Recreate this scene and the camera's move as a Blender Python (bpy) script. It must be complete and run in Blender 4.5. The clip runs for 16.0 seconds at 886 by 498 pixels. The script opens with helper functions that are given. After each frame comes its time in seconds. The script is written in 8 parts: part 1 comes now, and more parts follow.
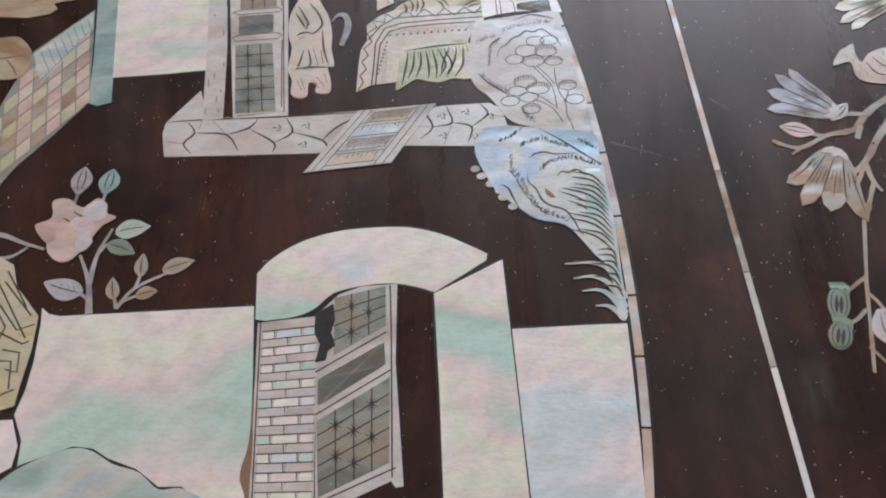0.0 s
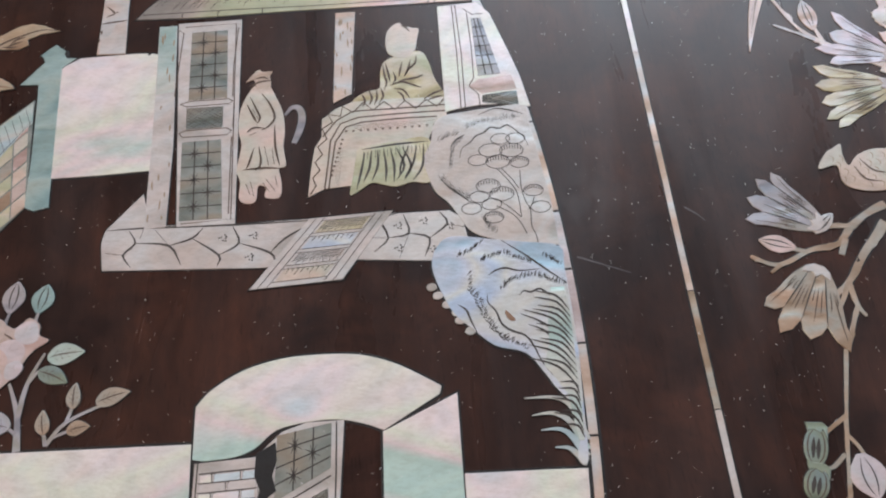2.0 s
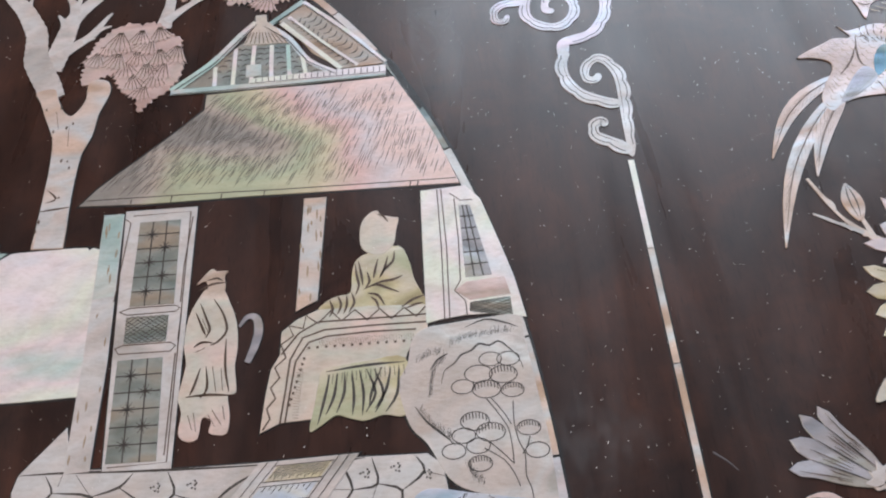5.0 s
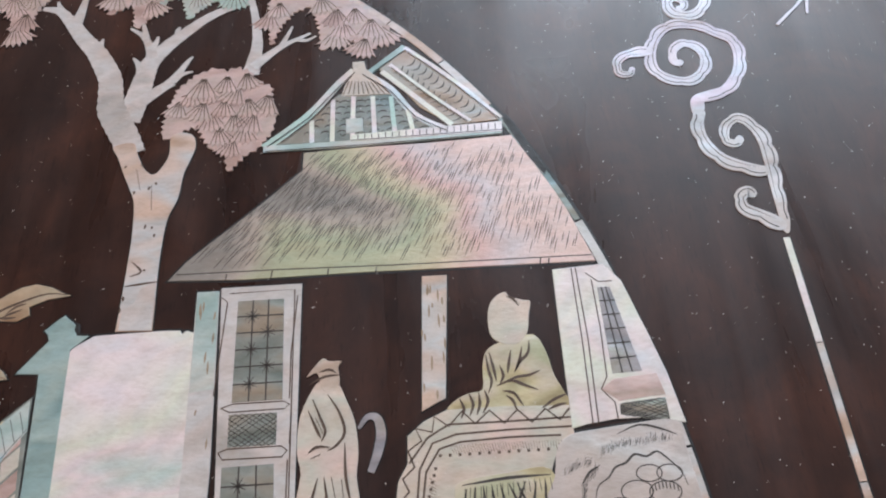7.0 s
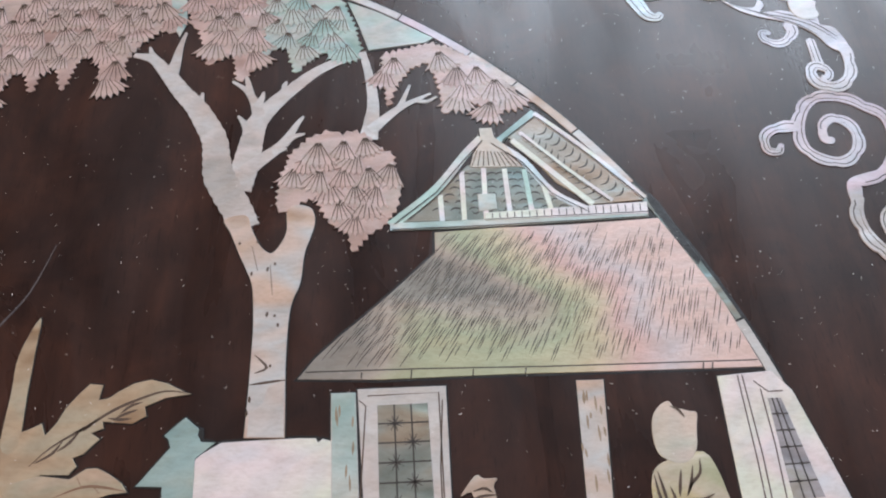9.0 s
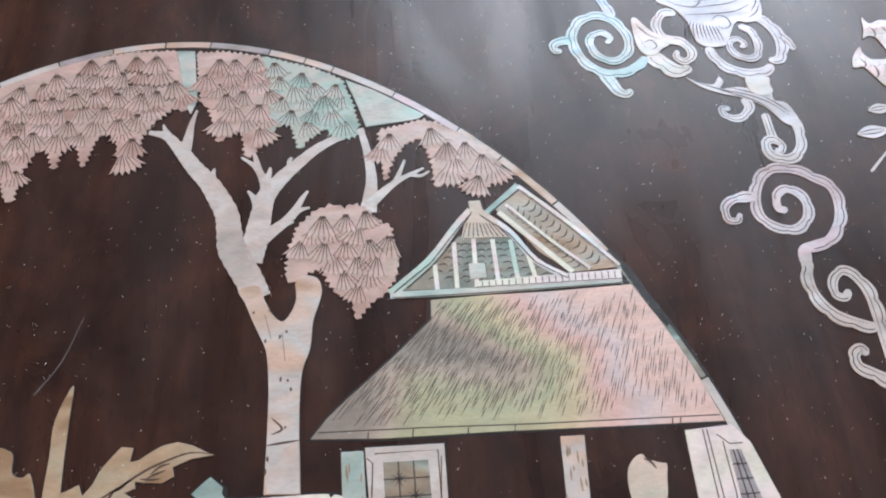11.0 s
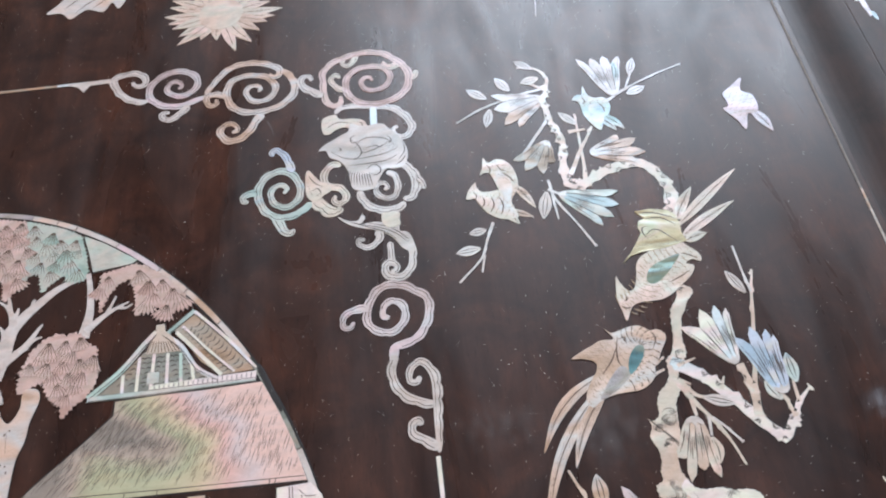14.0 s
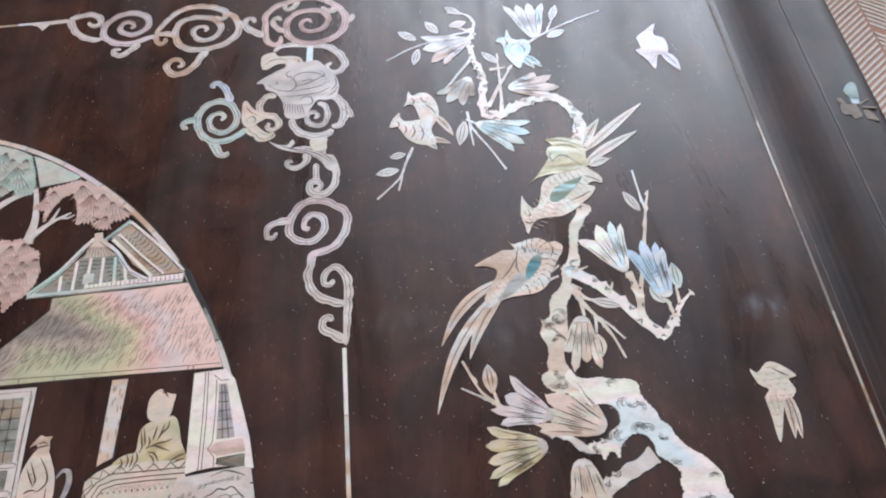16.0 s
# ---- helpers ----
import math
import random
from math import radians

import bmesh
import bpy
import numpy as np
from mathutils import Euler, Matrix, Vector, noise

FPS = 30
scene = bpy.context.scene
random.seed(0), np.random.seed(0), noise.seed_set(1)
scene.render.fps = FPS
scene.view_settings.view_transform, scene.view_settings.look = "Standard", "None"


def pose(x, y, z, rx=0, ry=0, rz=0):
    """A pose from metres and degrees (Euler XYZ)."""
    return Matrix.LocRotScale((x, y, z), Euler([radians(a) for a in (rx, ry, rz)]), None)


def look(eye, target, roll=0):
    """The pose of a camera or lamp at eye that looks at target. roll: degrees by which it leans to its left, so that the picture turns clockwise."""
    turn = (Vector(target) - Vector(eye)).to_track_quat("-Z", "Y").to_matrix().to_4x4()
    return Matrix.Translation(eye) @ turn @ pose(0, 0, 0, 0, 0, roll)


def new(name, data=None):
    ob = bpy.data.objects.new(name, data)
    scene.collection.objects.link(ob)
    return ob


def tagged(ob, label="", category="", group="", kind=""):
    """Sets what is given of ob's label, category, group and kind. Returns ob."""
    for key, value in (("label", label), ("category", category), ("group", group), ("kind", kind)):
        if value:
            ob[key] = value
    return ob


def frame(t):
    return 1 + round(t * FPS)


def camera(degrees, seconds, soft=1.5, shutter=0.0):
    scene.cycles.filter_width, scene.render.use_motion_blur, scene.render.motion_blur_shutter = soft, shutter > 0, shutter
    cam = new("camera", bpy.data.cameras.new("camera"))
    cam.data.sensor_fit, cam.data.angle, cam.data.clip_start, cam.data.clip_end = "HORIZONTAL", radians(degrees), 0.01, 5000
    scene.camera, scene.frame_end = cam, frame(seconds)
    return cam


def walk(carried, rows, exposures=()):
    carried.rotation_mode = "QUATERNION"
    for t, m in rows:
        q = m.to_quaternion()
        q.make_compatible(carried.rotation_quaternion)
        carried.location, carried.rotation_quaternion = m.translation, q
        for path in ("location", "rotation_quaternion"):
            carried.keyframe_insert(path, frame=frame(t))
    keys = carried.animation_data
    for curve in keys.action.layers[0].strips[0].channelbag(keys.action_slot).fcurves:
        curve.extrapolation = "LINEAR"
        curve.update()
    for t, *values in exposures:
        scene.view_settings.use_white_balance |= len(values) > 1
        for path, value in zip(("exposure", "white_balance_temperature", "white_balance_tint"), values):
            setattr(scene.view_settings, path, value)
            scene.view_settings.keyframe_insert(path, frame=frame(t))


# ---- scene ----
# Close pass over a lacquered table top with mother-of-pearl pictures.
# Plan in millimetres from the foot of the corner scroll: x across, y along the table.
TOP = 0.8
cam = camera(56.0, 16.0, soft=2.1)
ROWS = [
    (0.0, -0.0808, -0.2149, 0.9886, 27.23, 0.82, -5.16),
    (0.5, -0.0789, -0.2058, 0.9875, 26.78, 0.92, -5.02),
    (1.0, -0.0733, -0.1959, 0.9861, 26.52, 1.18, -5.06),
    (1.5, -0.0643, -0.1819, 0.9880, 26.12, 1.44, -4.74),
    (2.0, -0.0642, -0.1771, 0.9925, 25.67, 1.14, -4.77),
    (2.5, -0.0648, -0.1808, 0.9841, 25.76, 1.48, -4.84),
    (3.0, -0.0648, -0.1702, 0.9936, 25.65, 1.72, -4.79),
    (3.5, -0.0618, -0.1584, 0.9934, 26.99, 1.71, -4.85),
    (4.0, -0.0477, -0.1422, 0.9886, 27.30, 2.45, -3.90),
    (4.2, -0.0463, -0.1397, 0.9873, 28.86, 2.82, -3.92),
    (6.3, -0.0670, -0.1060, 0.9667, 30.65, 2.20, -3.91),
    (6.5, -0.0706, -0.1046, 0.9671, 30.64, 2.36, -3.62),
    (7.0, -0.0807, -0.0967, 0.9696, 30.38, 1.93, -3.48),
    (7.5, -0.0942, -0.0852, 0.9688, 30.31, 1.32, -3.10),
    (8.0, -0.1042, -0.0762, 0.9664, 29.73, 0.60, -3.06),
    (8.5, -0.1084, -0.0682, 0.9688, 29.61, 0.63, -2.95),
    (8.7, -0.1123, -0.0659, 0.9685, 29.22, 0.36, -2.97),
    (10.8, -0.1303, -0.0624, 0.9869, 30.11, -1.59, -4.11),
    (11.0, -0.1234, -0.0609, 0.9942, 29.68, -1.51, -4.50),
    (11.5, -0.0789, -0.0647, 1.0098, 29.71, 0.05, -5.53),
    (12.0, -0.0424, -0.0731, 1.0210, 29.84, 1.53, -5.82),
    (12.5, -0.0196, -0.0802, 1.0301, 30.61, 2.16, -5.94),
    (13.0, -0.0061, -0.0880, 1.0478, 31.86, 2.20, -5.94),
    (13.5, 0.0007, -0.0910, 1.0671, 31.79, 2.50, -6.47),
    (14.0, 0.0034, -0.0960, 1.0783, 32.72, 2.51, -6.26),
    (14.5, 0.0069, -0.1021, 1.0834, 33.40, 2.18, -5.67),
    (15.0, 0.0171, -0.1099, 1.0870, 33.18, 2.59, -5.50),
    (15.5, 0.0292, -0.1247, 1.0815, 33.15, 2.76, -5.12),
    (16.0, 0.0350, -0.1440, 1.0776, 33.35, 2.34, -5.28),
]
walk(cam, [(t, pose(x, y, z, rx, ry, rz)) for t, x, y, z, rx, ry, rz in ROWS],
     [(0.0, -0.26, 6900, 17), (2.0, -0.12, 6850, 17), (4.0, -0.02, 6750, 16), (8.0, -0.09, 6700, 16), (11.0, 0.06, 6750, 17), (13.5, 0.19, 6700, 17), (16.0, 0.13, 6800, 18)])

# ---- light: one tall window beyond the far corner, an added fill behind, a dim unseen room ----
world = bpy.data.worlds.new("world")
scene.world = world
world.use_nodes = True
sky = world.node_tree.nodes.new("ShaderNodeTexSky")
sky.sky_type, sky.sun_disc = "NISHITA", False
sky.sun_elevation, sky.sun_rotation = radians(40), radians(200)
world.node_tree.links.new(sky.outputs[0], world.node_tree.nodes["Background"].inputs[0])
world.node_tree.nodes["Background"].inputs[1].default_value = 0.1


def window_or_fill_lamp(eye, target, wide, high, watts, colour):
    data = bpy.data.lights.new("window_light", "AREA")
    data.shape, data.size, data.size_y, data.energy, data.color = "RECTANGLE", wide, high, watts, colour
    ob = new("window_light", data)
    ob.matrix_world = look(eye, target)
    return ob


window_or_fill_lamp((0.80, 1.62, 1.95), (0.80, 0.0, 1.95), 1.75, 1.4, 94.0, (0.72, 0.87, 1.0))
# Warm fill lamp added for diffuse light; no known window stands on this side.
window_or_fill_lamp((-2.30, -0.6, 1.65), (0.0, -0.6, 1.5), 1.3, 1.5, 70.0, (1.0, 0.89, 0.82))


# ---- materials ----
def nodes_of(name):
    m = bpy.data.materials.new(name)
    m.use_nodes = True
    return m, m.node_tree.nodes, m.node_tree.links, m.node_tree.nodes["Principled BSDF"]


def ramp(nodes, stops):
    r = nodes.new("ShaderNodeValToRGB")
    while len(r.color_ramp.elements) < len(stops):
        r.color_ramp.elements.new(0.5)
    for e, (at, c) in zip(r.color_ramp.elements, stops):
        e.position, e.color = at, (*c, 1)
    return r


def noise_node(nodes, links, vector, scale, detail=4.0, rough=0.55, twist=0.0):
    n = nodes.new("ShaderNodeTexNoise")
    n.inputs["Scale"].default_value, n.inputs["Detail"].default_value = scale, detail
    n.inputs["Roughness"].default_value, n.inputs["Distortion"].default_value = rough, twist
    links.new(vector, n.inputs["Vector"])
    return n


def stretched(nodes, links, scale, turn=0.0):
    tc, mp = nodes.new("ShaderNodeTexCoord"), nodes.new("ShaderNodeMapping")
    mp.inputs["Scale"].default_value = scale
    mp.inputs["Rotation"].default_value = (0, 0, radians(turn))
    links.new(tc.outputs["Object"], mp.inputs["Vector"])
    return mp.outputs[0]


def mixed(nodes, links, a, b, factor, how="MIX"):
    m = nodes.new("ShaderNodeMix")
    m.data_type, m.blend_type = "RGBA", how
    for value, socket in ((factor, m.inputs[0]), (a, m.inputs[6]), (b, m.inputs[7])):
        if isinstance(value, (int, float)):
            socket.default_value = value
        elif isinstance(value, tuple):
            socket.default_value = (*value, 1)
        else:
            links.new(value, socket)
    return m.outputs[2]


def bumped(nodes, links, bsdf, height, strength, distance):
    b = nodes.new("ShaderNodeBump")
    b.inputs["Strength"].default_value, b.inputs["Distance"].default_value = strength, distance
    links.new(height, b.inputs["Height"])
    links.new(b.outputs[0], bsdf.inputs["Normal"])


def pearl(name, colours, scale=30.0, turn=20.0, rough=0.34, sweep=None):
    """Nacre: slow drifts of colour, fine growth bands and a soft gloss."""
    m, nodes, links, bsdf = nodes_of(name)
    info = nodes.new("ShaderNodeObjectInfo")
    tc, add = nodes.new("ShaderNodeTexCoord"), nodes.new("ShaderNodeVectorMath")
    add.operation = "MULTIPLY_ADD"
    links.new(info.outputs["Random"], add.inputs[0])
    add.inputs[1].default_value = (3.1, 1.7, 0.0)
    links.new(tc.outputs["Object"], add.inputs[2])
    mp = nodes.new("ShaderNodeMapping")
    mp.inputs["Scale"].default_value, mp.inputs["Rotation"].default_value = (1.0, 2.1, 1.0), (0, 0, radians(turn))
    links.new(add.outputs[0], mp.inputs["Vector"])
    drift = noise_node(nodes, links, mp.outputs[0], scale, 1.6, 0.45, 0.7)
    n = len(colours)
    tone = ramp(nodes, [(0.34 + 0.32 * i / max(1, n - 1), c) for i, c in enumerate(colours)])
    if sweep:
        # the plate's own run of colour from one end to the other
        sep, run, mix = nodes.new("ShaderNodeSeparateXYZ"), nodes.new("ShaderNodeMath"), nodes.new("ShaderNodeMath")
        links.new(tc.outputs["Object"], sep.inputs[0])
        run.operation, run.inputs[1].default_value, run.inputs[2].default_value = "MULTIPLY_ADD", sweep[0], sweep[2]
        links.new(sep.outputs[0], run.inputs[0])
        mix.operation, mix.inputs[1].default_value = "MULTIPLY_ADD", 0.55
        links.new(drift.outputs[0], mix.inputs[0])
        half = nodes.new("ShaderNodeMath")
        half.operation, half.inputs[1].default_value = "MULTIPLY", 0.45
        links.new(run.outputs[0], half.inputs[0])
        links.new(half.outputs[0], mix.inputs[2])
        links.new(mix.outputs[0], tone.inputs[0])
    else:
        links.new(drift.outputs[0], tone.inputs[0])
    wave = nodes.new("ShaderNodeTexWave")
    wave.inputs["Scale"].default_value, wave.inputs["Distortion"].default_value = 38.0, 16.0
    wave.inputs["Detail"].default_value, wave.inputs["Detail Scale"].default_value = 3.0, 0.6
    links.new(mp.outputs[0], wave.inputs["Vector"])
    grain = noise_node(nodes, links, mp.outputs[0], 520.0, 5.0, 0.65)
    dirt = ramp(nodes, [(0.36, (0.70, 0.64, 0.58)), (0.54, (1, 1, 1))])
    links.new(grain.outputs[0], dirt.inputs[0])
    banded = mixed(nodes, links, tone.outputs[0], ramp_from(nodes, links, wave.outputs[0], (0.80, 0.86, 0.90), (1.03, 1.0, 0.98)), 0.26, "MULTIPLY")
    aged = noise_node(nodes, links, mp.outputs[0], 95.0, 5.0, 0.6, 0.5)
    stain = ramp(nodes, [(0.36, (0.66, 0.56, 0.46)), (0.56, (1.05, 1.03, 1.0))])
    links.new(aged.outputs[0], stain.inputs[0])
    tinted = mixed(nodes, links, banded, stain.outputs[0], 0.26, "MULTIPLY")
    links.new(mixed(nodes, links, tinted, dirt.outputs[0], 0.24, "MULTIPLY"), bsdf.inputs["Base Color"])
    bsdf.inputs["Roughness"].default_value = rough
    bsdf.inputs["Specular IOR Level"].default_value = 0.42
    bsdf.inputs["Metallic"].default_value = 0.08
    bsdf.inputs["Thin Film Thickness"].default_value = 420.0
    bsdf.inputs["Coat Weight"].default_value, bsdf.inputs["Coat Roughness"].default_value = 0.14, 0.25
    swell = nodes.new("ShaderNodeMath")
    swell.operation, swell.inputs[1].default_value = "MULTIPLY_ADD", 12.0
    links.new(drift.outputs[0], swell.inputs[0])
    links.new(grain.outputs[0], swell.inputs[2])
    bumped(nodes, links, bsdf, swell.outputs[0], 0.5, 0.0002)
    return m


def ramp_from(nodes, links, value, dark, light):
    r = ramp(nodes, [(0.2, dark), (0.8, light)])
    links.new(value, r.inputs[0])
    return r.outputs[0]


def lacquer(name, dark, light, gloss=(0.30, 0.48), shine=0.5):
    """Dark lacquered hardwood: long grain, pores, cloudy polish."""
    m, nodes, links, bsdf = nodes_of(name)
    long_way = stretched(nodes, links, (1.0, 0.13, 1.0))
    plain = stretched(nodes, links, (1.0, 1.0, 1.0))
    grain = noise_node(nodes, links, long_way, 260.0, 6.0, 0.6, 0.6)
    bands = noise_node(nodes, links, long_way, 26.0, 5.0, 0.6, 1.2)
    cloud = noise_node(nodes, links, plain, 34.0, 6.0, 0.66, 0.7)
    pores = noise_node(nodes, links, stretched(nodes, links, (1.0, 0.12, 1.0)), 1500.0, 2.0, 0.5)
    c1 = ramp_from(nodes, links, bands.outputs[0], dark, light)
    c2 = mixed(nodes, links, c1, ramp_from(nodes, links, grain.outputs[0], (0.66, 0.64, 0.64), (1.32, 1.28, 1.24)), 0.7, "MULTIPLY")
    pore_mask = ramp(nodes, [(0.30, (0.5, 0.5, 0.5)), (0.40, (1, 1, 1))])
    links.new(pores.outputs[0], pore_mask.inputs[0])
    c3 = mixed(nodes, links, c2, pore_mask.outputs[0], 0.7, "MULTIPLY")
    patch = ramp(nodes, [(0.34, (0.50, 0.56, 0.64)), (0.50, (0.95, 0.93, 0.92)), (0.68, (1.55, 1.32, 1.16))])
    links.new(cloud.outputs[0], patch.inputs[0])
    worn = noise_node(nodes, links, stretched(nodes, links, (1.0, 0.5, 1.0), 15.0), 75.0, 6.0, 0.68, 0.8)
    rubbed = ramp(nodes, [(0.40, (0.84, 0.84, 0.86)), (0.54, (1, 1, 1)), (0.68, (1.30, 1.20, 1.12))])
    links.new(worn.outputs[0], rubbed.inputs[0])
    c4 = mixed(nodes, links, mixed(nodes, links, c3, patch.outputs[0], 0.9, "MULTIPLY"), rubbed.outputs[0], 0.8, "MULTIPLY")
    links.new(c4, bsdf.inputs["Base Color"])
    smear = noise_node(nodes, links, stretched(nodes, links, (1.0, 0.22, 1.0), 8.0), 34.0, 5.0, 0.62, 0.8)
    mr = nodes.new("ShaderNodeMapRange")
    mr.inputs["From Min"].default_value, mr.inputs["From Max"].default_value = 0.3, 0.7
    mr.inputs["To Min"].default_value, mr.inputs["To Max"].default_value = gloss
    links.new(smear.outputs[0], mr.inputs["Value"])
    links.new(mr.outputs[0], bsdf.inputs["Roughness"])
    bsdf.inputs["Specular IOR Level"].default_value = shine
    bumped(nodes, links, bsdf, grain.outputs[0], 0.18, 0.0003)
    return m


def plain(name, colour, rough=0.6, scale=60.0, vary=0.25, metal=0.0):
    m, nodes, links, bsdf = nodes_of(name)
    n = noise_node(nodes, links, stretched(nodes, links, (1, 1, 1)), scale, 5.0, 0.6)
    lo, hi = tuple(c * (1 - vary) for c in colour), tuple(min(1, c * (1 + vary)) for c in colour)
    links.new(ramp_from(nodes, links, n.outputs[0], lo, hi), bsdf.inputs["Base Color"])
    bsdf.inputs["Roughness"].default_value, bsdf.inputs["Metallic"].default_value = rough, metal
    bumped(nodes, links, bsdf, n.outputs[0], 0.2, 0.002)
    return m


WOOD = lacquer("dark_lacquered_wood", (0.0205, 0.0100, 0.0080), (0.056, 0.0258, 0.0190), (0.20, 0.50), 0.36)
RIM_WOOD = lacquer("rim_wood", (0.015, 0.008, 0.006), (0.030, 0.014, 0.010), (0.40, 0.60), 0.3)
MASTIC = plain("black_mastic", (0.012, 0.010, 0.009), 0.55, 300.0)
INK = plain("engraved_ink", (0.045, 0.035, 0.028), 0.6, 400.0)
BROWN_INK = plain("brown_engraving", (0.085, 0.05, 0.032), 0.6, 400.0)
CHIP = plain("brown_shell_skin", (0.22, 0.12, 0.07), 0.6, 300.0)
TAN_INK = plain("faded_engraving", (0.31, 0.22, 0.14), 0.6, 400.0)
WHITE = pearl("white_nacre", [(0.48, 0.62, 0.56), (0.75, 0.62, 0.61), (0.72, 0.72, 0.61), (0.80, 0.68, 0.68), (0.60, 0.67, 0.70)], 17.0)
CREAM = pearl("cream_nacre", [(0.55, 0.41, 0.33), (0.65, 0.51, 0.43), (0.57, 0.53, 0.45), (0.68, 0.51, 0.45)], 30.0)
PINK = pearl("pink_nacre", [(0.44, 0.29, 0.25), (0.62, 0.44, 0.40), (0.52, 0.40, 0.35), (0.66, 0.49, 0.46)], 30.0)
GREEN = pearl("green_nacre", [(0.33, 0.43, 0.40), (0.48, 0.55, 0.52), (0.58, 0.55, 0.50), (0.41, 0.50, 0.53)], 34.0)
UMBER = pearl("brown_nacre", [(0.31, 0.20, 0.13), (0.44, 0.32, 0.24), (0.40, 0.36, 0.31), (0.46, 0.30, 0.21)], 40.0)
DUSK = pearl("dusky_nacre", [(0.27, 0.25, 0.27), (0.42, 0.37, 0.38), (0.37, 0.33, 0.29), (0.45, 0.42, 0.45)], 40.0)
BLUE = pearl("blue_nacre", [(0.38, 0.48, 0.58), (0.55, 0.57, 0.66), (0.61, 0.59, 0.56), (0.46, 0.53, 0.67)], 30.0)
GREY = pearl("grey_nacre", [(0.46, 0.41, 0.38), (0.60, 0.52, 0.49), (0.60, 0.56, 0.54), (0.56, 0.47, 0.43)], 30.0)
TAN = pearl("tan_nacre", [(0.50, 0.34, 0.25), (0.64, 0.49, 0.42), (0.56, 0.54, 0.53), (0.63, 0.45, 0.36)], 30.0)
OLIVE = pearl("olive_nacre", [(0.42, 0.34, 0.20), (0.57, 0.48, 0.30), (0.59, 0.50, 0.39), (0.47, 0.45, 0.30)], 50.0)
ROCK = pearl("rosy_grey_nacre", [(0.50, 0.39, 0.38), (0.63, 0.52, 0.52), (0.55, 0.52, 0.53), (0.66, 0.50, 0.53)], 30.0)
LATTICE = pearl("dark_nacre", [(0.18, 0.19, 0.17), (0.29, 0.29, 0.26), (0.33, 0.26, 0.20)], 50.0)
LEAF = pearl("amber_nacre", [(0.33, 0.21, 0.13), (0.47, 0.34, 0.23), (0.44, 0.37, 0.27), (0.52, 0.37, 0.27)], 40.0)
MINT = pearl("mint_nacre", [(0.31, 0.42, 0.37), (0.44, 0.53, 0.47), (0.53, 0.50, 0.45), (0.38, 0.48, 0.45)], 34.0)
DULL = plain("dull_brown_shell", (0.17, 0.145, 0.125), 0.75, 400.0, 0.35)
DEEP = pearl("deep_teal_nacre", [(0.07, 0.13, 0.15), (0.13, 0.24, 0.26), (0.22, 0.27, 0.24)], 60.0)
POD = pearl("olive_green_nacre", [(0.17, 0.20, 0.15), (0.26, 0.29, 0.22), (0.24, 0.29, 0.28)], 60.0)
TEAL = pearl("teal_nacre", [(0.23, 0.33, 0.32), (0.34, 0.44, 0.42), (0.42, 0.47, 0.42)], 50.0)
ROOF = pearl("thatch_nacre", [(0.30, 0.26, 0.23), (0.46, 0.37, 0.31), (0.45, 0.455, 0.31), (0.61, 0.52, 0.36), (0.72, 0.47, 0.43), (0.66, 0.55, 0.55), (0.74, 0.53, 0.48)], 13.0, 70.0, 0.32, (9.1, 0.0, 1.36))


# ---- drawing helpers (millimetres in the plane of the table top) ----
def smooth(pts, closed=True, steps=4):
    """A Catmull-Rom curve through a few control points."""
    out, n = [], len(pts)
    for i in range(n if closed else n - 1):
        if closed:
            a, b, c, d = (Vector(pts[(i + k) % n]) for k in (-1, 0, 1, 2))
        else:
            b, c = Vector(pts[i]), Vector(pts[i + 1])
            a = Vector(pts[i - 1]) if i else b * 2 - c
            d = Vector(pts[i + 2]) if i + 2 < n else c * 2 - b
        for k in range(steps):
            t = k / steps
            out.append(0.5 * (2 * b + (c - a) * t + (2 * a - 5 * b + 4 * c - d) * t * t + (3 * b - a - 3 * c + d) * t ** 3))
    if not closed:
        out.append(Vector(pts[-1]))
    return [(p[0], p[1]) for p in out]


def area(pts):
    return 0.5 * sum(p[0] * q[1] - q[0] * p[1] for p, q in zip(pts, pts[1:] + pts[:1]))


def offset(pts, d):
    """The outline moved outwards by d (anticlockwise order)."""
    out, n = [], len(pts)
    for i in range(n):
        a, b, c = Vector(pts[i - 1]), Vector(pts[i]), Vector(pts[(i + 1) % n])
        u, v = (b - a), (c - b)
        if u.length < 1e-6 or v.length < 1e-6:
            u = v = (c - a) if (c - a).length > 1e-6 else Vector((1, 0))
        n1, n2 = Vector((u[1], -u[0])).normalized(), Vector((v[1], -v[0])).normalized()
        m = n1 + n2
        m = m.normalized() if m.length > 0.3 else n1
        out.append(tuple(b + m * d / max(0.6, m.dot(n1))))
    return out


def clean(pts):
    out = []
    for p in pts:
        if not out or (Vector(p) - Vector(out[-1])).length > 0.03:
            out.append(tuple(p))
    if (Vector(out[0]) - Vector(out[-1])).length < 0.03:
        out.pop()
    return out if area(out) > 0 else out[::-1]


def slab(bm, pts, z0, z1, edge=0.1):
    """A thin plate with a worn edge, from z0 to z1 over the table top."""
    pts = clean(pts)
    inner = offset(pts, -edge)
    rings = []
    for ring, z in ((pts, z0), (pts, z1 - edge), (inner, z1)):
        rings.append([bm.verts.new((p[0] / 1000, p[1] / 1000, TOP + z / 1000)) for p in ring])
    n = len(pts)
    for lo, hi in zip(rings, rings[1:]):
        for i in range(n):
            bm.faces.new((lo[i], lo[(i + 1) % n], hi[(i + 1) % n], hi[i]))
    bm.faces.new(rings[-1])


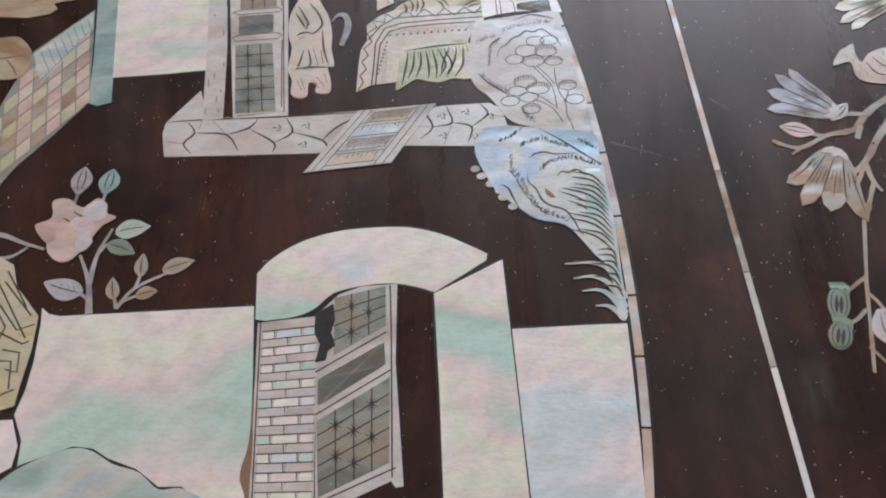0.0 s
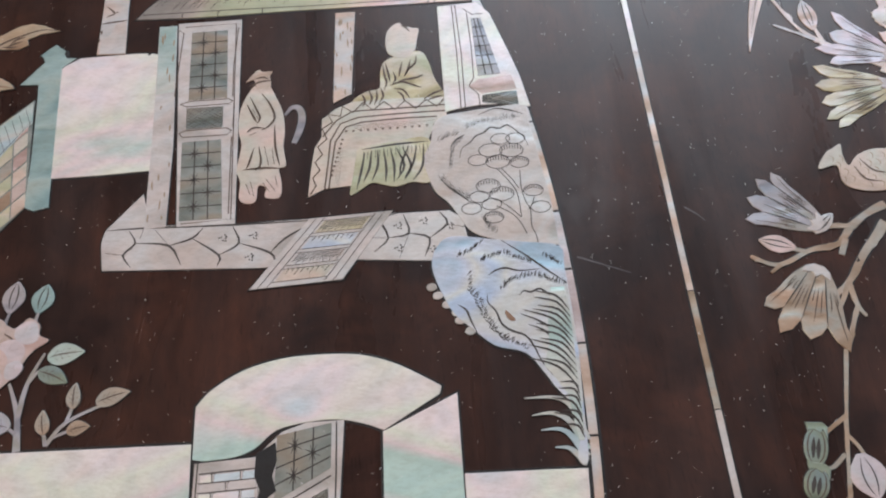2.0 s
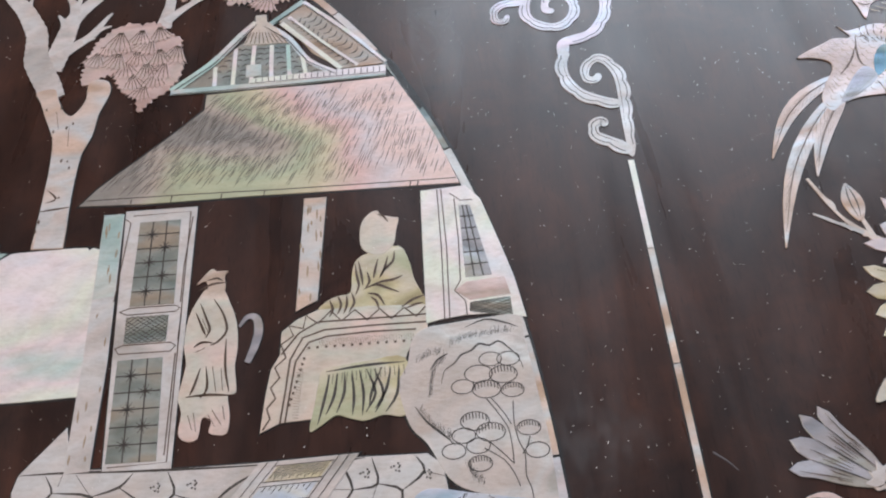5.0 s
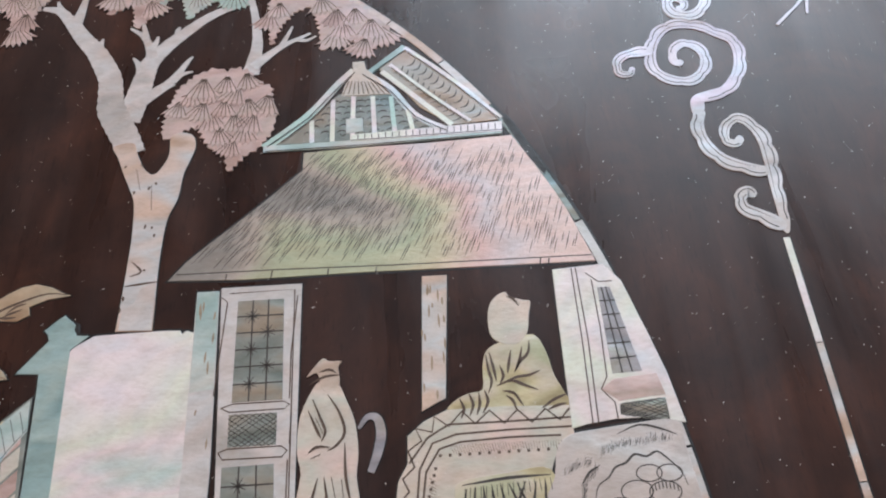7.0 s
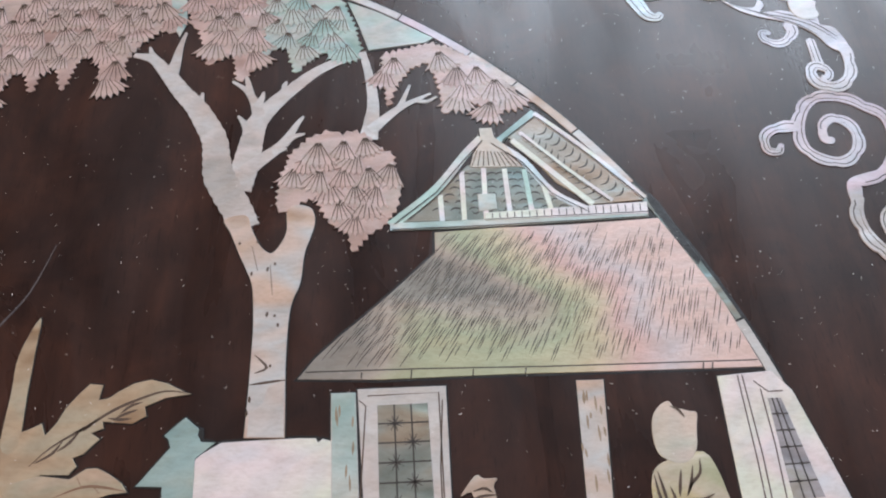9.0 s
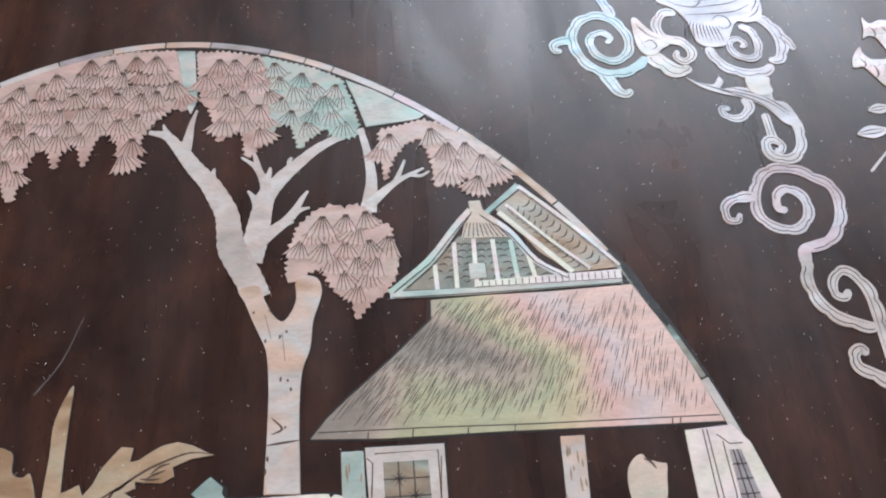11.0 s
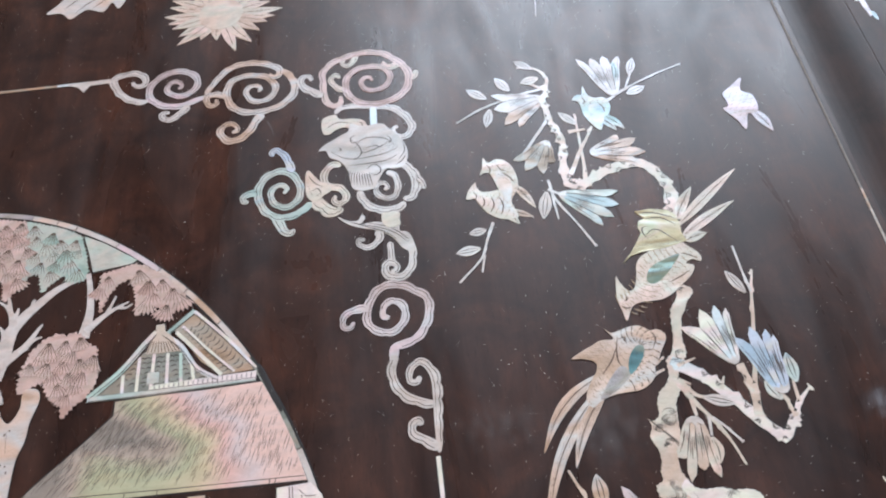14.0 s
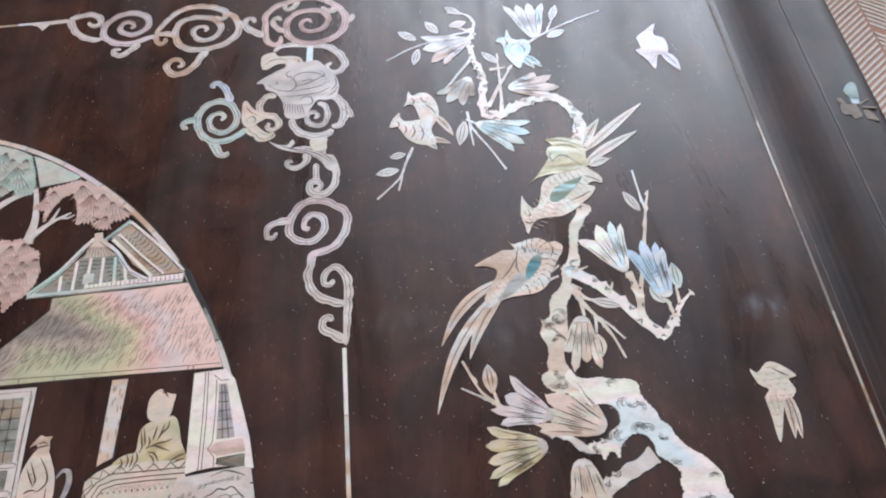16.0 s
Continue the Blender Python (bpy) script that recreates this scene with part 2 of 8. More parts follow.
def ribbon(pts, width, width_end=None, steps=4, curve=True, taper=None):
    """The outline of a stroke along a path; taper(t) scales its width."""
    path = smooth(pts, False, steps) if curve and len(pts) > 2 else [tuple(p) for p in pts]
    width_end = width if width_end is None else width_end
    left, right, n = [], [], len(path)
    for i, p in enumerate(path):
        a, b = Vector(path[max(0, i - 1)]), Vector(path[min(n - 1, i + 1)])
        d = (b - a).normalized() if (b - a).length > 1e-6 else Vector((1, 0))
        t = i / (n - 1)
        w = (width + (width_end - width) * t) * (taper(t) if taper else 1) / 2
        left.append((p[0] - d[1] * w, p[1] + d[0] * w))
        right.append((p[0] + d[1] * w, p[1] - d[0] * w))
    return right + left[::-1]


def band(bm, outline, z):
    """A flat stroke that follows a ribbon's outline, quad by quad."""
    n = len(outline) // 2
    vs = [bm.verts.new((x / 1000, y / 1000, TOP + z / 1000)) for x, y in outline]
    for i in range(n - 1):
        bm.faces.new((vs[i], vs[i + 1], vs[2 * n - 2 - i], vs[2 * n - 1 - i]))


def strip(bm, outline, z0, z1):
    """A raised stroke that follows a ribbon's outline, safe where it coils."""
    n = len(outline) // 2
    lo = [bm.verts.new((x / 1000, y / 1000, TOP + z0 / 1000)) for x, y in outline]
    hi = [bm.verts.new((x / 1000, y / 1000, TOP + z1 / 1000)) for x, y in outline]
    for i in range(n - 1):
        bm.faces.new((hi[i], hi[i + 1], hi[2 * n - 2 - i], hi[2 * n - 1 - i]))
    m = 2 * n
    for i in range(m):
        bm.faces.new((lo[i], lo[(i + 1) % m], hi[(i + 1) % m], hi[i]))


def mesh_of(bm, name, material):
    me = bpy.data.meshes.new(name)
    bmesh.ops.recalc_face_normals(bm, faces=bm.faces)
    bm.to_mesh(me)
    bm.free()
    for m in (material if isinstance(material, (list, tuple)) else (material,)):
        me.materials.append(m)
    return me


def part(name, bm, material, parent=None, label=""):
    ob = new(name, mesh_of(bm, name, material))
    if parent is not None:
        ob.parent = parent
    if label:
        ob["label"] = label
    return ob


def smoothed(ob):
    for f in ob.data.polygons:
        f.use_smooth = True
    return ob


def thing(name, label, category, group=""):
    return tagged(new(name), label, category, group)


HEIGHT, COUNT, TOPS = 0.24, [0], {}


def level(layer):
    """The top of a plate: no two neighbours lie in quite the same plane."""
    COUNT[0] += 1
    return HEIGHT + 0.05 * layer + 0.0017 * (COUNT[0] % 29)



def grouted(bm, count):
    """The faces past the first ones are the dark cement round a plate."""
    bm.faces.ensure_lookup_table()
    for f in bm.faces[count:]:
        f.material_index = 1
    return bm


def piece(name, pts, material, parent, label="", soft=True, layer=0, seam=0.0, steps=4, base=0.0):
    """One sawn plate of shell, with its dark seam where that shows."""
    outline = clean(smooth(pts, True, steps) if soft else pts)
    bm = bmesh.new()
    z = level(layer) + base
    slab(bm, outline, base - 0.2, z, 0.08)
    count = len(bm.faces)
    if seam == 0:
        slab(bm, offset(outline, 0.24), base - 0.2, base + 0.04 + 0.006 * min(layer, 8), 0.02)
    ob = part(name, grouted(bm, count), [material, MASTIC], parent, label)
    TOPS[ob.name] = z
    if seam > 0:
        bm = bmesh.new()
        slab(bm, offset(outline, seam), -0.2, 0.05 + 0.05 * layer + 0.1 * (z - HEIGHT), 0.02)
        part("seam", bm, MASTIC, ob)
    return ob


def bar(name, pts, width, material, parent, end=None, layer=0, taper=None, label="", curve=True):
    """A narrow sawn strip of shell along a path."""
    bm = bmesh.new()
    z = level(layer)
    strip(bm, ribbon(pts, width, end, 4, curve, taper), -0.2, z)
    count = len(bm.faces)
    wide, last = width + 0.5, (width if end is None else end) + 0.5
    band(bm, ribbon(pts, wide, last, 4, curve, taper), 0.045 + 0.008 * layer)
    ob = part(name, grouted(bm, count), [material, MASTIC], parent, label)
    TOPS[ob.name] = z
    return ob


def engrave(parent, lines, width=0.25, material=None, layer=0, curve=True, name="engraving", thin=True, lift=0.015):
    """Inked cuts on a plate, each line a path; all the cuts of one plate are one part."""
    bm = bmesh.new()
    tip = (lambda t: 0.35 + 1.3 * math.sin(math.pi * min(1, max(0, t)))) if thin else None
    for line in lines:
        band(bm, ribbon(line, width * 1.25, None, 3, curve, tip), TOPS.get(parent.name, HEIGHT + 0.05 * layer + 0.05) + lift)
    return tagged(part(name, bm, material or INK, parent), kind="stuff")


def leaf_outline(base, tip, width, bend=0.0, n=9, belly=0.8):
    """A pointed leaf or petal from base to tip."""
    b, t = Vector(base), Vector(tip)
    d = t - b
    s = Vector((-d[1], d[0])).normalized()
    mid = [b + d * (i / n) + s * (bend * math.sin(math.pi * i / n)) for i in range(n + 1)]
    w = [0.5 * width * (0.12 * (1 - i / n) + math.sin(math.pi * (i / n) ** belly) ** 0.8) for i in range(n + 1)]
    w[0], w[-1] = max(w[0], 0.12 * width), 0.04 * width
    return [tuple(m + s * k) for m, k in zip(mid, w)] + [tuple(m - s * k) for m, k in reversed(list(zip(mid, w)))]


def leaf(name, base, tip, width, material, parent, bend=0.0, layer=0, veins=True, label="", belly=0.8, n=5):
    ob = piece(name, leaf_outline(base, tip, width, bend, 9, belly), material, parent, label, False, layer)
    if veins:
        d = Vector(tip) - Vector(base)
        s = Vector((-d[1], d[0])).normalized()
        rib = [tuple(Vector(base) + d * k + s * bend * math.sin(math.pi * k)) for k in (0.05, 0.3, 0.6, 0.92)]
        lines = [rib]
        for k in range(1, n):
            p = Vector(base) + d * (k / n * 0.8) + s * bend * math.sin(math.pi * k / n * 0.8)
            for side in (-1, 1):
                lines.append([tuple(p), tuple(p + d * min(0.13, 3.2 * width / d.length * 0.3) + s * side * width * 0.3 * math.sin(math.pi * min(1, 0.12 + k / n)))])
        engrave(ob, lines, 0.16, BROWN_INK, layer)
    return ob


def limb(name, path, widths, material, parent, layer=0, knobs=0.0, seed=1, marks=True, rate=1.0):
    """A branch along a path whose width goes through the given values, with a knobbly edge."""
    r = random.Random(seed)
    n = len(path) - 1
    phase = [r.uniform(0, 6.3) for _ in range(4)]

    def along(t):
        f = min(n - 1e-6, t * n)
        i = int(f)
        w = widths[i] + (widths[i + 1] - widths[i]) * (f - i)
        if not marks:
            return w * (1 - knobs + 2.4 * knobs * abs(math.sin(rate * t * n * 2.2 + phase[0])))
        lump = math.sin(rate * t * n * 5 + phase[0]) + 0.8 * math.sin(rate * t * n * 11 + phase[1])
        return w * (1 + knobs * lump)
    bm = bmesh.new()
    z = level(layer)
    if marks:
        # nubs and broken twigs stand out from either edge
        way, sides = smooth(path, False, 10), ([], [])
        m = len(way) - 1
        for k in (0, 1):
            nub = 0.0
            for i, p in enumerate(way):
                a, b = Vector(way[max(0, i - 1)]), Vector(way[min(m, i + 1)])
                e = Vector((-(b - a)[1], (b - a)[0])).normalized() * (1 if k else -1)
                nub = r.uniform(0.35, 0.95) if r.random() < 0.09 else nub * 0.35
                w = along(i / m) * (0.44 + 0.06 * math.sin(i * 0.55 + phase[2 + k]))
                sides[k].append(tuple(Vector(p) + e * (w + nub * min(1.6, 0.45 * widths[0]))))
        strip(bm, sides[0] + sides[1][::-1], -0.2, z)
        count = len(bm.faces)
        band(bm, ribbon(path, 1.0, 1.0, 10, True, lambda t: along(t) + 0.5), 0.045)
        ob = part(name, grouted(bm, count), [material, MASTIC], parent)
    else:
        strip(bm, ribbon(path, 1.0, 1.0, 10, True, along), -0.2, z)
        ob = part(name, bm, material, parent)
    TOPS[ob.name] = z
    if knobs and marks:
        lines, sm = [], smooth(path, False, 6)
        for i in range(3, len(sm) - 3, 3):
            w = along(i / len(sm))
            if w < 2.0 or r.random() < 0.3:
                continue
            d = (Vector(sm[i + 1]) - Vector(sm[i - 1])).normalized()
            e = Vector((-d[1], d[0])) * r.choice((-1, 1))
            for k in range(r.randrange(2, 4)):
                c = Vector(sm[i]) + e * w * (0.34 - 0.13 * k)
                h = w * (0.30 - 0.06 * k)
                lines.append([tuple(c - d * h + e * w * 0.12), tuple(c - d * h * 0.5 - e * w * 0.04), tuple(c + d * h * 0.5 - e * w * 0.04), tuple(c + d * h + e * w * 0.12)])
        if lines:
            engrave(ob, lines, 0.17, INK, layer)
    return ob


def flower(base, tips, width, material, parent, calyx=GREY, label="", layer=1):
    """A bell flower: long petals joined side by side, parting only at their pointed tips."""
    b = Vector(base)
    rays = [Vector(t) - b for t in tips]
    mean = sum(rays, Vector((0, 0))) / len(rays)
    d = mean.normalized()
    across = Vector((-d[1], d[0]))
    rays.sort(key=lambda v: math.atan2(v.dot(across), v.dot(d)))
    n = len(rays)
    cup = piece("flower", [tuple(b + p) for p in (-d * 1.4 - across * width * 0.14, -d * 0.2 - across * width * 0.34, d * 1.8 - across * width * 0.40, d * 0.9 - across * width * 0.12, d * 2.1, d * 0.9 + across * width * 0.12, d * 1.8 + across * width * 0.40, -d * 0.2 + across * width * 0.34, -d * 1.4 + across * width * 0.14)], calyx, parent, label, False, layer + 3)
    notch = [rays[0] * 0.66 - across * width * 0.20] + [(rays[k] + rays[k + 1]) * 0.5 * 0.76 for k in range(n - 1)] + [rays[-1] * 0.66 + across * width * 0.20]
    foot = [across * width * 0.36 * (2 * k / n - 1) for k in range(n + 1)]
    lines, rims = [], []
    for k, v in enumerate(rays):
        lo, hi = notch[k], notch[k + 1]
        s = Vector((-v[1], v[0])).normalized()

        def edge(f, g, side):
            return [f, f * 0.72 + g * 0.28 + side * width * 0.06, f * 0.36 + g * 0.64 + side * width * 0.05, g]
        first = edge(foot[k], lo, -across if k == 0 else across * 0)
        last = edge(foot[k + 1], hi, across if k == n - 1 else across * 0)
        pts = first + [lo * 0.42 + v * 0.58 - s * width * 0.10, v, hi * 0.42 + v * 0.58 + s * width * 0.10] + last[::-1]
        piece("petal", [tuple(b + p) for p in pts], material, cup, "", False, layer + 0.3 * (k % 2), 0, 3)
        f = (foot[k] + foot[k + 1]) * 0.5
        for e in (-0.55, 0.04, 0.58):
            side = lo if e < 0 else hi
            q = v * (1 - abs(e)) + side * abs(e)
            g = f + (foot[k + 1] - foot[k]) * 0.45 * e
            reach = 0.90 - 0.26 * abs(e) - 0.12 * ((k * 5 + int(e * 10)) % 3)
            lines.append([tuple(b + g * 0.7 + q * (0.26 + 0.1 * abs(e))), tuple(b + g * 0.4 + q * 0.52), tuple(b + g * 0.1 + q * reach)])
        if k:
            rims.append([tuple(b + foot[k] + lo * 0.1), tuple(b + foot[k] * 0.5 + lo * 0.5), tuple(b + lo)])
    TOPS[cup.name] = HEIGHT + 0.05 * (layer + 2)
    engrave(cup, lines, 0.12, BROWN_INK, layer + 1, lift=0.07)
    if rims:
        engrave(cup, rims, 0.17, INK, layer + 1, lift=0.075, name="petal_rims")
    return cup


def bud(base, tip, width, material, parent, layer=1):
    ob = leaf("bud", base, tip, width, material, parent, 0.0, layer, False, "", 1.0)
    d = Vector(tip) - Vector(base)
    s = Vector((-d[1], d[0])).normalized()
    engrave(ob, [[tuple(Vector(base) + d * q + s * e * width * math.sin(math.pi * q)) for q in (0.1, 0.4, 0.7, 0.93)] for e in (-0.18, 0.16)], 0.18, INK, layer)
    return ob


def feathers(poly, step, size, toward, seed):
    """Rows of short curved cuts over a plumage plate."""
    r, lines = random.Random(seed), []
    xs, ys = [p[0] for p in poly], [p[1] for p in poly]
    d = Vector(toward).normalized()
    s = Vector((-d[1], d[0]))
    y, row = min(ys), 0
    while y < max(ys):
        x = min(xs) + (row % 2) * step / 2
        while x < max(xs):
            c = Vector((x + r.uniform(-0.3, 0.3), y + r.uniform(-0.3, 0.3)))
            arc = [tuple(c - s * size * 0.5), tuple(c + d * size * 0.35), tuple(c + s * size * 0.5)]
            if all(inside(p, poly) for p in arc):
                lines.append(arc)
            x += step
        y += step * 0.8
        row += 1
    return lines


def jagged(pts, step, depth, seed):
    """An outline with small notches, like clipped foliage."""
    r, out = random.Random(seed), []
    for p, q in zip(pts, pts[1:] + pts[:1]):
        n = max(1, int((Vector(q) - Vector(p)).length / step))
        d = (Vector(q) - Vector(p))
        s = Vector((-d[1], d[0])).normalized() if d.length > 1e-6 else Vector((0, 1))
        for i in range(n):
            for u, k in ((0.0, 0.0), (0.55, 1.0)):
                w = lerp(p, q, (i + u) / n)
                out.append((w[0] + s[0] * k * depth * r.uniform(0.4, 1), w[1] + s[1] * k * depth * r.uniform(0.4, 1)))
    return out


def scroll(name, path, widths, material, parent, layer=0, lobe=6.5):
    """A cloud scroll: a coiling strip, lobed along its outer side, with cuts that follow the lobes."""
    way, n = smooth(path, False, 9), len(path) - 1
    runs = [0.0]
    for p, q in zip(way, way[1:]):
        runs.append(runs[-1] + (Vector(q) - Vector(p)).length)
    total, turn = runs[-1], 0.0
    for p, q, r in zip(way, way[1:], way[2:]):
        turn += (q[0] - p[0]) * (r[1] - q[1]) - (q[1] - p[1]) * (r[0] - q[0])
    out = -1 if turn > 0 else 1
    sides, cut, fine = ([], []), [], []
    for i, p in enumerate(way):
        c, d = Vector(way[max(0, i - 1)]), Vector(way[min(len(way) - 1, i + 1)])
        s = Vector((-(d - c)[1], (d - c)[0])).normalized() * out
        f = min(n - 1e-6, i / (len(way) - 1) * n)
        w = 1.32 * (widths[int(f)] + (widths[int(f) + 1] - widths[int(f)]) * (f - int(f)))
        tip = min(1.0, runs[i] / (0.5 * w), (total - runs[i]) / (0.5 * w))
        w *= max(0.1, math.sqrt(max(0.0, 1 - (1 - tip) ** 2)))
        puff = abs(math.sin(math.pi * runs[i] / lobe)) ** 0.6 if total > 2.2 * lobe else 0.75
        far = w * (0.36 + 0.24 * puff)
        sides[0].append(tuple(Vector(p) + s * far))
        sides[1].append(tuple(Vector(p) - s * w * 0.5))
        cut.append(tuple(Vector(p) + s * (far - 0.30 * w)))
        fine.append(tuple(Vector(p) - s * w * 0.24))
    a, b = (sides[0], sides[1]) if out < 0 else (sides[1], sides[0])
    bm = bmesh.new()
    z = level(layer)
    strip(bm, a + b[::-1], -0.2, z)
    ob = part(name, bm, material, parent)
    TOPS[ob.name] = z
    k = max(1, len(way) // 12)
    engrave(ob, [cut[k:-k]], 0.24, INK, layer, False, thin=False)
    engrave(ob, [fine[2 * k:-2 * k]], 0.13, BROWN_INK, layer, False)
    return ob


def inside(p, poly):
    hit, n = False, len(poly)
    for i in range(n):
        a, b = poly[i], poly[i - 1]
        if (a[1] > p[1]) != (b[1] > p[1]) and p[0] < (b[0] - a[0]) * (p[1] - a[1]) / (b[1] - a[1]) + a[0]:
            hit = not hit
    return hit


def lerp(a, b, t):
    return (a[0] + (b[0] - a[0]) * t, a[1] + (b[1] - a[1]) * t)


def quad_point(q, u, v):
    """A point of a four-cornered field: corners top left, top right, bottom right, bottom left."""
    return lerp(lerp(q[0], q[1], u), lerp(q[3], q[2], u), v)


def box(bm, lo, hi):
    vs = [bm.verts.new((x, y, z)) for z in (lo[2], hi[2]) for x, y in ((lo[0], lo[1]), (hi[0], lo[1]), (hi[0], hi[1]), (lo[0], hi[1]))]
    for f in ((3, 2, 1, 0), (4, 5, 6, 7), (0, 1, 5, 4), (1, 2, 6, 5), (2, 3, 7, 6), (3, 0, 4, 7)):
        bm.faces.new([vs[i] for i in f])


# ---- the floor, with unseen walls and ceiling added round it ----
# Walls and ceiling are unseen; their dark tones hold down reflections in the lacquer.
WALL = plain("unseen_wall", (0.20, 0.19, 0.18), 0.8, 6.0, 0.08)
CEIL = plain("unseen_dark_ceiling", (0.15, 0.135, 0.13), 0.85, 6.0, 0.06)
FLOOR = plain("floor_boards", (0.30, 0.16, 0.11), 0.45, 14.0, 0.3)
X0, X1, Y0, Y1, ZC, TH = -2.4, 2.4, -3.0, 1.7, 2.8, 0.2


def wall(name, lo, hi, along, hole=None):
    """A wall with an opening through it: hole is (from, to, sill, head) along its run."""
    bm = bmesh.new()
    if hole is None:
        box(bm, (*lo, 0.0), (*hi, ZC))
    else:
        a, b, sill, head = hole
        k = 0 if along == "x" else 1
        for (s, e, z0, z1) in ((lo[k], a, 0.0, ZC), (b, hi[k], 0.0, ZC), (a, b, 0.0, sill), (a, b, head, ZC)):
            p, q = list(lo), list(hi)
            p[k], q[k] = s, e
            box(bm, (*p, z0), (*q, z1))
    return tagged(part(name, bm, WALL), "unseen dull wall added to keep reflections dark", "wall", kind="structure")


wall("wall_north", (X0, Y1), (X1, Y1 + TH), "x", (0.25, 1.65, 1.25, 2.65))
wall("wall_south", (X0, Y0 - TH), (X1, Y0), "x")
wall("wall_east", (X1, Y0 - TH), (X1 + TH, Y1 + TH), "y")
# The opening here is invented to go with the added fill lamp.
wall("wall_west", (X0 - TH, Y0 - TH), (X0, Y1 + TH), "y", (-1.25, 0.05, 0.9, 2.4))
bm = bmesh.new()
box(bm, (X0 - TH, Y0 - TH, ZC), (X1 + TH, Y1 + TH, ZC + 0.15))
tagged(part("ceiling", bm, CEIL), "unseen ceiling added dark to dim the reflections", "ceiling", kind="structure")
bm = bmesh.new()
box(bm, (X0 - TH, Y0 - TH, -0.15), (X1 + TH, Y1 + TH, 0.0))
tagged(part("floor", bm, FLOOR), "reddish brown floor under the table", "floor", kind="structure")

# ---- the table ----
CX, CY = -186.3, -111.2                            # the middle of the table
OY, RX, RY = -111.2, 158.7, 236.8                  # the oval picture
EDGE_X = 182.2                                     # inlaid edge line
PX, PY = EDGE_X - CX + 3, 308.0 + 182.0 + 3        # half sizes of the flat panel


def rect_ring(half_x, half_y):
    return [(CX + sx * half_x, CY + sy * half_y) for sx, sy in ((-1, -1), (1, -1), (1, 1), (-1, 1))]


def moulding(name, profile, material, parent, label):
    """A frame round the panel, swept from a profile of (distance from the panel's edge, height)."""
    bm = bmesh.new()
    rings = [[bm.verts.new((x / 1000, y / 1000, TOP + z / 1000)) for x, y in rect_ring(PX + d, PY + d)] for d, z in profile]
    for a, b in zip(rings, rings[1:] + rings[:1]):
        for i in range(4):
            bm.faces.new((a[i], a[(i + 1) % 4], b[(i + 1) % 4], b[i]))
    return smoothed(part(name, bm, material, parent, label))


table = thing("table", "dark red-brown lacquered hardwood table with moulded rim", "table")
bm = bmesh.new()
box(bm, ((CX - PX) / 1000, (CY - PY) / 1000, TOP - 0.018), ((CX + PX) / 1000, (CY + PY) / 1000, TOP))
panel = part("table_top_panel", bm, WOOD, table, "glossy dark lacquered panel")
cove = [(0.0, 0.0), (0.8, -0.25), (2.2, -0.7), (5, -1.1), (8, -0.9), (11, 0.1), (14, 1.6), (17, 3.2), (20, 4.6), (23, 5.6), (25.5, 6.0), (26, 6.05), (26, -22), (0.0, -22)]
moulding("cove_moulding", cove, RIM_WOOD, table, "dark hollow moulding")
lip = [(26, 6.05), (27.5, 6.1), (36, 6.15), (42, 6.1), (44.5, 5.7), (47, 4.8), (49.5, 3.0), (51.5, 0.6), (53, -2.5), (53.8, -6.0), (53.6, -10.0), (52, -15.0), (48, -20.0), (44, -23.0), (26, -24.0)]
moulding("rim", lip, RIM_WOOD, table, "worn rounded rim")
for sx in (-1, 1):
    for sy in (-1, 1):
        bm = bmesh.new()
        x, y = (CX + sx * (PX + 8)) / 1000, (CY + sy * (PY + 8)) / 1000
        box(bm, (x - 0.03, y - 0.03, 0.0), (x + 0.03, y + 0.03, TOP - 0.022))
        part("leg", bm, RIM_WOOD, table)
for sx in (-1, 1):
    bm = bmesh.new()
    x = (CX + sx * (PX + 8)) / 1000
    box(bm, (x - 0.012, (CY - PY) / 1000 + 0.03, TOP - 0.11), (x + 0.012, (CY + PY) / 1000 - 0.03, TOP - 0.0235))
    part("apron", bm, RIM_WOOD, table)
for sy in (-1, 1):
    bm = bmesh.new()
    y = (CY + sy * (PY + 8)) / 1000
    box(bm, ((CX - PX) / 1000 + 0.03, y - 0.012, TOP - 0.11), ((CX + PX) / 1000 - 0.03, y + 0.012, TOP - 0.0235))
    part("apron", bm, RIM_WOOD, table)


# ---- lines let into the panel ----
def oval(a):
    s = 1 - 0.0034 * math.cos(4 * a) - 0.0061 * math.cos(6 * a)
    return (CX + RX * s * math.cos(a), OY + RY * s * math.sin(a))


ring = thing("oval_border", "thin pale shell border strip round the oval picture", "inlay")
rng = random.Random(3)
a = -0.6
while a < math.pi * 2 - 0.62:
    b = min(a + rng.uniform(0.05, 0.13), math.pi * 2 - 0.6)
    mid = oval((a + b) / 2)
    lost = mid[0] > CX and 4 < mid[1] < 40
    bar("border_strip", [oval(a + (b - a) * k / 6) for k in range(7)], 1.5 if lost else 2.1, LATTICE if lost else (GREY, ROCK, DUSK, TAN)[rng.randrange(4)], ring)
    a = b + 0.0025
bm = bmesh.new()
band(bm, ribbon([oval(math.pi * 2 * k / 120) for k in range(121)], 3.6, None, 1), 0.06)
part("seam", bm, MASTIC, ring)

piece("lost_shell", [(-63.2, 42.0), (-61.8, 42.1), (-60.0, 39.5), (-57.1, 32.7), (-53.2, 23.5), (-54.0, 22.1), (-57.0, 27.4), (-60.1, 34.1), (-62.3, 39.0)], MASTIC, ring, "black cement where the strip is lost", False, 0.5)
frame_line = thing("corner_frame_line", "narrow pale shell line framing the oval", "inlay")


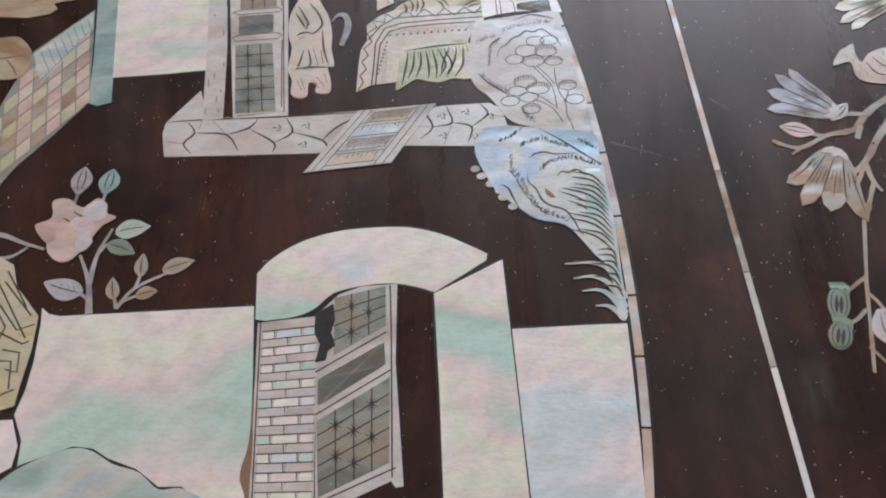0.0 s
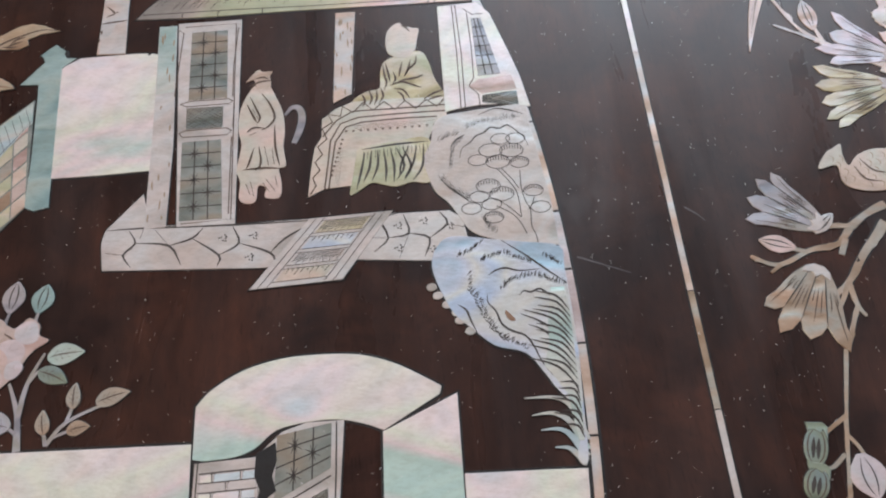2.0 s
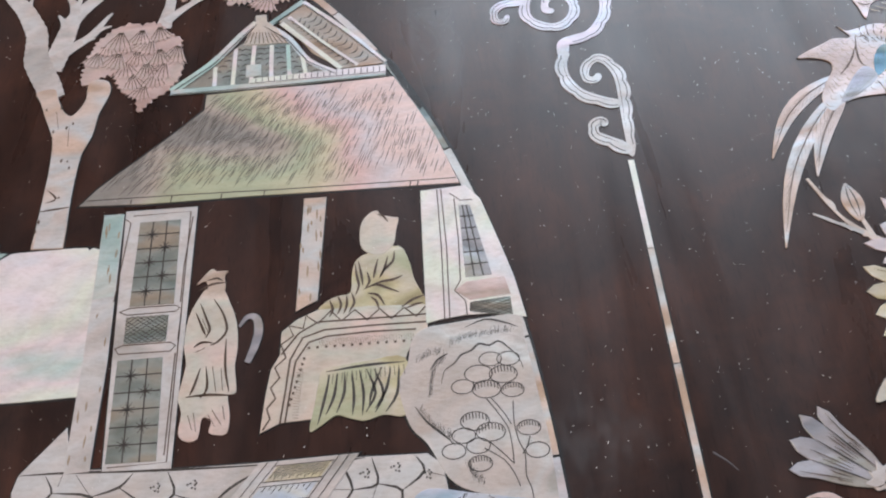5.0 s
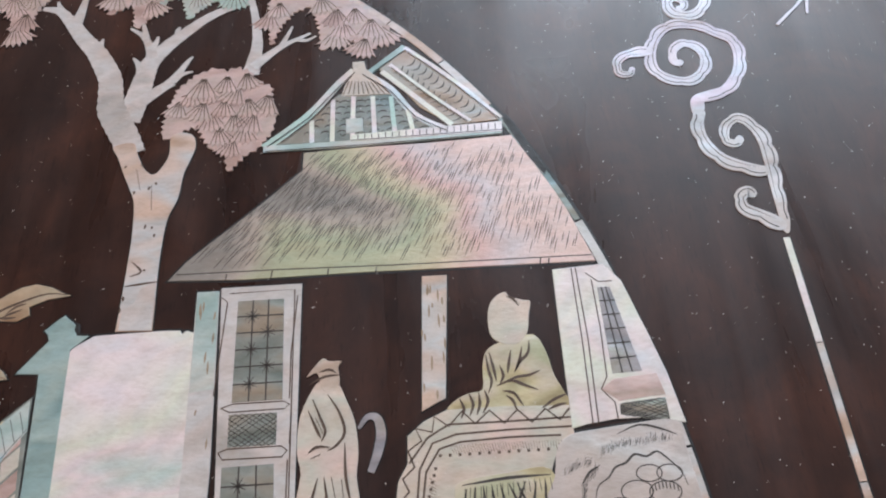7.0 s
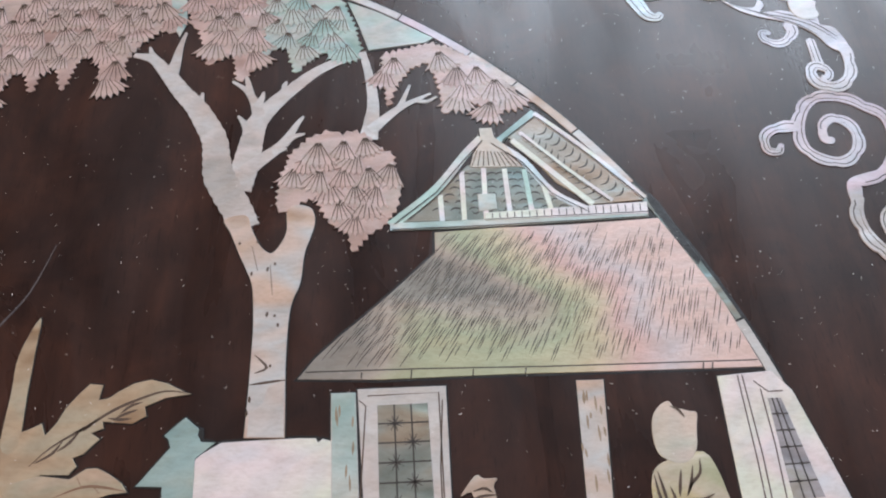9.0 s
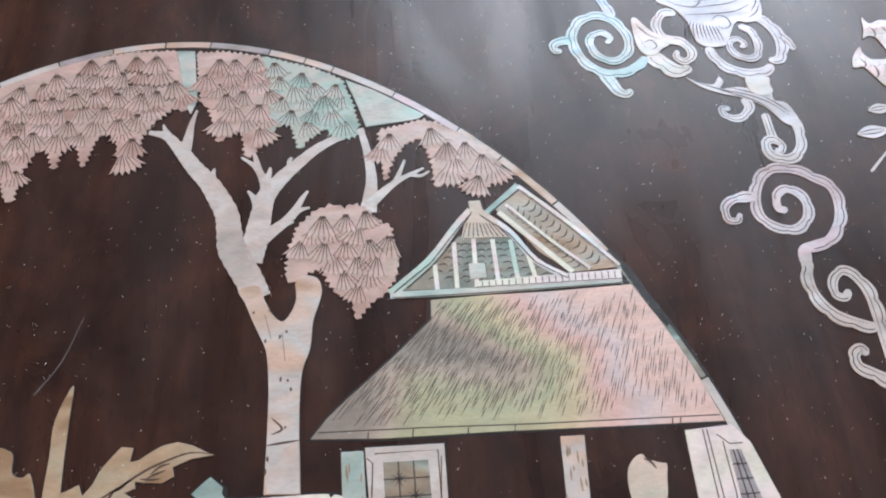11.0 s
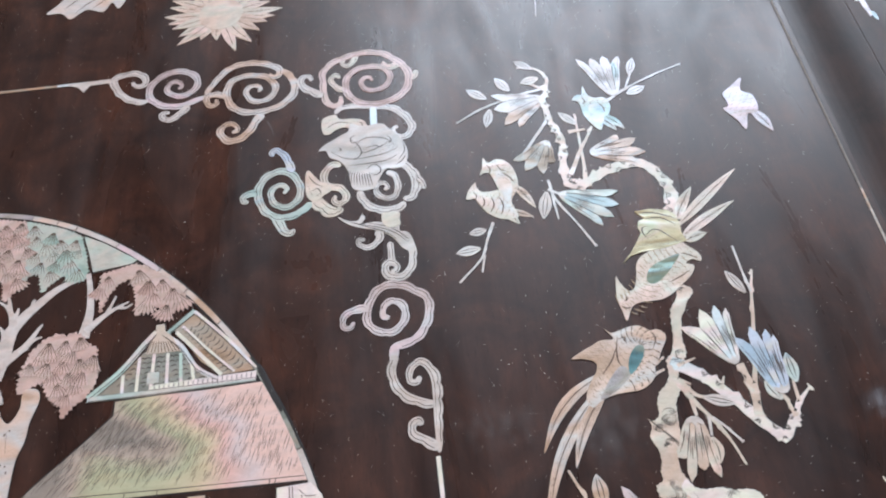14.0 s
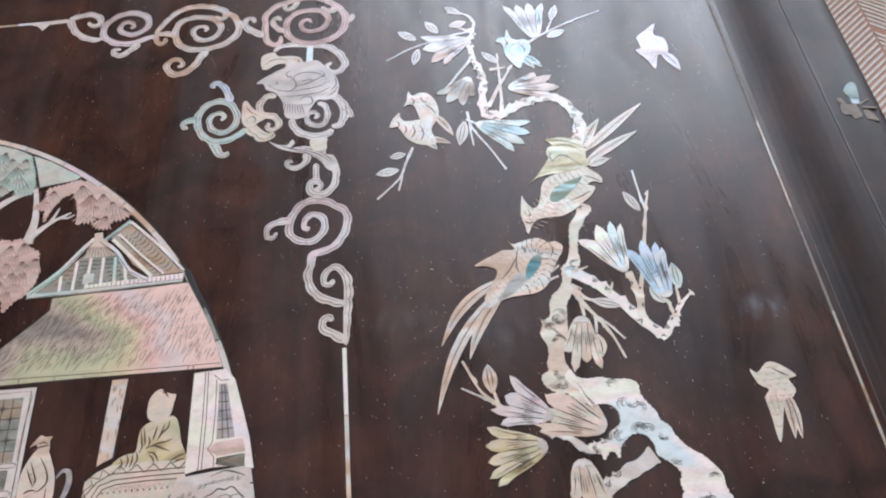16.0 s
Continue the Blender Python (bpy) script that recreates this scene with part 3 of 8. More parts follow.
def line_run(a, b, width, parent, tones=(GREY, WHITE, TAN, UMBER, GREY)):
    """A straight line of short shell strips, butted end to end."""
    length = (Vector(b) - Vector(a)).length
    s = 0.0
    while s < length:
        e = min(length, s + rng.uniform(22, 48))
        bar("line_strip", [lerp(a, b, s / length), lerp(a, b, e / length)], width, rng.choice(tones), parent)
        s = e + 0.25
    bm = bmesh.new()
    band(bm, ribbon([a, b], width + 0.9, None, 1, False), 0.05)
    part("seam", bm, MASTIC, parent)


line_run((0.0, -0.5), (0.0, -420.0), 1.5, frame_line)
line_run((-134.0, 197.5), (-330.0, 197.5), 1.3, frame_line)
edge_line = thing("edge_line", "thin pale shell line beside the moulding", "inlay")
line_run((EDGE_X, PY + CY - 4), (EDGE_X, CY - PY + 4), 0.9, edge_line, (DULL, DULL, UMBER))

# ---- the house ----
house = thing("house_inlay", "shell inlay of a thatched pavilion on a stone plinth", "inlay")
ROOF_EDGE = [(-145.0, -0.7), (-141.2, 4.0), (-135.9, 8.9), (-130.4, 13.5), (-124.5, 18.8), (-118.4, 24.5), (-114.2, 28.5), (-114.0, 34.0), (-99.3, 34.5), (-81.9, 34.5), (-60.9, 35.2), (-55.6, 24.7), (-50.7, 14.1), (-45.2, -3.1), (-70.7, -2.6), (-99.7, -1.9), (-127.4, -1.7)]
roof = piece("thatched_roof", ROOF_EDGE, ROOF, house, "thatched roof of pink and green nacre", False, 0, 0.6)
rng = random.Random(11)
lines = []
faint = []
for i in range(205):
    x = -160 + 0.66 * i
    lean = 0.95 - 0.62 * min(1.0, i / 145)
    down = Vector((-lean, -1.0)).normalized()
    y = 46.0 - rng.uniform(0, 4)
    # each furrow runs down from the ridge and breaks off now and then
    while y > -8:
        ln = rng.uniform(2.4, 8.5)
        p = (x + lean * (y - 2.0) + rng.uniform(-0.15, 0.15), y)
        q = (p[0] + down[0] * ln, p[1] + down[1] * ln)
        keep = 1.0 if p[0] < -92 else 0.85 if p[0] < -75 else 0.62
        if rng.random() < keep and inside(p, ROOF_EDGE) and inside(q, ROOF_EDGE) and inside((q[0], q[1] - 2.5), ROOF_EDGE):
            (lines if p[0] < -84 or rng.random() < 0.3 else faint).append([p, lerp(p, q, 0.5), q])
        y -= ln + rng.uniform(0.2, 1.4)
engrave(roof, lines, 0.125, INK, 0, False)
engrave(roof, faint, 0.11, BROWN_INK, 0, False)
engrave(roof, [[(-143.3, 0.8), (-118.3, 0.3), (-91.7, -0.6), (-46.0, -1.5)]] + [[(-131.4, -1.4), (-131.3, 0.1)], [(-120.8, -1.7), (-120.6, 0.1)], [(-107.6, -2.0), (-107.4, -0.4)], [(-96.4, -2.3), (-96.1, -0.7)], [(-58.2, -3.3), (-57.8, -1.5)], [(-56.3, -3.4), (-55.8, -1.6)]], 0.24, INK, 0, False, "eave_line", False)
engrave(roof, [[(x + 1.4 * k, y) for k, y in ((0, 39.4), (0.5, 38.6), (1.0, 38.9), (1.5, 39.6))] for x in [-108 + 3.1 * i for i in range(13)]], 0.2, INK, 0, True, "scallop_engraving")

# upper roof with its gable
gable = piece("gable", [(-121.7, 37.2), (-113.2, 44.8), (-105.1, 52.7), (-91.6, 51.9), (-83.7, 42.4), (-76.0, 36.9), (-102.2, 36.9)], LATTICE, house, "dark tiled gable in a pale frame", False, 0)
lines = []
for u in range(8):
    a, b = lerp([(-116.7, 38.2), (-78.9, 37.5)][0], [(-116.7, 38.2), (-78.9, 37.5)][1], (u + 0.5) / 8), lerp([(-105.1, 51.9), (-91.6, 51.5)][0], [(-105.1, 51.9), (-91.6, 51.5)][1], (u + 0.5) / 8)
    for v in range(1, 7):
        c = lerp(a, b, v / 7)
        lines.append([(c[0] - 1.3, c[1] - 0.3), (c[0] - 0.6, c[1] + 0.3), (c[0] + 0.6, c[1] + 0.3), (c[0] + 1.3, c[1] - 0.3)])
engrave(gable, lines, 0.22, INK)
bar("gable_rafter", [(-124.2, 36.3), (-113.3, 45.7), (-105.4, 55.9), (-101.1, 60.8)], 2.6, WHITE, house, 2.0, 1)
bar("gable_rafter", [(-99.0, 59.8), (-91.5, 53.5), (-85.1, 43.8), (-76.6, 38.0)], 2.2, WHITE, house, 1.6, 1)
bar("gable_sill", [(-124.4, 36.0), (-102.2, 35.8), (-63.2, 36.7)], 2.0, GREEN, house, 2.2, 2, curve=False)
for foot, head in (((-112.0, 36.7), (-112.2, 44.3)), ((-106.8, 37.0), (-106.6, 50.9)), ((-101.6, 36.9), (-101.2, 51.6)), ((-95.8, 36.9), (-96.1, 51.1)), ((-90.5, 36.8), (-91.3, 50.7)), ((-85.6, 36.8), (-87.0, 45.7))):
    bar("gable_post", [foot, head], 1.2, WHITE, house, None, 1, curve=False)
piece("gable_cap", [(-104.5, 51.9), (-103.3, 56.1), (-101.2, 59.2), (-101.4, 63.7), (-98.2, 63.8), (-97.8, 60.9), (-94.8, 57.8), (-91.3, 51.5)], CREAM, house, "", False, 2)
engrave(house, [[(-123.4, 36.6), (-113.1, 45.0), (-105.1, 55.1), (-100.8, 59.9)], [(-98.7, 58.9), (-91.5, 52.7), (-85.2, 43.2), (-77.4, 37.9)], [(-123.9, 35.2), (-102.2, 35.1), (-63.3, 35.7)], [(-119.9, 37.8), (-112.8, 44.0), (-104.5, 53.5)], [(-95.9, 59.5), (-86.8, 66.9)], [(-86.5, 66.4), (-74.6, 53.9), (-63.4, 40.6)], [(-91.0, 60.9), (-81.1, 49.8), (-71.7, 40.4)]], 0.2, INK, 3, False, "frame_engraving", False, 0.02)
engrave(house, [[lerp(*[(-102.4, 56.8), (-94.8, 55.8)], k / 9), lerp(*[(-103.9, 52.2), (-91.6, 51.7)], k / 9)] for k in range(10)], 0.2, BROWN_INK, 3, False, "cap_engraving", False, 0.02)
piece("gable_tablet", [(-103.2, 44.1), (-98.9, 44.1), (-98.8, 39.6), (-103.2, 39.2)], GREEN, house, "", False, 2)
side = piece("upper_roof_slope", [(-94.7, 61.0), (-87.0, 68.2), (-62.8, 40.5), (-75.8, 39.8), (-84.0, 46.6), (-89.9, 55.7)], UMBER, house, "tiled side slope of the upper roof", False, 0)
lines = []
for a, b in (([(-89.5, 60.9)][0], [(-73.5, 41.5)][0]), ([(-86.3, 63.1)][0], [(-68.3, 42.1)][0])):
    for k in range(12):
        c = lerp(a, b, (k + 0.5) / 12)
        lines.append([(c[0] - 1.5, c[1] - 1.3), (c[0] + 0.1, c[1] - 0.9), (c[0] + 0.9, c[1] + 0.1), (c[0] + 1.2, c[1] + 1.4)])
engrave(side, lines, 0.22, INK)
bar("roof_batten", [(-96.7, 59.6), (-87.0, 68.2)], 1.8, GREEN, house, None, 1, curve=False)
bar("roof_batten", [(-87.1, 67.8), (-74.8, 55.1), (-63.1, 40.9)], 1.4, WHITE, house, None, 1)
bar("roof_batten", [(-91.3, 61.9), (-81.1, 50.6), (-71.1, 40.5)], 1.2, WHITE, house, None, 1)
bar("roof_batten", [(-93.5, 59.7), (-84.9, 50.1), (-75.8, 39.8)], 1.4, WHITE, house, None, 1)
rail = piece("roof_rail", [(-101.9, 38.7), (-62.9, 39.8), (-63.1, 36.5), (-101.9, 36.5)], WHITE, house, "", False, 3)
q = [(-101.9, 38.7), (-62.9, 39.8), (-63.1, 36.5), (-101.9, 36.5)]
engrave(rail, [[quad_point(q, u / 22, 0.15), quad_point(q, u / 22, 0.75)] for u in range(1, 22)] + [[quad_point(q, 0, 0.85), quad_point(q, 1, 0.85)]], 0.2, INK, 3, False, thin=False)


# posts, door and the window on the right
def flecks(poly, count, seed, length=2.4):
    r, lines = random.Random(seed), []
    xs, ys = [p[0] for p in poly], [p[1] for p in poly]
    while len(lines) < count:
        p = (r.uniform(min(xs), max(xs)), r.uniform(min(ys), max(ys)))
        q = (p[0] + r.uniform(-0.2, 0.2), p[1] - r.uniform(0.4, 1) * length)
        if inside(p, poly) and inside(q, poly):
            lines.append([p, lerp(p, q, 0.5), q])
    return lines


POST = [(-137.8, -4.2), (-132.6, -4.3), (-131.5, -46.3), (-132.0, -71.7), (-137.7, -71.8), (-137.4, -45.7)]
post = piece("corner_post", POST, GREY, house, "grey corner post", False, 0, 0.35)
piece("post_top", [(-137.8, -4.2), (-132.6, -4.3), (-132.0, -28.4), (-137.4, -28.9)], GREEN, post, "blue-green upper plate", False, 0)
engrave(post, flecks(POST, 16, 5, 3.4), 0.22, TAN_INK)
COLUMN = [(-85.7, -4.1), (-79.9, -4.2), (-82.0, -34.1), (-84.4, -35.2), (-87.2, -36.7)]
column = piece("column", COLUMN, TAN, house, "", False, 0, 0.3)
engrave(column, flecks(COLUMN, 16, 6, 3.6), 0.24, TAN_INK)


def latticed(name, quad, parent, cols, rows, stars, layer=1, pane=LATTICE):
    """A dark window field with an engraved lattice and star-shaped crossings."""
    ob = piece(name, quad, pane, parent, "", False, layer)
    lines = [[quad_point(quad, c / cols, 0), quad_point(quad, c / cols, 1)] for c in range(1, cols)]
    lines += [[quad_point(quad, 0, r / rows), quad_point(quad, 1, r / rows)] for r in range(1, rows)]
    rays = []
    size = min((Vector(quad[1]) - Vector(quad[0])).length / cols, (Vector(quad[3]) - Vector(quad[0])).length / rows) * 0.42
    for c in range(1, cols):
        for k in range(1, rows):
            if (c + k) % 2 == 0 and stars:
                p = quad_point(quad, c / cols, k / rows)
                for j in range(4):
                    a = 0.3 + j * math.pi / 4
                    d = (math.cos(a) * size * 1.25, math.sin(a) * size * 1.25)
                    rays.append([(p[0] - d[0], p[1] - d[1]), p, (p[0] + d[0], p[1] + d[1])])
    engrave(ob, lines, 0.26, INK, layer, False, thin=False)
    if rays:
        engrave(ob, rays, 0.17, INK, layer, False, "star_engraving", lift=0.02)
    return ob


def hatched(name, quad, parent, n, layer=1):
    ob = piece(name, quad, LATTICE, parent, "", False, layer)
    lines = []
    for k in range(1, n):
        for a, b in (((k / n, 0), (0, k / n)), ((1, k / n), (k / n, 1)), ((k / n, 0), (1, 1 - k / n)), ((0, k / n), (1 - k / n, 1))):
            lines.append([quad_point(quad, *a), quad_point(quad, *b)])
    engrave(ob, lines, 0.13, INK, layer, False, thin=False)
    return ob


door = piece("door_leaf", [(-132.2, -3.6), (-113.5, -3.8), (-113.9, -72.4), (-129.2, -71.9)], GREY, house, "pale panelled door with latticed windows", False, 0, 0.35)
latticed("door_window", [(-128.1, -7.3), (-117.5, -7.4), (-117.0, -31.8), (-128.0, -31.8)], door, 3, 6, True)
hatched("door_panel", [(-128.4, -34.4), (-118.0, -34.6), (-118.0, -41.7), (-128.2, -41.6)], door, 7)
latticed("door_window", [(-129.1, -45.7), (-118.3, -45.6), (-117.3, -70.5), (-128.7, -70.3)], door, 3, 6, True)
engrave(door, [[(-130.1, -5.2), (-115.1, -5.2), (-115.0, -70.9), (-128.1, -71.1)], [(-130.2, -32.9), (-127.6, -32.1), (-116.7, -32.2), (-115.4, -33.0), (-116.6, -33.9), (-128.3, -33.9), (-130.2, -32.9)], [(-130.1, -42.6), (-128.2, -41.9), (-116.9, -42.0), (-115.6, -43.0), (-116.7, -44.3), (-129.1, -44.1), (-130.1, -42.6)], [(-131.9, -6.1), (-130.5, -7.4), (-132.0, -30.0)], [(-114.4, -6.8), (-115.5, -21.1), (-115.5, -31.6)], [(-115.0, -35.0), (-115.2, -41.7)], [(-115.5, -44.9), (-115.7, -69.3)]], 0.24, BROWN_INK, 0, False, thin=False)
window_post = piece("window_post", [(-55.5, -4.7), (-43.8, -4.1), (-40.3, -8.6), (-36.6, -22.2), (-34.2, -31.7), (-32.4, -42.9), (-40.9, -41.3), (-46.8, -41.2), (-52.8, -41.9), (-56.2, -42.7), (-56.0, -35.2), (-55.8, -19.4)], WHITE, house, "pink pearl door post with a small window", False, 0, 0.35)
latticed("side_window", [(-46.0, -10.1), (-43.1, -10.2), (-39.4, -31.0), (-45.9, -31.2)], window_post, 3, 6, True, 1, DUSK)
piece("window_ledge", [(-48.8, -34.5), (-45.8, -32.3), (-36.5, -31.7), (-35.4, -36.6), (-45.3, -37.4)], PINK, window_post, "", False, 1)
hatched("side_panel", [(-45.4, -37.9), (-35.6, -37.2), (-35.5, -42.5), (-45.7, -40.4)], window_post, 7)
engrave(window_post, [[(-51.2, -4.7), (-51.2, -22.5), (-51.7, -42.3)], [(-50.2, -4.8), (-49.9, -22.6), (-50.5, -42.1)], [(-48.1, -6.2), (-45.5, -8.7), (-42.4, -8.7)], [(-47.0, -8.0), (-46.8, -20.0), (-47.2, -31.8), (-48.8, -34.5), (-46.4, -37.5), (-46.3, -41.2)]], 0.24, BROWN_INK, 0, False, thin=False)

# plinth and steps
PLINTH = [(-147.6, -82.8), (-148.5, -74.9), (-147.7, -71.3), (-138.5, -61.1), (-136.2, -70.9), (-113.1, -72.5), (-87.4, -72.8), (-57.7, -73.6), (-54.6, -76.1), (-53.6, -82.1), (-61.0, -87.9), (-82.1, -85.6), (-106.7, -85.7)]
plinth = piece("plinth", PLINTH, GREY, house, "grey stone plinth of crazy paving", False, 0, 0.4)
engrave(plinth, [[(-147.7, -71.3), (-136.1, -71.5), (-113.1, -72.7), (-87.4, -73.4)], [(-141.4, -72.0), (-139.6, -75.7), (-142.5, -78.9), (-140.3, -82.5)], [(-139.6, -75.7), (-130.8, -77.2), (-127.5, -82.9)], [(-134.7, -72.2), (-130.8, -77.2)], [(-130.8, -77.2), (-124.9, -75.6), (-122.2, -72.8)], [(-124.9, -75.6), (-117.8, -81.1), (-118.2, -84.2)], [(-117.8, -81.1), (-112.7, -78.1), (-114.4, -73.1)], [(-112.7, -78.1), (-104.6, -81.6), (-103.1, -85.1)], [(-104.6, -81.6), (-100.7, -77.8), (-94.1, -74.2)], [(-147.3, -77.8), (-142.5, -78.9)], [(-137.5, -71.0), (-138.4, -74.4)], [(-78.1, -84.0), (-74.1, -80.2), (-76.0, -74.4), (-71.2, -73.4)], [(-74.1, -80.2), (-68.7, -79.3), (-69.9, -73.5)], [(-68.7, -79.3), (-63.5, -81.2), (-65.1, -86.5)], [(-63.5, -81.2), (-58.6, -77.4), (-60.4, -73.8)], [(-58.6, -77.4), (-53.8, -79.0)], [(-78.1, -79.8), (-74.1, -80.2)], [(-71.6, -86.3), (-68.7, -79.3)]], 0.3, INK)
dots = []
for cx, cy in ((-116.8, -76.4), (-108.8, -76.4), (-109.8, -82.5), (-71.3, -77.0), (-71.5, -83.5), (-64.6, -76.2), (-58.0, -78.2), (-63.0, -84.6)):
    for k in range(7):
        x, y = cx + 1.4 * math.cos(k * 2.3) * (0.4 + 0.1 * k), cy + 1.0 * math.sin(k * 2.3) * (0.4 + 0.1 * k)
        dots.append([(x - 0.22, y), (x + 0.22, y)])
engrave(plinth, dots, 0.35, INK, 0, False, "stipple", False)
STEPS = [(-94.4, -72.7), (-72.5, -72.3), (-86.3, -90.8), (-109.9, -91.6)]
steps = piece("stair", STEPS, GREY, house, "slanting flight of steps", False, 2, 0.4)
lines = [[quad_point(STEPS, u, 0.0), quad_point(STEPS, u, 1.0)] for u in (0.09, 0.19, 0.8, 0.9)]
for k, tone in enumerate((OLIVE, BLUE, GREY, CREAM)):
    v0, v1 = 0.06 + 0.23 * k, 0.06 + 0.23 * k + 0.18
    q = [quad_point(STEPS, u, v) for u, v in ((0.22, v0), (0.77, v0), (0.77, v1), (0.22, v1))]
    piece("tread", q, tone, steps, "", False, 3, 0.5)
    for v in (v0, v1):
        lines.append([quad_point(STEPS, 0.2, v), quad_point(STEPS, 0.79, v)])
    for j in range(1, 22 if k % 2 == 0 else 10):
        u, end = 0.22 + 0.55 * j / (22 if k % 2 == 0 else 10), 0.9 if k % 2 == 0 else 0.5
        lines.append([quad_point(STEPS, u, v0 + 0.01), quad_point(STEPS, u, v0 + 0.18 * (end - 0.12 * (j % 3)))])
engrave(steps, lines, 0.13, INK, 3, False, thin=False, lift=0.09)

# couch with its hanging cloth
couch = thing("couch_inlay", "cream shell couch with zigzag border and hanging cloth", "inlay")
seat = piece("couch_body", [(-94.7, -66.2), (-93.7, -57.2), (-92.7, -51.1), (-90.7, -47.6), (-90.5, -41.8), (-86.9, -38.8), (-81.8, -36.6), (-70.0, -36.7), (-56.1, -37.4), (-55.8, -44.1), (-59.5, -46.2), (-61.7, -51.6), (-62.1, -54.0), (-76.2, -53.4), (-79.8, -54.7), (-81.9, -60.6), (-83.3, -63.8), (-90.2, -64.1)], CREAM, couch, "", False, 0, 0.35)
cloth = piece("hanging_cloth", [(-80.2, -52.0), (-70.5, -50.8), (-61.6, -50.7), (-60.7, -59.6), (-62.1, -64.6), (-66.8, -64.1), (-70.9, -65.1), (-74.4, -64.3), (-77.5, -63.4), (-80.6, -65.3), (-83.5, -66.5), (-82.5, -60.6), (-81.6, -55.3)], OLIVE, couch, "olive green draped cloth", True, 1)
lines = [[(-94.1, -65.5), (-92.5, -63.0), (-93.3, -60.5), (-91.4, -58.2), (-92.6, -55.6), (-90.6, -53.3), (-91.8, -50.7), (-89.3, -48.4), (-90.5, -45.0), (-87.6, -43.0), (-88.8, -40.3), (-85.3, -41.3), (-84.7, -38.0), (-81.8, -40.3), (-78.8, -37.2), (-76.2, -40.1), (-73.0, -37.4), (-70.1, -40.4), (-67.1, -37.7), (-64.3, -40.6), (-61.2, -37.9), (-58.4, -40.5), (-56.1, -38.1)],
         [(-90.2, -64.1), (-89.2, -56.9), (-88.3, -49.1), (-85.4, -43.7), (-80.3, -42.1), (-68.7, -41.9), (-55.9, -42.1)], [(-89.1, -64.2), (-88.1, -57.0), (-87.0, -49.6), (-84.0, -45.0), (-79.6, -43.8), (-68.8, -43.5), (-58.6, -43.8)], [(-90.4, -47.6), (-86.4, -42.5), (-81.8, -39.9), (-70.1, -40.1), (-55.8, -40.1)]]
engrave(seat, lines, 0.36, BROWN_INK, 0, False, thin=False)
A, B = [(-84.7, -46.2), (-81.8, -44.2), (-58.7, -44.8)], [(-83.6, -48.0), (-81.0, -46.3), (-58.8, -46.3)]
engrave(seat, [[lerp(A[1], A[2], k / 40), lerp(B[1], B[2], k / 40)] for k in range(41)] + [[lerp(*[(-87.5, -63.1), (-86.4, -50.9)], k / 18), lerp(*[(-86.1, -63.3), (-85.0, -51.8)], k / 18)] for k in range(19)], 0.2, BROWN_INK, 0, False, "hatching")
lines = [[(-79.0, -53.5), (-80.2, -59.3), (-81.7, -65.2)], [(-77.3, -53.3), (-78.0, -58.7), (-79.9, -63.1)], [(-75.6, -53.2), (-75.7, -58.1), (-77.5, -62.8)], [(-73.9, -53.0), (-73.5, -59.1), (-73.9, -63.6)], [(-72.2, -52.9), (-71.3, -58.6), (-71.7, -63.8)], [(-70.5, -52.9), (-68.6, -58.8), (-70.9, -63.2)], [(-68.8, -52.9), (-66.8, -59.0), (-68.8, -63.4)], [(-67.0, -52.7), (-69.3, -58.0), (-70.1, -61.7)], [(-64.9, -52.9), (-66.2, -58.3), (-68.8, -62.6)], [(-63.1, -52.8), (-63.7, -59.3), (-66.5, -63.6)], [(-79.9, -52.8), (-70.5, -51.9), (-61.7, -51.8)]]
lines += [[lerp(*[(-79.3, -53.5), (-62.0, -52.4)], k / 16), lerp(*[(-79.6, -55.9), (-61.8, -54.8)], k / 16)] for k in range(17)]
engrave(cloth, lines, 0.34, INK, 1)


spots = []
for k in range(13):
    c = lerp((-83.9, -46.4), (-59.6, -46.6), k / 12)
    spots.append([(c[0] - 0.3, c[1]), (c[0] + 0.3, c[1])])
for k in range(9):
    c = lerp((-85.0, -49.0), (-88.2, -60.1), k / 8)
    spots.append([(c[0] - 0.3, c[1]), (c[0] + 0.3, c[1])])
engrave(seat, spots, 0.5, BROWN_INK, 0, False, "dots", False)


def figure(name, label, plates, folds, width=0.32):
    """A plain flat figure cut from shell: one mesh, no features."""
    bm = bmesh.new()
    for pts, slot in plates:
        before = len(bm.faces)
        slab(bm, smooth(pts, True, 3), -0.2, HEIGHT + 0.03 * slot, 0.08)
        bm.faces.ensure_lookup_table()
        for f in bm.faces[before:]:
            f.material_index = slot
    before = len(bm.faces)
    for line in folds:
        band(bm, ribbon(line, width, None, 3, True, lambda t: 0.35 + 1.2 * math.sin(math.pi * t)), HEIGHT + 0.075)
    bm.faces.ensure_lookup_table()
    for f in bm.faces[before:]:
        f.material_index = 2
    ob = part(name, bm, [OLIVE, CREAM, BROWN_INK] if "seated" in name else [CREAM, CREAM, BROWN_INK])
    return tagged(ob, label, "inlay")


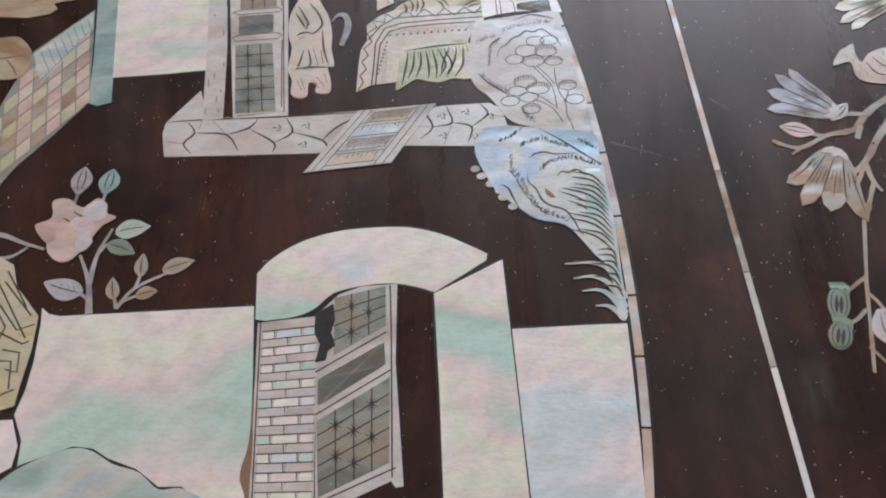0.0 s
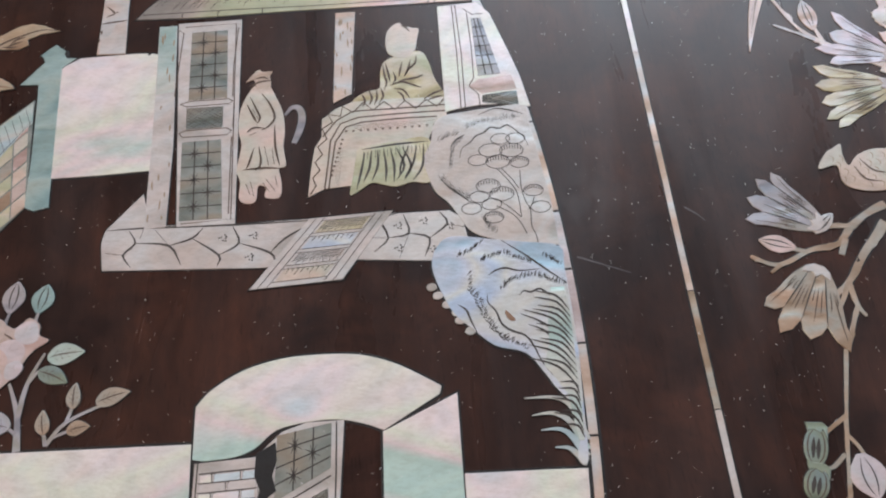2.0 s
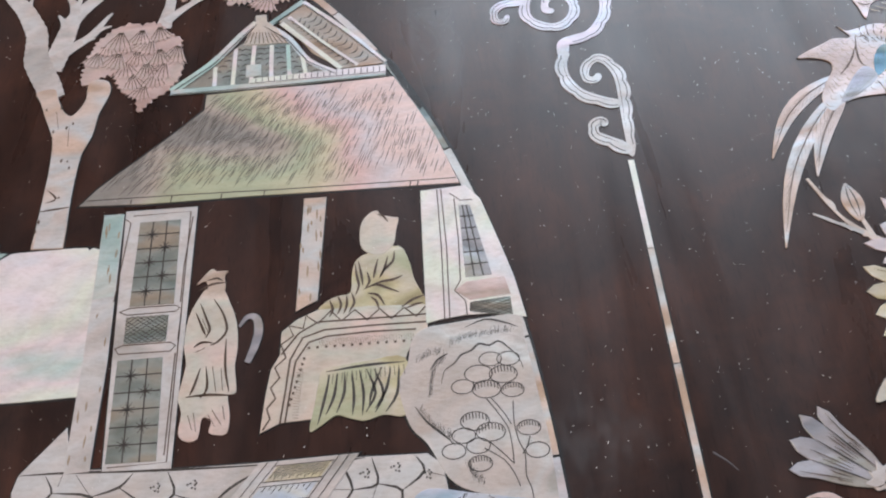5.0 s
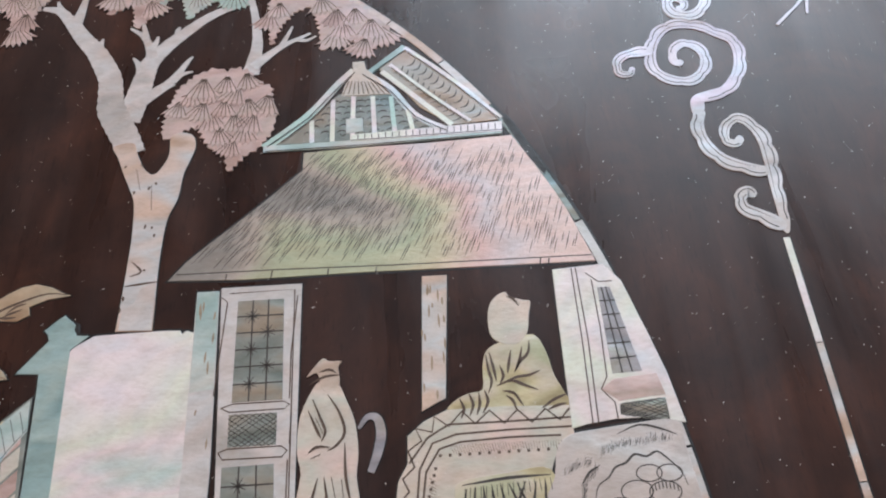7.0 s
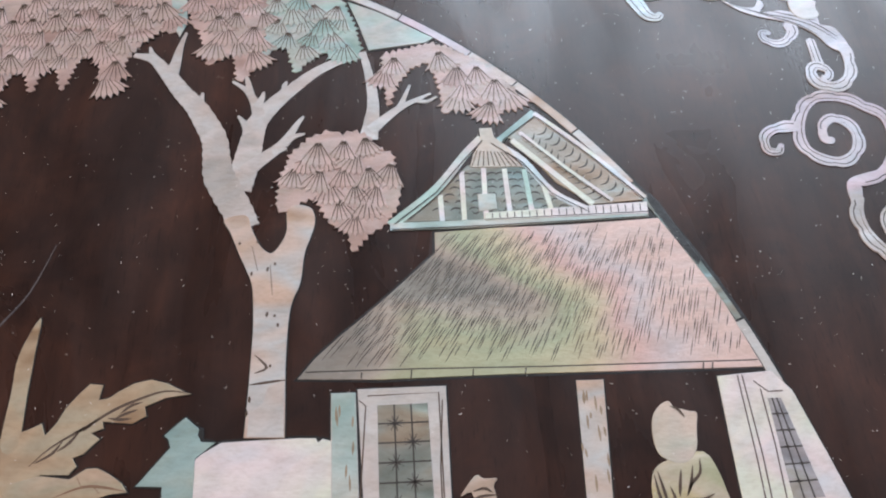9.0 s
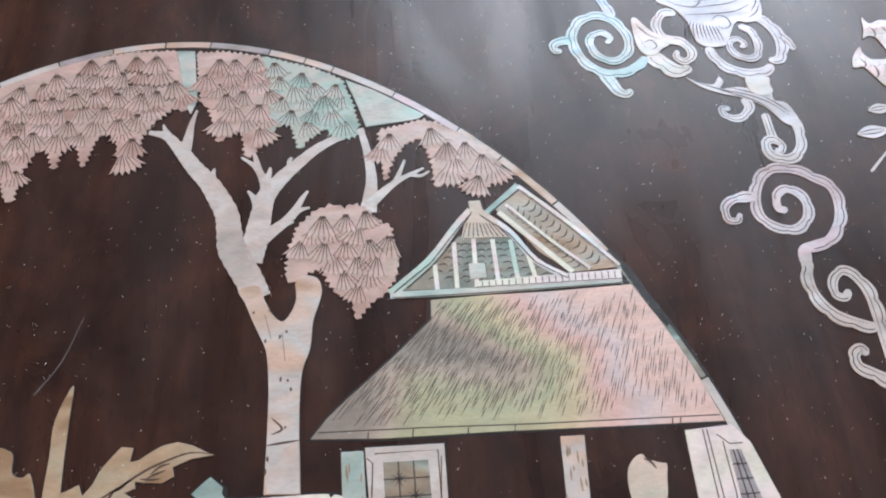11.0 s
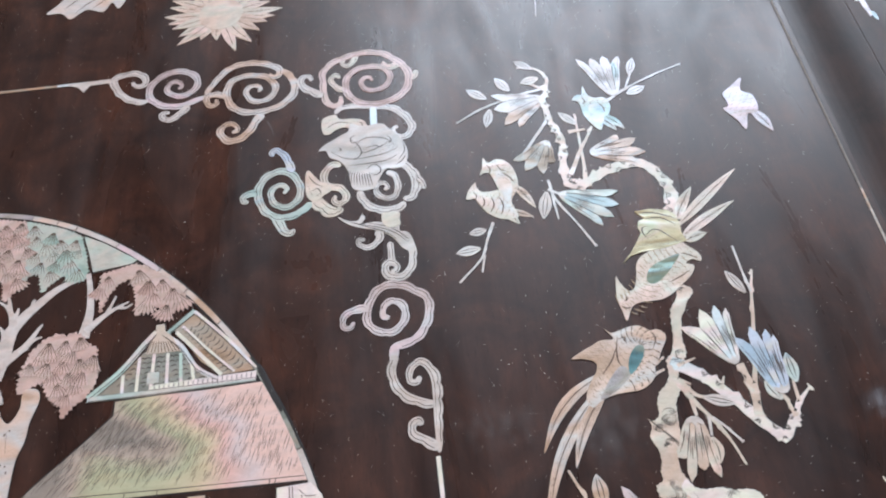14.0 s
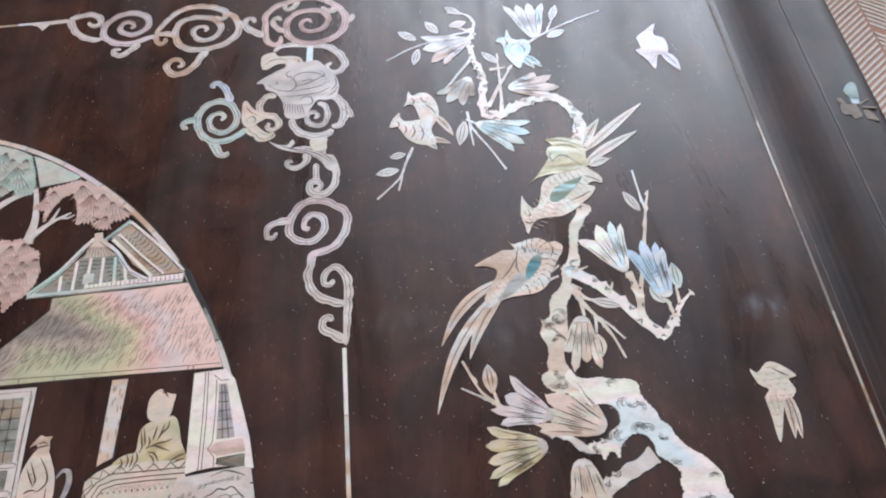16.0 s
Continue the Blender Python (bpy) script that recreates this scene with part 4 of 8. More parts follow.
figure("seated_figure_inlay", "plain flat shell shape in a yellow robe on the couch",
       [([(-81.5, -37.0), (-80.0, -34.7), (-77.0, -33.3), (-74.0, -32.6), (-73.6, -27.4), (-72.3, -23.6), (-68.7, -21.8), (-61.8, -20.6), (-59.4, -25.2), (-58.4, -30.3), (-56.6, -34.6), (-55.6, -37.8), (-62.7, -38.4), (-73.0, -38.1)], 0),
        ([(-71.0, -20.4), (-71.5, -16.4), (-70.8, -12.7), (-68.8, -10.3), (-66.9, -9.7), (-66.0, -10.9), (-63.0, -12.0), (-61.5, -12.5), (-62.2, -15.8), (-63.0, -20.0), (-65.3, -22.5), (-68.3, -22.5)], 1)],
       [[(-72.7, -24.8), (-72.4, -28.3), (-71.9, -31.0), (-72.8, -33.6)], [(-71.9, -24.2), (-71.2, -28.4), (-70.9, -31.1)], [(-62.9, -22.1), (-63.4, -24.9), (-65.4, -26.9), (-66.5, -28.7)], [(-64.6, -23.4), (-65.6, -26.9), (-66.8, -29.3)], [(-61.3, -29.2), (-63.6, -30.1), (-66.4, -30.4), (-68.9, -31.2)], [(-62.2, -33.6), (-64.8, -32.4), (-67.7, -31.1), (-70.9, -32.1)], [(-73.7, -32.8), (-73.1, -35.5), (-74.5, -38.1)], [(-77.1, -33.2), (-76.3, -35.9), (-77.2, -38.4)], [(-79.1, -34.4), (-78.3, -36.8), (-79.1, -38.8)], [(-74.9, -33.4), (-74.9, -36.0), (-75.7, -38.3)], [(-56.0, -34.9), (-59.1, -36.0), (-61.9, -37.8)], [(-56.5, -37.0), (-58.5, -37.3), (-60.7, -38.2)], [(-69.8, -33.3), (-67.4, -34.0), (-65.7, -37.0)], [(-69.1, -34.4), (-67.8, -35.6), (-67.2, -37.9)], [(-67.1, -24.0), (-67.9, -27.3), (-68.3, -29.4)], [(-66.9, -10.8), (-65.4, -11.5), (-64.2, -13.4)], [(-69.9, -27.4), (-69.3, -29.9), (-70.2, -31.7)]], 0.42)
figure("standing_figure_inlay", "plain flat shell shape in a long white robe",
       [([(-110.6, -30.0), (-108.9, -28.4), (-105.3, -28.8), (-103.3, -32.8), (-101.4, -38.1), (-100.8, -44.7), (-101.2, -49.5), (-100.5, -55.8), (-102.4, -56.6), (-101.7, -61.1), (-102.0, -65.3), (-104.2, -65.7), (-106.2, -64.8), (-105.8, -62.2), (-108.0, -61.5), (-108.6, -66.2), (-111.4, -66.5), (-113.1, -64.6), (-112.8, -60.0), (-113.9, -55.8), (-112.7, -48.4), (-113.6, -43.5), (-113.2, -36.1)], 0),
        ([(-111.9, -27.1), (-109.7, -24.1), (-108.3, -22.9), (-107.0, -23.7), (-104.3, -23.8), (-105.1, -25.3), (-104.7, -27.8), (-105.2, -30.2), (-107.3, -31.0), (-108.8, -29.5), (-109.6, -26.3)], 1)],
       [[(-110.5, -32.3), (-108.6, -37.0), (-107.7, -39.6), (-108.6, -41.8)], [(-111.4, -34.8), (-109.5, -39.1), (-108.6, -41.0)], [(-107.3, -31.4), (-104.8, -35.5), (-103.6, -40.0), (-105.5, -42.8), (-107.3, -43.7)], [(-111.3, -44.0), (-109.5, -42.8), (-106.7, -43.0)], [(-110.7, -45.2), (-108.6, -44.3)], [(-109.2, -49.3), (-110.4, -53.8), (-111.2, -55.8)], [(-107.9, -49.1), (-107.3, -54.4), (-108.8, -56.7)], [(-106.4, -49.2), (-105.2, -55.3)], [(-103.6, -42.3), (-103.4, -49.5), (-102.2, -55.6)], [(-112.1, -56.2), (-107.0, -56.0), (-101.3, -56.6)], [(-110.0, -60.0), (-109.1, -64.5)], [(-105.8, -59.7), (-103.4, -63.4)], [(-111.2, -60.6), (-110.0, -64.1)], [(-106.7, -60.7), (-104.9, -63.6)], [(-111.3, -28.9), (-108.0, -27.3), (-104.2, -27.1)], [(-109.3, -26.2), (-107.0, -25.7), (-105.4, -26.6)], [(-109.8, -36.5), (-108.0, -40.4)], [(-104.3, -49.8), (-103.7, -55.1)], [(-103.4, -58.9), (-102.8, -62.1)]], 0.4)
whisk = thing("whisk_inlay", "small grey-green hooked shell strip", "inlay")
bar("whisk_hair", [(-100.7, -39.4), (-98.8, -37.0), (-96.7, -37.5), (-96.0, -40.9), (-96.8, -44.8), (-98.3, -48.8)], 1.0, DUSK, whisk, 2.0, 0, lambda t: 0.7 + 0.6 * math.sin(math.pi * t))

# screen wall, gate post and brick fence beside the house
screen = thing("white_wall_inlay", "smooth white pearl panel beside the pavilion", "inlay")
piece("wall_plate", [(-165.2, -16.9), (-164.0, -15.8), (-160.2, -13.6), (-152.5, -13.5), (-144.3, -13.5), (-140.8, -13.7), (-140.4, -14.6), (-139.4, -13.9), (-137.7, -14.4), (-137.5, -17.3)] + [(-136.6, -36.3), (-137.0, -45.0), (-137.3, -53.9), (-150.9, -54.1), (-164.3, -53.9), (-164.7, -44.1), (-165.0, -28.8)], WHITE, screen, "", False, 0, 0.6)
gate_post = thing("gate_post_inlay", "blue-green shell gate post with a stepped cap", "inlay")
piece("post_plate", [(-176.5, -21.6), (-173.6, -18.0), (-170.4, -14.1), (-171.0, -12.3), (-171.9, -11.5), (-169.7, -9.4), (-167.8, -7.9), (-164.8, -10.5), (-165.0, -11.7), (-164.2, -13.2), (-161.3, -13.5), (-165.2, -16.7), (-165.0, -22.7)] + [(-164.1, -48.3), (-163.6, -62.8), (-167.3, -63.6), (-170.1, -62.2), (-170.1, -47.7)] + [(-171.0, -25.7), (-171.3, -22.0)], TEAL, gate_post, "", False, 1, 0.4)
piece("lost_shell", [(-165.1, -10.0), (-164.1, -10.5), (-163.9, -12.7), (-161.7, -13.1), (-162.1, -14.0), (-164.2, -13.4), (-165.3, -11.9)], MASTIC, gate_post, "black cement beside the cap", False, 0)
fence = thing("brick_fence_inlay", "slanting shell fence of small cream bricks", "inlay")
FENCE = [(-169.8, -62.1), (-171.7, -27.3), (-188.0, -41.8), (-194.9, -61.2), (-204.4, -69.9), (-199.9, -95.6), (-190.9, -87.4), (-187.2, -81.8), (-178.5, -72.5)]
plate = piece("fence_plate", FENCE, LATTICE, fence, "", False, 0, 0.4)
lines = []
o, u, v = Vector((-169.8, -62.1)), Vector((-170.4, -56.0)) - Vector((-169.8, -62.1)), Vector((-174.1, -66.4)) - Vector((-169.8, -62.1))
for r in range(0, 12):
    for c in range(0, 12):
        a = o + v * (c * 0.85) + u * (r * 0.8)
        quad = [tuple(a + v * i * 0.78 + u * j * 0.72) for i, j in ((0, 0), (0, 1), (1, 1), (1, 0))]
        if all(inside(p, FENCE) for p in quad):
            piece("brick", quad, (CREAM, OLIVE, PINK, UMBER)[(r * 2 + c) % 4], plate, "", False, 1)
capq = [(-187.9, -42.7), (-172.0, -28.1), (-171.3, -34.9), (-184.4, -54.2)]
cap = piece("fence_coping", capq, GREEN, fence, "", False, 2)
engrave(cap, [[quad_point(capq, k / 9, 0.1), quad_point(capq, k / 9 + 0.06, 0.9)] for k in range(1, 9)] + [[quad_point(capq, 0, 0.92), quad_point(capq, 1, 0.92)]], 0.3, INK, 2, False)

# ---- the gateway in front ----
gate = thing("gateway_inlay", "pearl archway with a half-open latticed door", "inlay")
arch = piece("arch", [(-122.2, -132.9)] + smooth([(-121.9, -120.5), (-118.4, -116.8), (-111.2, -112.7), (-102.4, -110.5), (-93.6, -110.1), (-83.4, -110.9), (-74.9, -113.7), (-68.0, -117.7), (-63.7, -120.5)], False, 4) + [(-64.2, -122.4)] + smooth([(-77.8, -129.9), (-82.5, -127.9), (-88.8, -126.4), (-95.8, -126.5), (-102.9, -127.8), (-107.8, -131.6), (-112.8, -133.2), (-119.7, -133.5)], False, 4), WHITE, gate, "pale iridescent arch", False, 0, 0.6)
piece("gate_jamb", [(-78.1, -130.2), (-60.1, -122.5), (-60.5, -143.9), (-60.9, -163.3), (-61.5, -187.1), (-80.5, -185.3), (-79.0, -156.2)], WHITE, gate, "", False, 0, 0.6)
BR = [(-121.6, -133.9), (-106.8, -133.5), (-109.1, -182.7), (-123.3, -181.4)]
pier = piece("brick_pier", BR, GREY, gate, "pier of narrow pearl bricks", False, 0, 0.5)
for r in range(21):
    cuts = (0.08, 0.52, 0.98) if r % 2 else (0.08, 0.3, 0.74, 0.98)
    for c, d in zip(cuts, cuts[1:]):
        v0, v1 = 0.06 + r * 0.0445, 0.06 + r * 0.0445 + 0.036
        piece("brick", [quad_point(BR, c + 0.02, v0), quad_point(BR, d - 0.02, v0), quad_point(BR, d - 0.02, v1), quad_point(BR, c + 0.02, v1)], (WHITE, GREY, WHITE, ROCK)[(r + int(c * 9)) % 4], pier, "", False, 1)
lines = [[quad_point(BR, 0.05, 0.0), quad_point(BR, 0.05, 1.0)]]
for r in range(21):
    v = 0.052 + r * 0.0445
    lines.append([quad_point(BR, 0.08, v), quad_point(BR, 0.98, v)])
    for c in ((0.5, 0.55) if r % 2 else (0.28, 0.33, 0.72, 0.77)):
        lines.append([quad_point(BR, c, v + 0.004), quad_point(BR, c, v + 0.036)])
engrave(pier, lines, 0.26, INK, 1, False, thin=False)
leafd = piece("gate_door", [(-108.7, -182.7), (-107.5, -145.1), (-106.5, -135.8), (-107.0, -132.9), (-101.5, -128.2), (-95.8, -126.5), (-87.0, -126.7), (-88.7, -146.9), (-88.8, -176.3), (-90.6, -176.4), (-91.5, -174.9), (-101.9, -178.6)], GREY, gate, "half-open grey door with latticed panes", False, 0, 0.4)
D1, D2, D3 = [(-102.7, -129.0), (-89.9, -127.0), (-90.4, -137.5), (-103.4, -144.1)], [(-107.2, -149.7), (-91.1, -141.8), (-91.1, -147.5), (-107.4, -156.2)], [(-107.8, -159.7), (-90.3, -150.7), (-91.6, -170.8), (-107.9, -177.0)]
latticed("door_window", D1, leafd, 3, 4, True)
hatched("door_panel", D2, leafd, 10)
latticed("door_window", D3, leafd, 4, 5, True)
piece("broken_corner", [(-107.5, -132.8), (-105.5, -131.8), (-103.0, -130.5), (-102.7, -134.8), (-103.8, -138.2), (-102.8, -141.6), (-104.7, -142.8), (-105.3, -145.1), (-107.8, -145.4), (-106.6, -140.9), (-107.9, -137.9)], MASTIC, leafd, "dark gap of lost shell", False, 2)
engrave(leafd, [[(-88.8, -127.0), (-89.2, -138.2), (-91.2, -174.0)], [(-107.9, -147.9), (-90.4, -139.2)], [(-108.1, -158.2), (-89.9, -148.9)], [(-107.9, -178.0), (-90.3, -172.0)]], 0.3, INK, 0, False, thin=False)
wall_a = thing("left_wall_inlay", "broad pearl wall plate with a chipped edge", "inlay")
piece("wall_plate", [(-174.9, -124.7), (-173.1, -126.5), (-170.4, -127.4), (-143.3, -128.5), (-122.6, -129.3), (-122.6, -152.1), (-123.2, -169.1), (-124.5, -181.3), (-125.5, -181.2), (-133.1, -175.7), (-138.2, -171.7), (-143.3, -171.3), (-148.6, -166.8), (-155.2, -163.8), (-158.7, -161.3), (-163.3, -160.3), (-175.5, -163.7), (-175.4, -157.8), (-177.9, -151.6), (-176.1, -145.6), (-175.1, -138.7), (-174.7, -129.2)], WHITE, wall_a, "", False, 0, 0.7)
piece("chipped_edge", [(-122.5, -150.7), (-123.0, -160.1), (-123.8, -165.3), (-124.9, -168.5), (-125.2, -171.5), (-124.1, -175.3), (-124.3, -180.1), (-123.3, -180.2), (-123.0, -172.9), (-122.4, -164.1)], CHIP, wall_a, "brown broken edge", True, 1)
wall_b = thing("right_wall_inlay", "pearl wall plate beside the gateway", "inlay")
piece("wall_plate", [(-60.1, -141.4), (-52.6, -141.7), (-41.7, -142.1), (-32.1, -142.6), (-33.4, -157.8), (-34.6, -171.0), (-36.6, -189.4), (-61.1, -187.1), (-60.6, -163.3)], WHITE, wall_b, "", False, 0, 0.6)
wall_c = thing("corner_wall_inlay", "small pearl plate at the garden wall", "inlay")
piece("wall_plate", [(-188.8, -152.3), (-178.2, -152.7), (-176.1, -159.1), (-176.8, -163.9), (-186.1, -168.5)], WHITE, wall_c, "", False, 0, 0.5)
hill = thing("hill_inlay", "grey-green shell hillock before the wall", "inlay")
piece("hill_plate", [(-185.7, -170.8), (-178.9, -166.7), (-175.4, -164.4), (-169.4, -162.0), (-163.2, -160.7), (-158.6, -162.0), (-153.8, -165.3), (-148.0, -167.6), (-143.3, -171.8), (-138.2, -172.1), (-131.8, -175.8), (-125.5, -181.8), (-184.2, -179.9)], GREEN, hill, "", True, 1, 0.6)
pav = thing("terrace_inlay", "gold-toned shell terrace corner with fretwork lines", "inlay")
tp = piece("terrace_plate", [(-196.4, -107.6), (-187.6, -109.3), (-183.6, -112.1), (-182.0, -118.3), (-175.5, -126.9), (-176.0, -135.7), (-177.5, -144.4), (-178.2, -149.5), (-188.9, -151.9)], OLIVE, pav, "", False, 2, 0.4)
engrave(tp, [[(-185.5, -122.9), (-180.3, -130.2), (-176.1, -129.1)], [(-186.3, -117.4), (-177.9, -132.6)], [(-185.0, -116.7), (-177.2, -126.7)], [(-184.4, -130.5), (-178.4, -134.0), (-176.9, -133.4)], [(-183.0, -135.0), (-178.8, -136.2), (-178.7, -141.2), (-181.6, -140.2)], [(-183.2, -137.9), (-180.5, -138.2), (-180.1, -145.2)], [(-181.9, -146.5), (-178.8, -145.4)], [(-184.8, -113.6), (-178.7, -124.3)], [(-185.0, -126.0), (-183.2, -129.1), (-184.1, -132.0)]], 0.35, INK, 2, False, thin=False)

# ---- rocks and grass at the border ----
rock_a = thing("rosy_rock_inlay", "warm grey garden rock with engraved fungus", "inlay")
ra = piece("rock_plate", [(-56.5, -43.8), (-51.1, -43.1), (-43.3, -42.4), (-34.4, -42.3), (-33.4, -48.6), (-32.0, -62.4), (-31.0, -72.2), (-30.6, -83.9), (-31.3, -86.1), (-39.6, -84.7), (-47.8, -82.8), (-53.2, -79.5), (-57.4, -71.7), (-60.7, -67.9), (-62.5, -62.8), (-63.3, -56.9), (-61.0, -52.1), (-59.8, -46.5)], GREY, rock_a, "", True, 1, 0.5)
lines = [[(-53.6, -57.9), (-52.6, -54.8), (-50.3, -53.3), (-48.6, -51.3), (-46.3, -50.5), (-44.3, -48.9), (-41.9, -49.5), (-39.6, -48.6), (-37.4, -50.6), (-35.5, -53.0), (-34.7, -55.9)], [(-59.8, -62.9), (-57.8, -66.1), (-55.5, -68.4), (-53.1, -70.6), (-51.5, -72.4)], [(-47.2, -44.5), (-42.3, -42.8), (-37.8, -44.0), (-34.8, -45.4)], [(-56.0, -54.5), (-53.9, -51.9), (-51.6, -50.7)]]
engrave(ra, lines, 0.24, INK, 1)
lines = []
caps = [(-42.0, -52.9), (-37.9, -53.1), (-45.0, -56.3), (-39.4, -56.8), (-48.8, -59.1), (-43.5, -60.1), (-37.7, -60.7), (-46.8, -67.3), (-49.5, -70.4), (-43.5, -70.0), (-35.1, -69.7), (-51.9, -73.7), (-46.5, -72.9), (-46.4, -76.8), (-33.8, -74.8)]
for i, (cx, cy) in enumerate(caps):
    u, v = (3.2, 2.1) if i in (2, 3, 5, 7, 9) else (2.6, 1.7)
    lines.append([(cx + u * math.cos(k * 0.5236), cy + v * math.sin(k * 0.5236)) for k in range(13)])
    for k in range(8 if i in (3, 5, 6, 7, 9, 10, 13) else 0):
        x = cx - u * 0.8 + u * 1.6 * k / 7
        h = v * math.sqrt(1 - min(0.95, ((x - cx) / u) ** 2))
        lines.append([(x, cy + h * 0.9), (x, cy + h * 0.9 - v * 0.6)])
lines += [[(-43.8, -62.3), (-41.4, -66.0), (-39.6, -69.6), (-39.2, -73.3), (-39.2, -77.4)], [(-42.8, -62.1), (-40.3, -65.8), (-38.9, -68.6)], [(-37.9, -63.3), (-38.2, -68.3), (-37.6, -72.6), (-36.6, -75.5), (-36.9, -80.0), (-36.1, -82.7), (-35.9, -85.2)], [(-44.1, -72.1), (-41.5, -74.7), (-39.2, -77.4)], [(-45.3, -73.5), (-41.2, -76.4), (-39.2, -79.8), (-38.4, -82.3)], [(-35.1, -71.7), (-36.0, -73.9), (-37.1, -75.4)]]
engrave(ra, lines, 0.2, INK, 1, True, "fungus_engraving", False)
shade = []
rng = random.Random(4)
for path in ([(-58.8, -52.1), (-56.2, -50.9), (-53.7, -50.4)], [(-56.3, -61.1), (-56.0, -57.7), (-54.7, -54.3), (-52.3, -51.7)], [(-50.8, -48.9), (-47.8, -47.4), (-44.4, -47.0), (-40.3, -46.7), (-36.5, -46.3)], [(-59.0, -64.3), (-56.9, -67.2), (-54.4, -69.5), (-52.2, -71.0)], [(-49.4, -77.2), (-47.9, -79.6), (-46.4, -81.4)]):
    sm = smooth(path, False, 12)
    for p in sm:
        for _ in range(2):
            x, y = p[0] + rng.uniform(-0.5, 0.5), p[1] + rng.uniform(-0.4, 0.4)
            shade.append([(x, y), (x + rng.uniform(0.1, 0.6), y + rng.uniform(0.7, 1.9))])
engrave(ra, shade, 0.13, INK, 1, False, "shading")
rock_b = thing("blue_rock_inlay", "pale blue layered rock running down into grass", "inlay")
rb = piece("rock_plate", [(-63.5, -89.6), (-62.2, -84.5), (-58.0, -81.3), (-48.8, -82.8), (-39.6, -84.5), (-30.6, -86.6), (-30.2, -92.9), (-30.0, -103.7), (-30.1, -115.6), (-30.8, -127.0), (-31.8, -141.0), (-34.1, -140.2), (-32.8, -134.6), (-33.5, -128.0), (-36.7, -123.2), (-39.2, -118.9), (-42.8, -114.1), (-49.8, -111.7), (-55.0, -106.8), (-59.0, -102.6), (-61.8, -96.3)], BLUE, rock_b, "", True, 2, 0.5)
lines = [[(-49.5, -93.1), (-47.6, -91.9), (-44.9, -91.5), (-41.8, -92.5), (-36.5, -92.5)], [(-42.6, -99.3), (-41.2, -98.1), (-39.5, -98.6), (-37.1, -97.9), (-34.5, -100.1), (-31.9, -101.3)], [(-50.4, -98.2), (-50.4, -100.5), (-48.7, -102.9), (-47.7, -106.2), (-45.5, -108.3), (-42.3, -109.8), (-40.5, -112.8), (-39.2, -116.6), (-37.0, -120.4)], [(-45.3, -83.6), (-39.2, -88.7), (-34.1, -93.5), (-30.3, -96.9)], [(-57.9, -100.4), (-56.0, -101.9), (-55.2, -104.5), (-53.9, -108.1)], [(-42.9, -104.1), (-38.9, -106.1), (-35.6, -108.6), (-33.2, -110.7)], [(-41.2, -107.1), (-37.9, -108.7), (-34.8, -112.1), (-33.2, -114.4)]]
engrave(rb, lines, 0.28, INK, 0)
tuft = piece("grass_plate", [(-34.5, -97.8), (-31.0, -97.8), (-30.5, -103.7), (-30.7, -110.9), (-31.1, -121.5), (-31.4, -130.8), (-31.9, -136.4), (-33.2, -136.2), (-33.7, -130.0), (-34.2, -125.1), (-36.3, -121.3), (-38.8, -117.8), (-36.8, -112.5), (-36.3, -106.3)], GREEN, rock_b, "green grassy plate over the rock's foot", False, 3)
lines = []
for k in range(19):
    b = lerp((-30.7, -104.3), (-31.8, -135.8), k / 18)
    reach = rng.uniform(0.75, 1.25) * (1.0 if k < 12 else 0.6)
    tip = (b[0] - 9.5 * reach, b[1] + 7.0 * reach)
    m = lerp(b, tip, 0.5)
    lines.append([b, (m[0] + 1.3, m[1] + 1.2), tip])
engrave(tuft, lines, 0.3, INK, 0, True, "grass_engraving")
shade = []
for path, dx, dy in (([(-56.7, -87.3), (-53.6, -86.3), (-50.4, -83.8)], 0.5, 1.2), ([(-51.4, -89.5), (-48.9, -88.4), (-45.0, -87.8), (-41.7, -89.4), (-38.6, -90.8)], 0.5, 1.4), ([(-46.6, -97.6), (-44.6, -95.5), (-40.7, -94.6), (-37.2, -94.6), (-34.2, -96.2), (-30.9, -97.5)], 0.4, 1.4), ([(-54.6, -91.9), (-54.3, -96.6), (-52.4, -100.6), (-50.5, -105.9), (-48.4, -109.3), (-45.6, -111.4), (-42.5, -113.2)], 0.9, 0.7), ([(-54.3, -96.6), (-52.4, -102.3), (-49.9, -107.6), (-46.7, -111.0)], -0.8, 0.9), ([(-35.4, -88.7), (-33.3, -90.3), (-31.4, -91.8)], 0.5, 1.0)):
    for p in smooth(path, False, 13):
        for _ in range(2):
            x, y = p[0] + rng.uniform(-0.4, 0.4), p[1] + rng.uniform(-0.3, 0.3)
            q = rng.uniform(0.6, 1.3)
            shade.append([(x, y), (x + dx * q * 0.4, y + dy * q * 0.6), (x + dx * q, y + dy * q)])
engrave(rb, shade[::2], 0.13, INK, 0, False, "shading")
piece("worn_mark", [(-46.4, -102.8), (-45.2, -103.9), (-44.1, -105.6), (-45.3, -105.8), (-46.4, -104.4)], CHIP, rb, "small brown worn spot", True, 3)
for cx, cy in ((-64.0, -95.0), (-62.6, -97.4), (-60.5, -100.0), (-58.3, -102.3), (-57.7, -104.4), (-55.4, -107.4)):
    piece("pebble", [(cx + 1.3 * math.cos(k), cy + 1.05 * math.sin(k)) for k in (0, 0.8, 1.6, 2.4, 3.2, 4.0, 4.8, 5.5)], GREY, rock_b, "", True, 1)
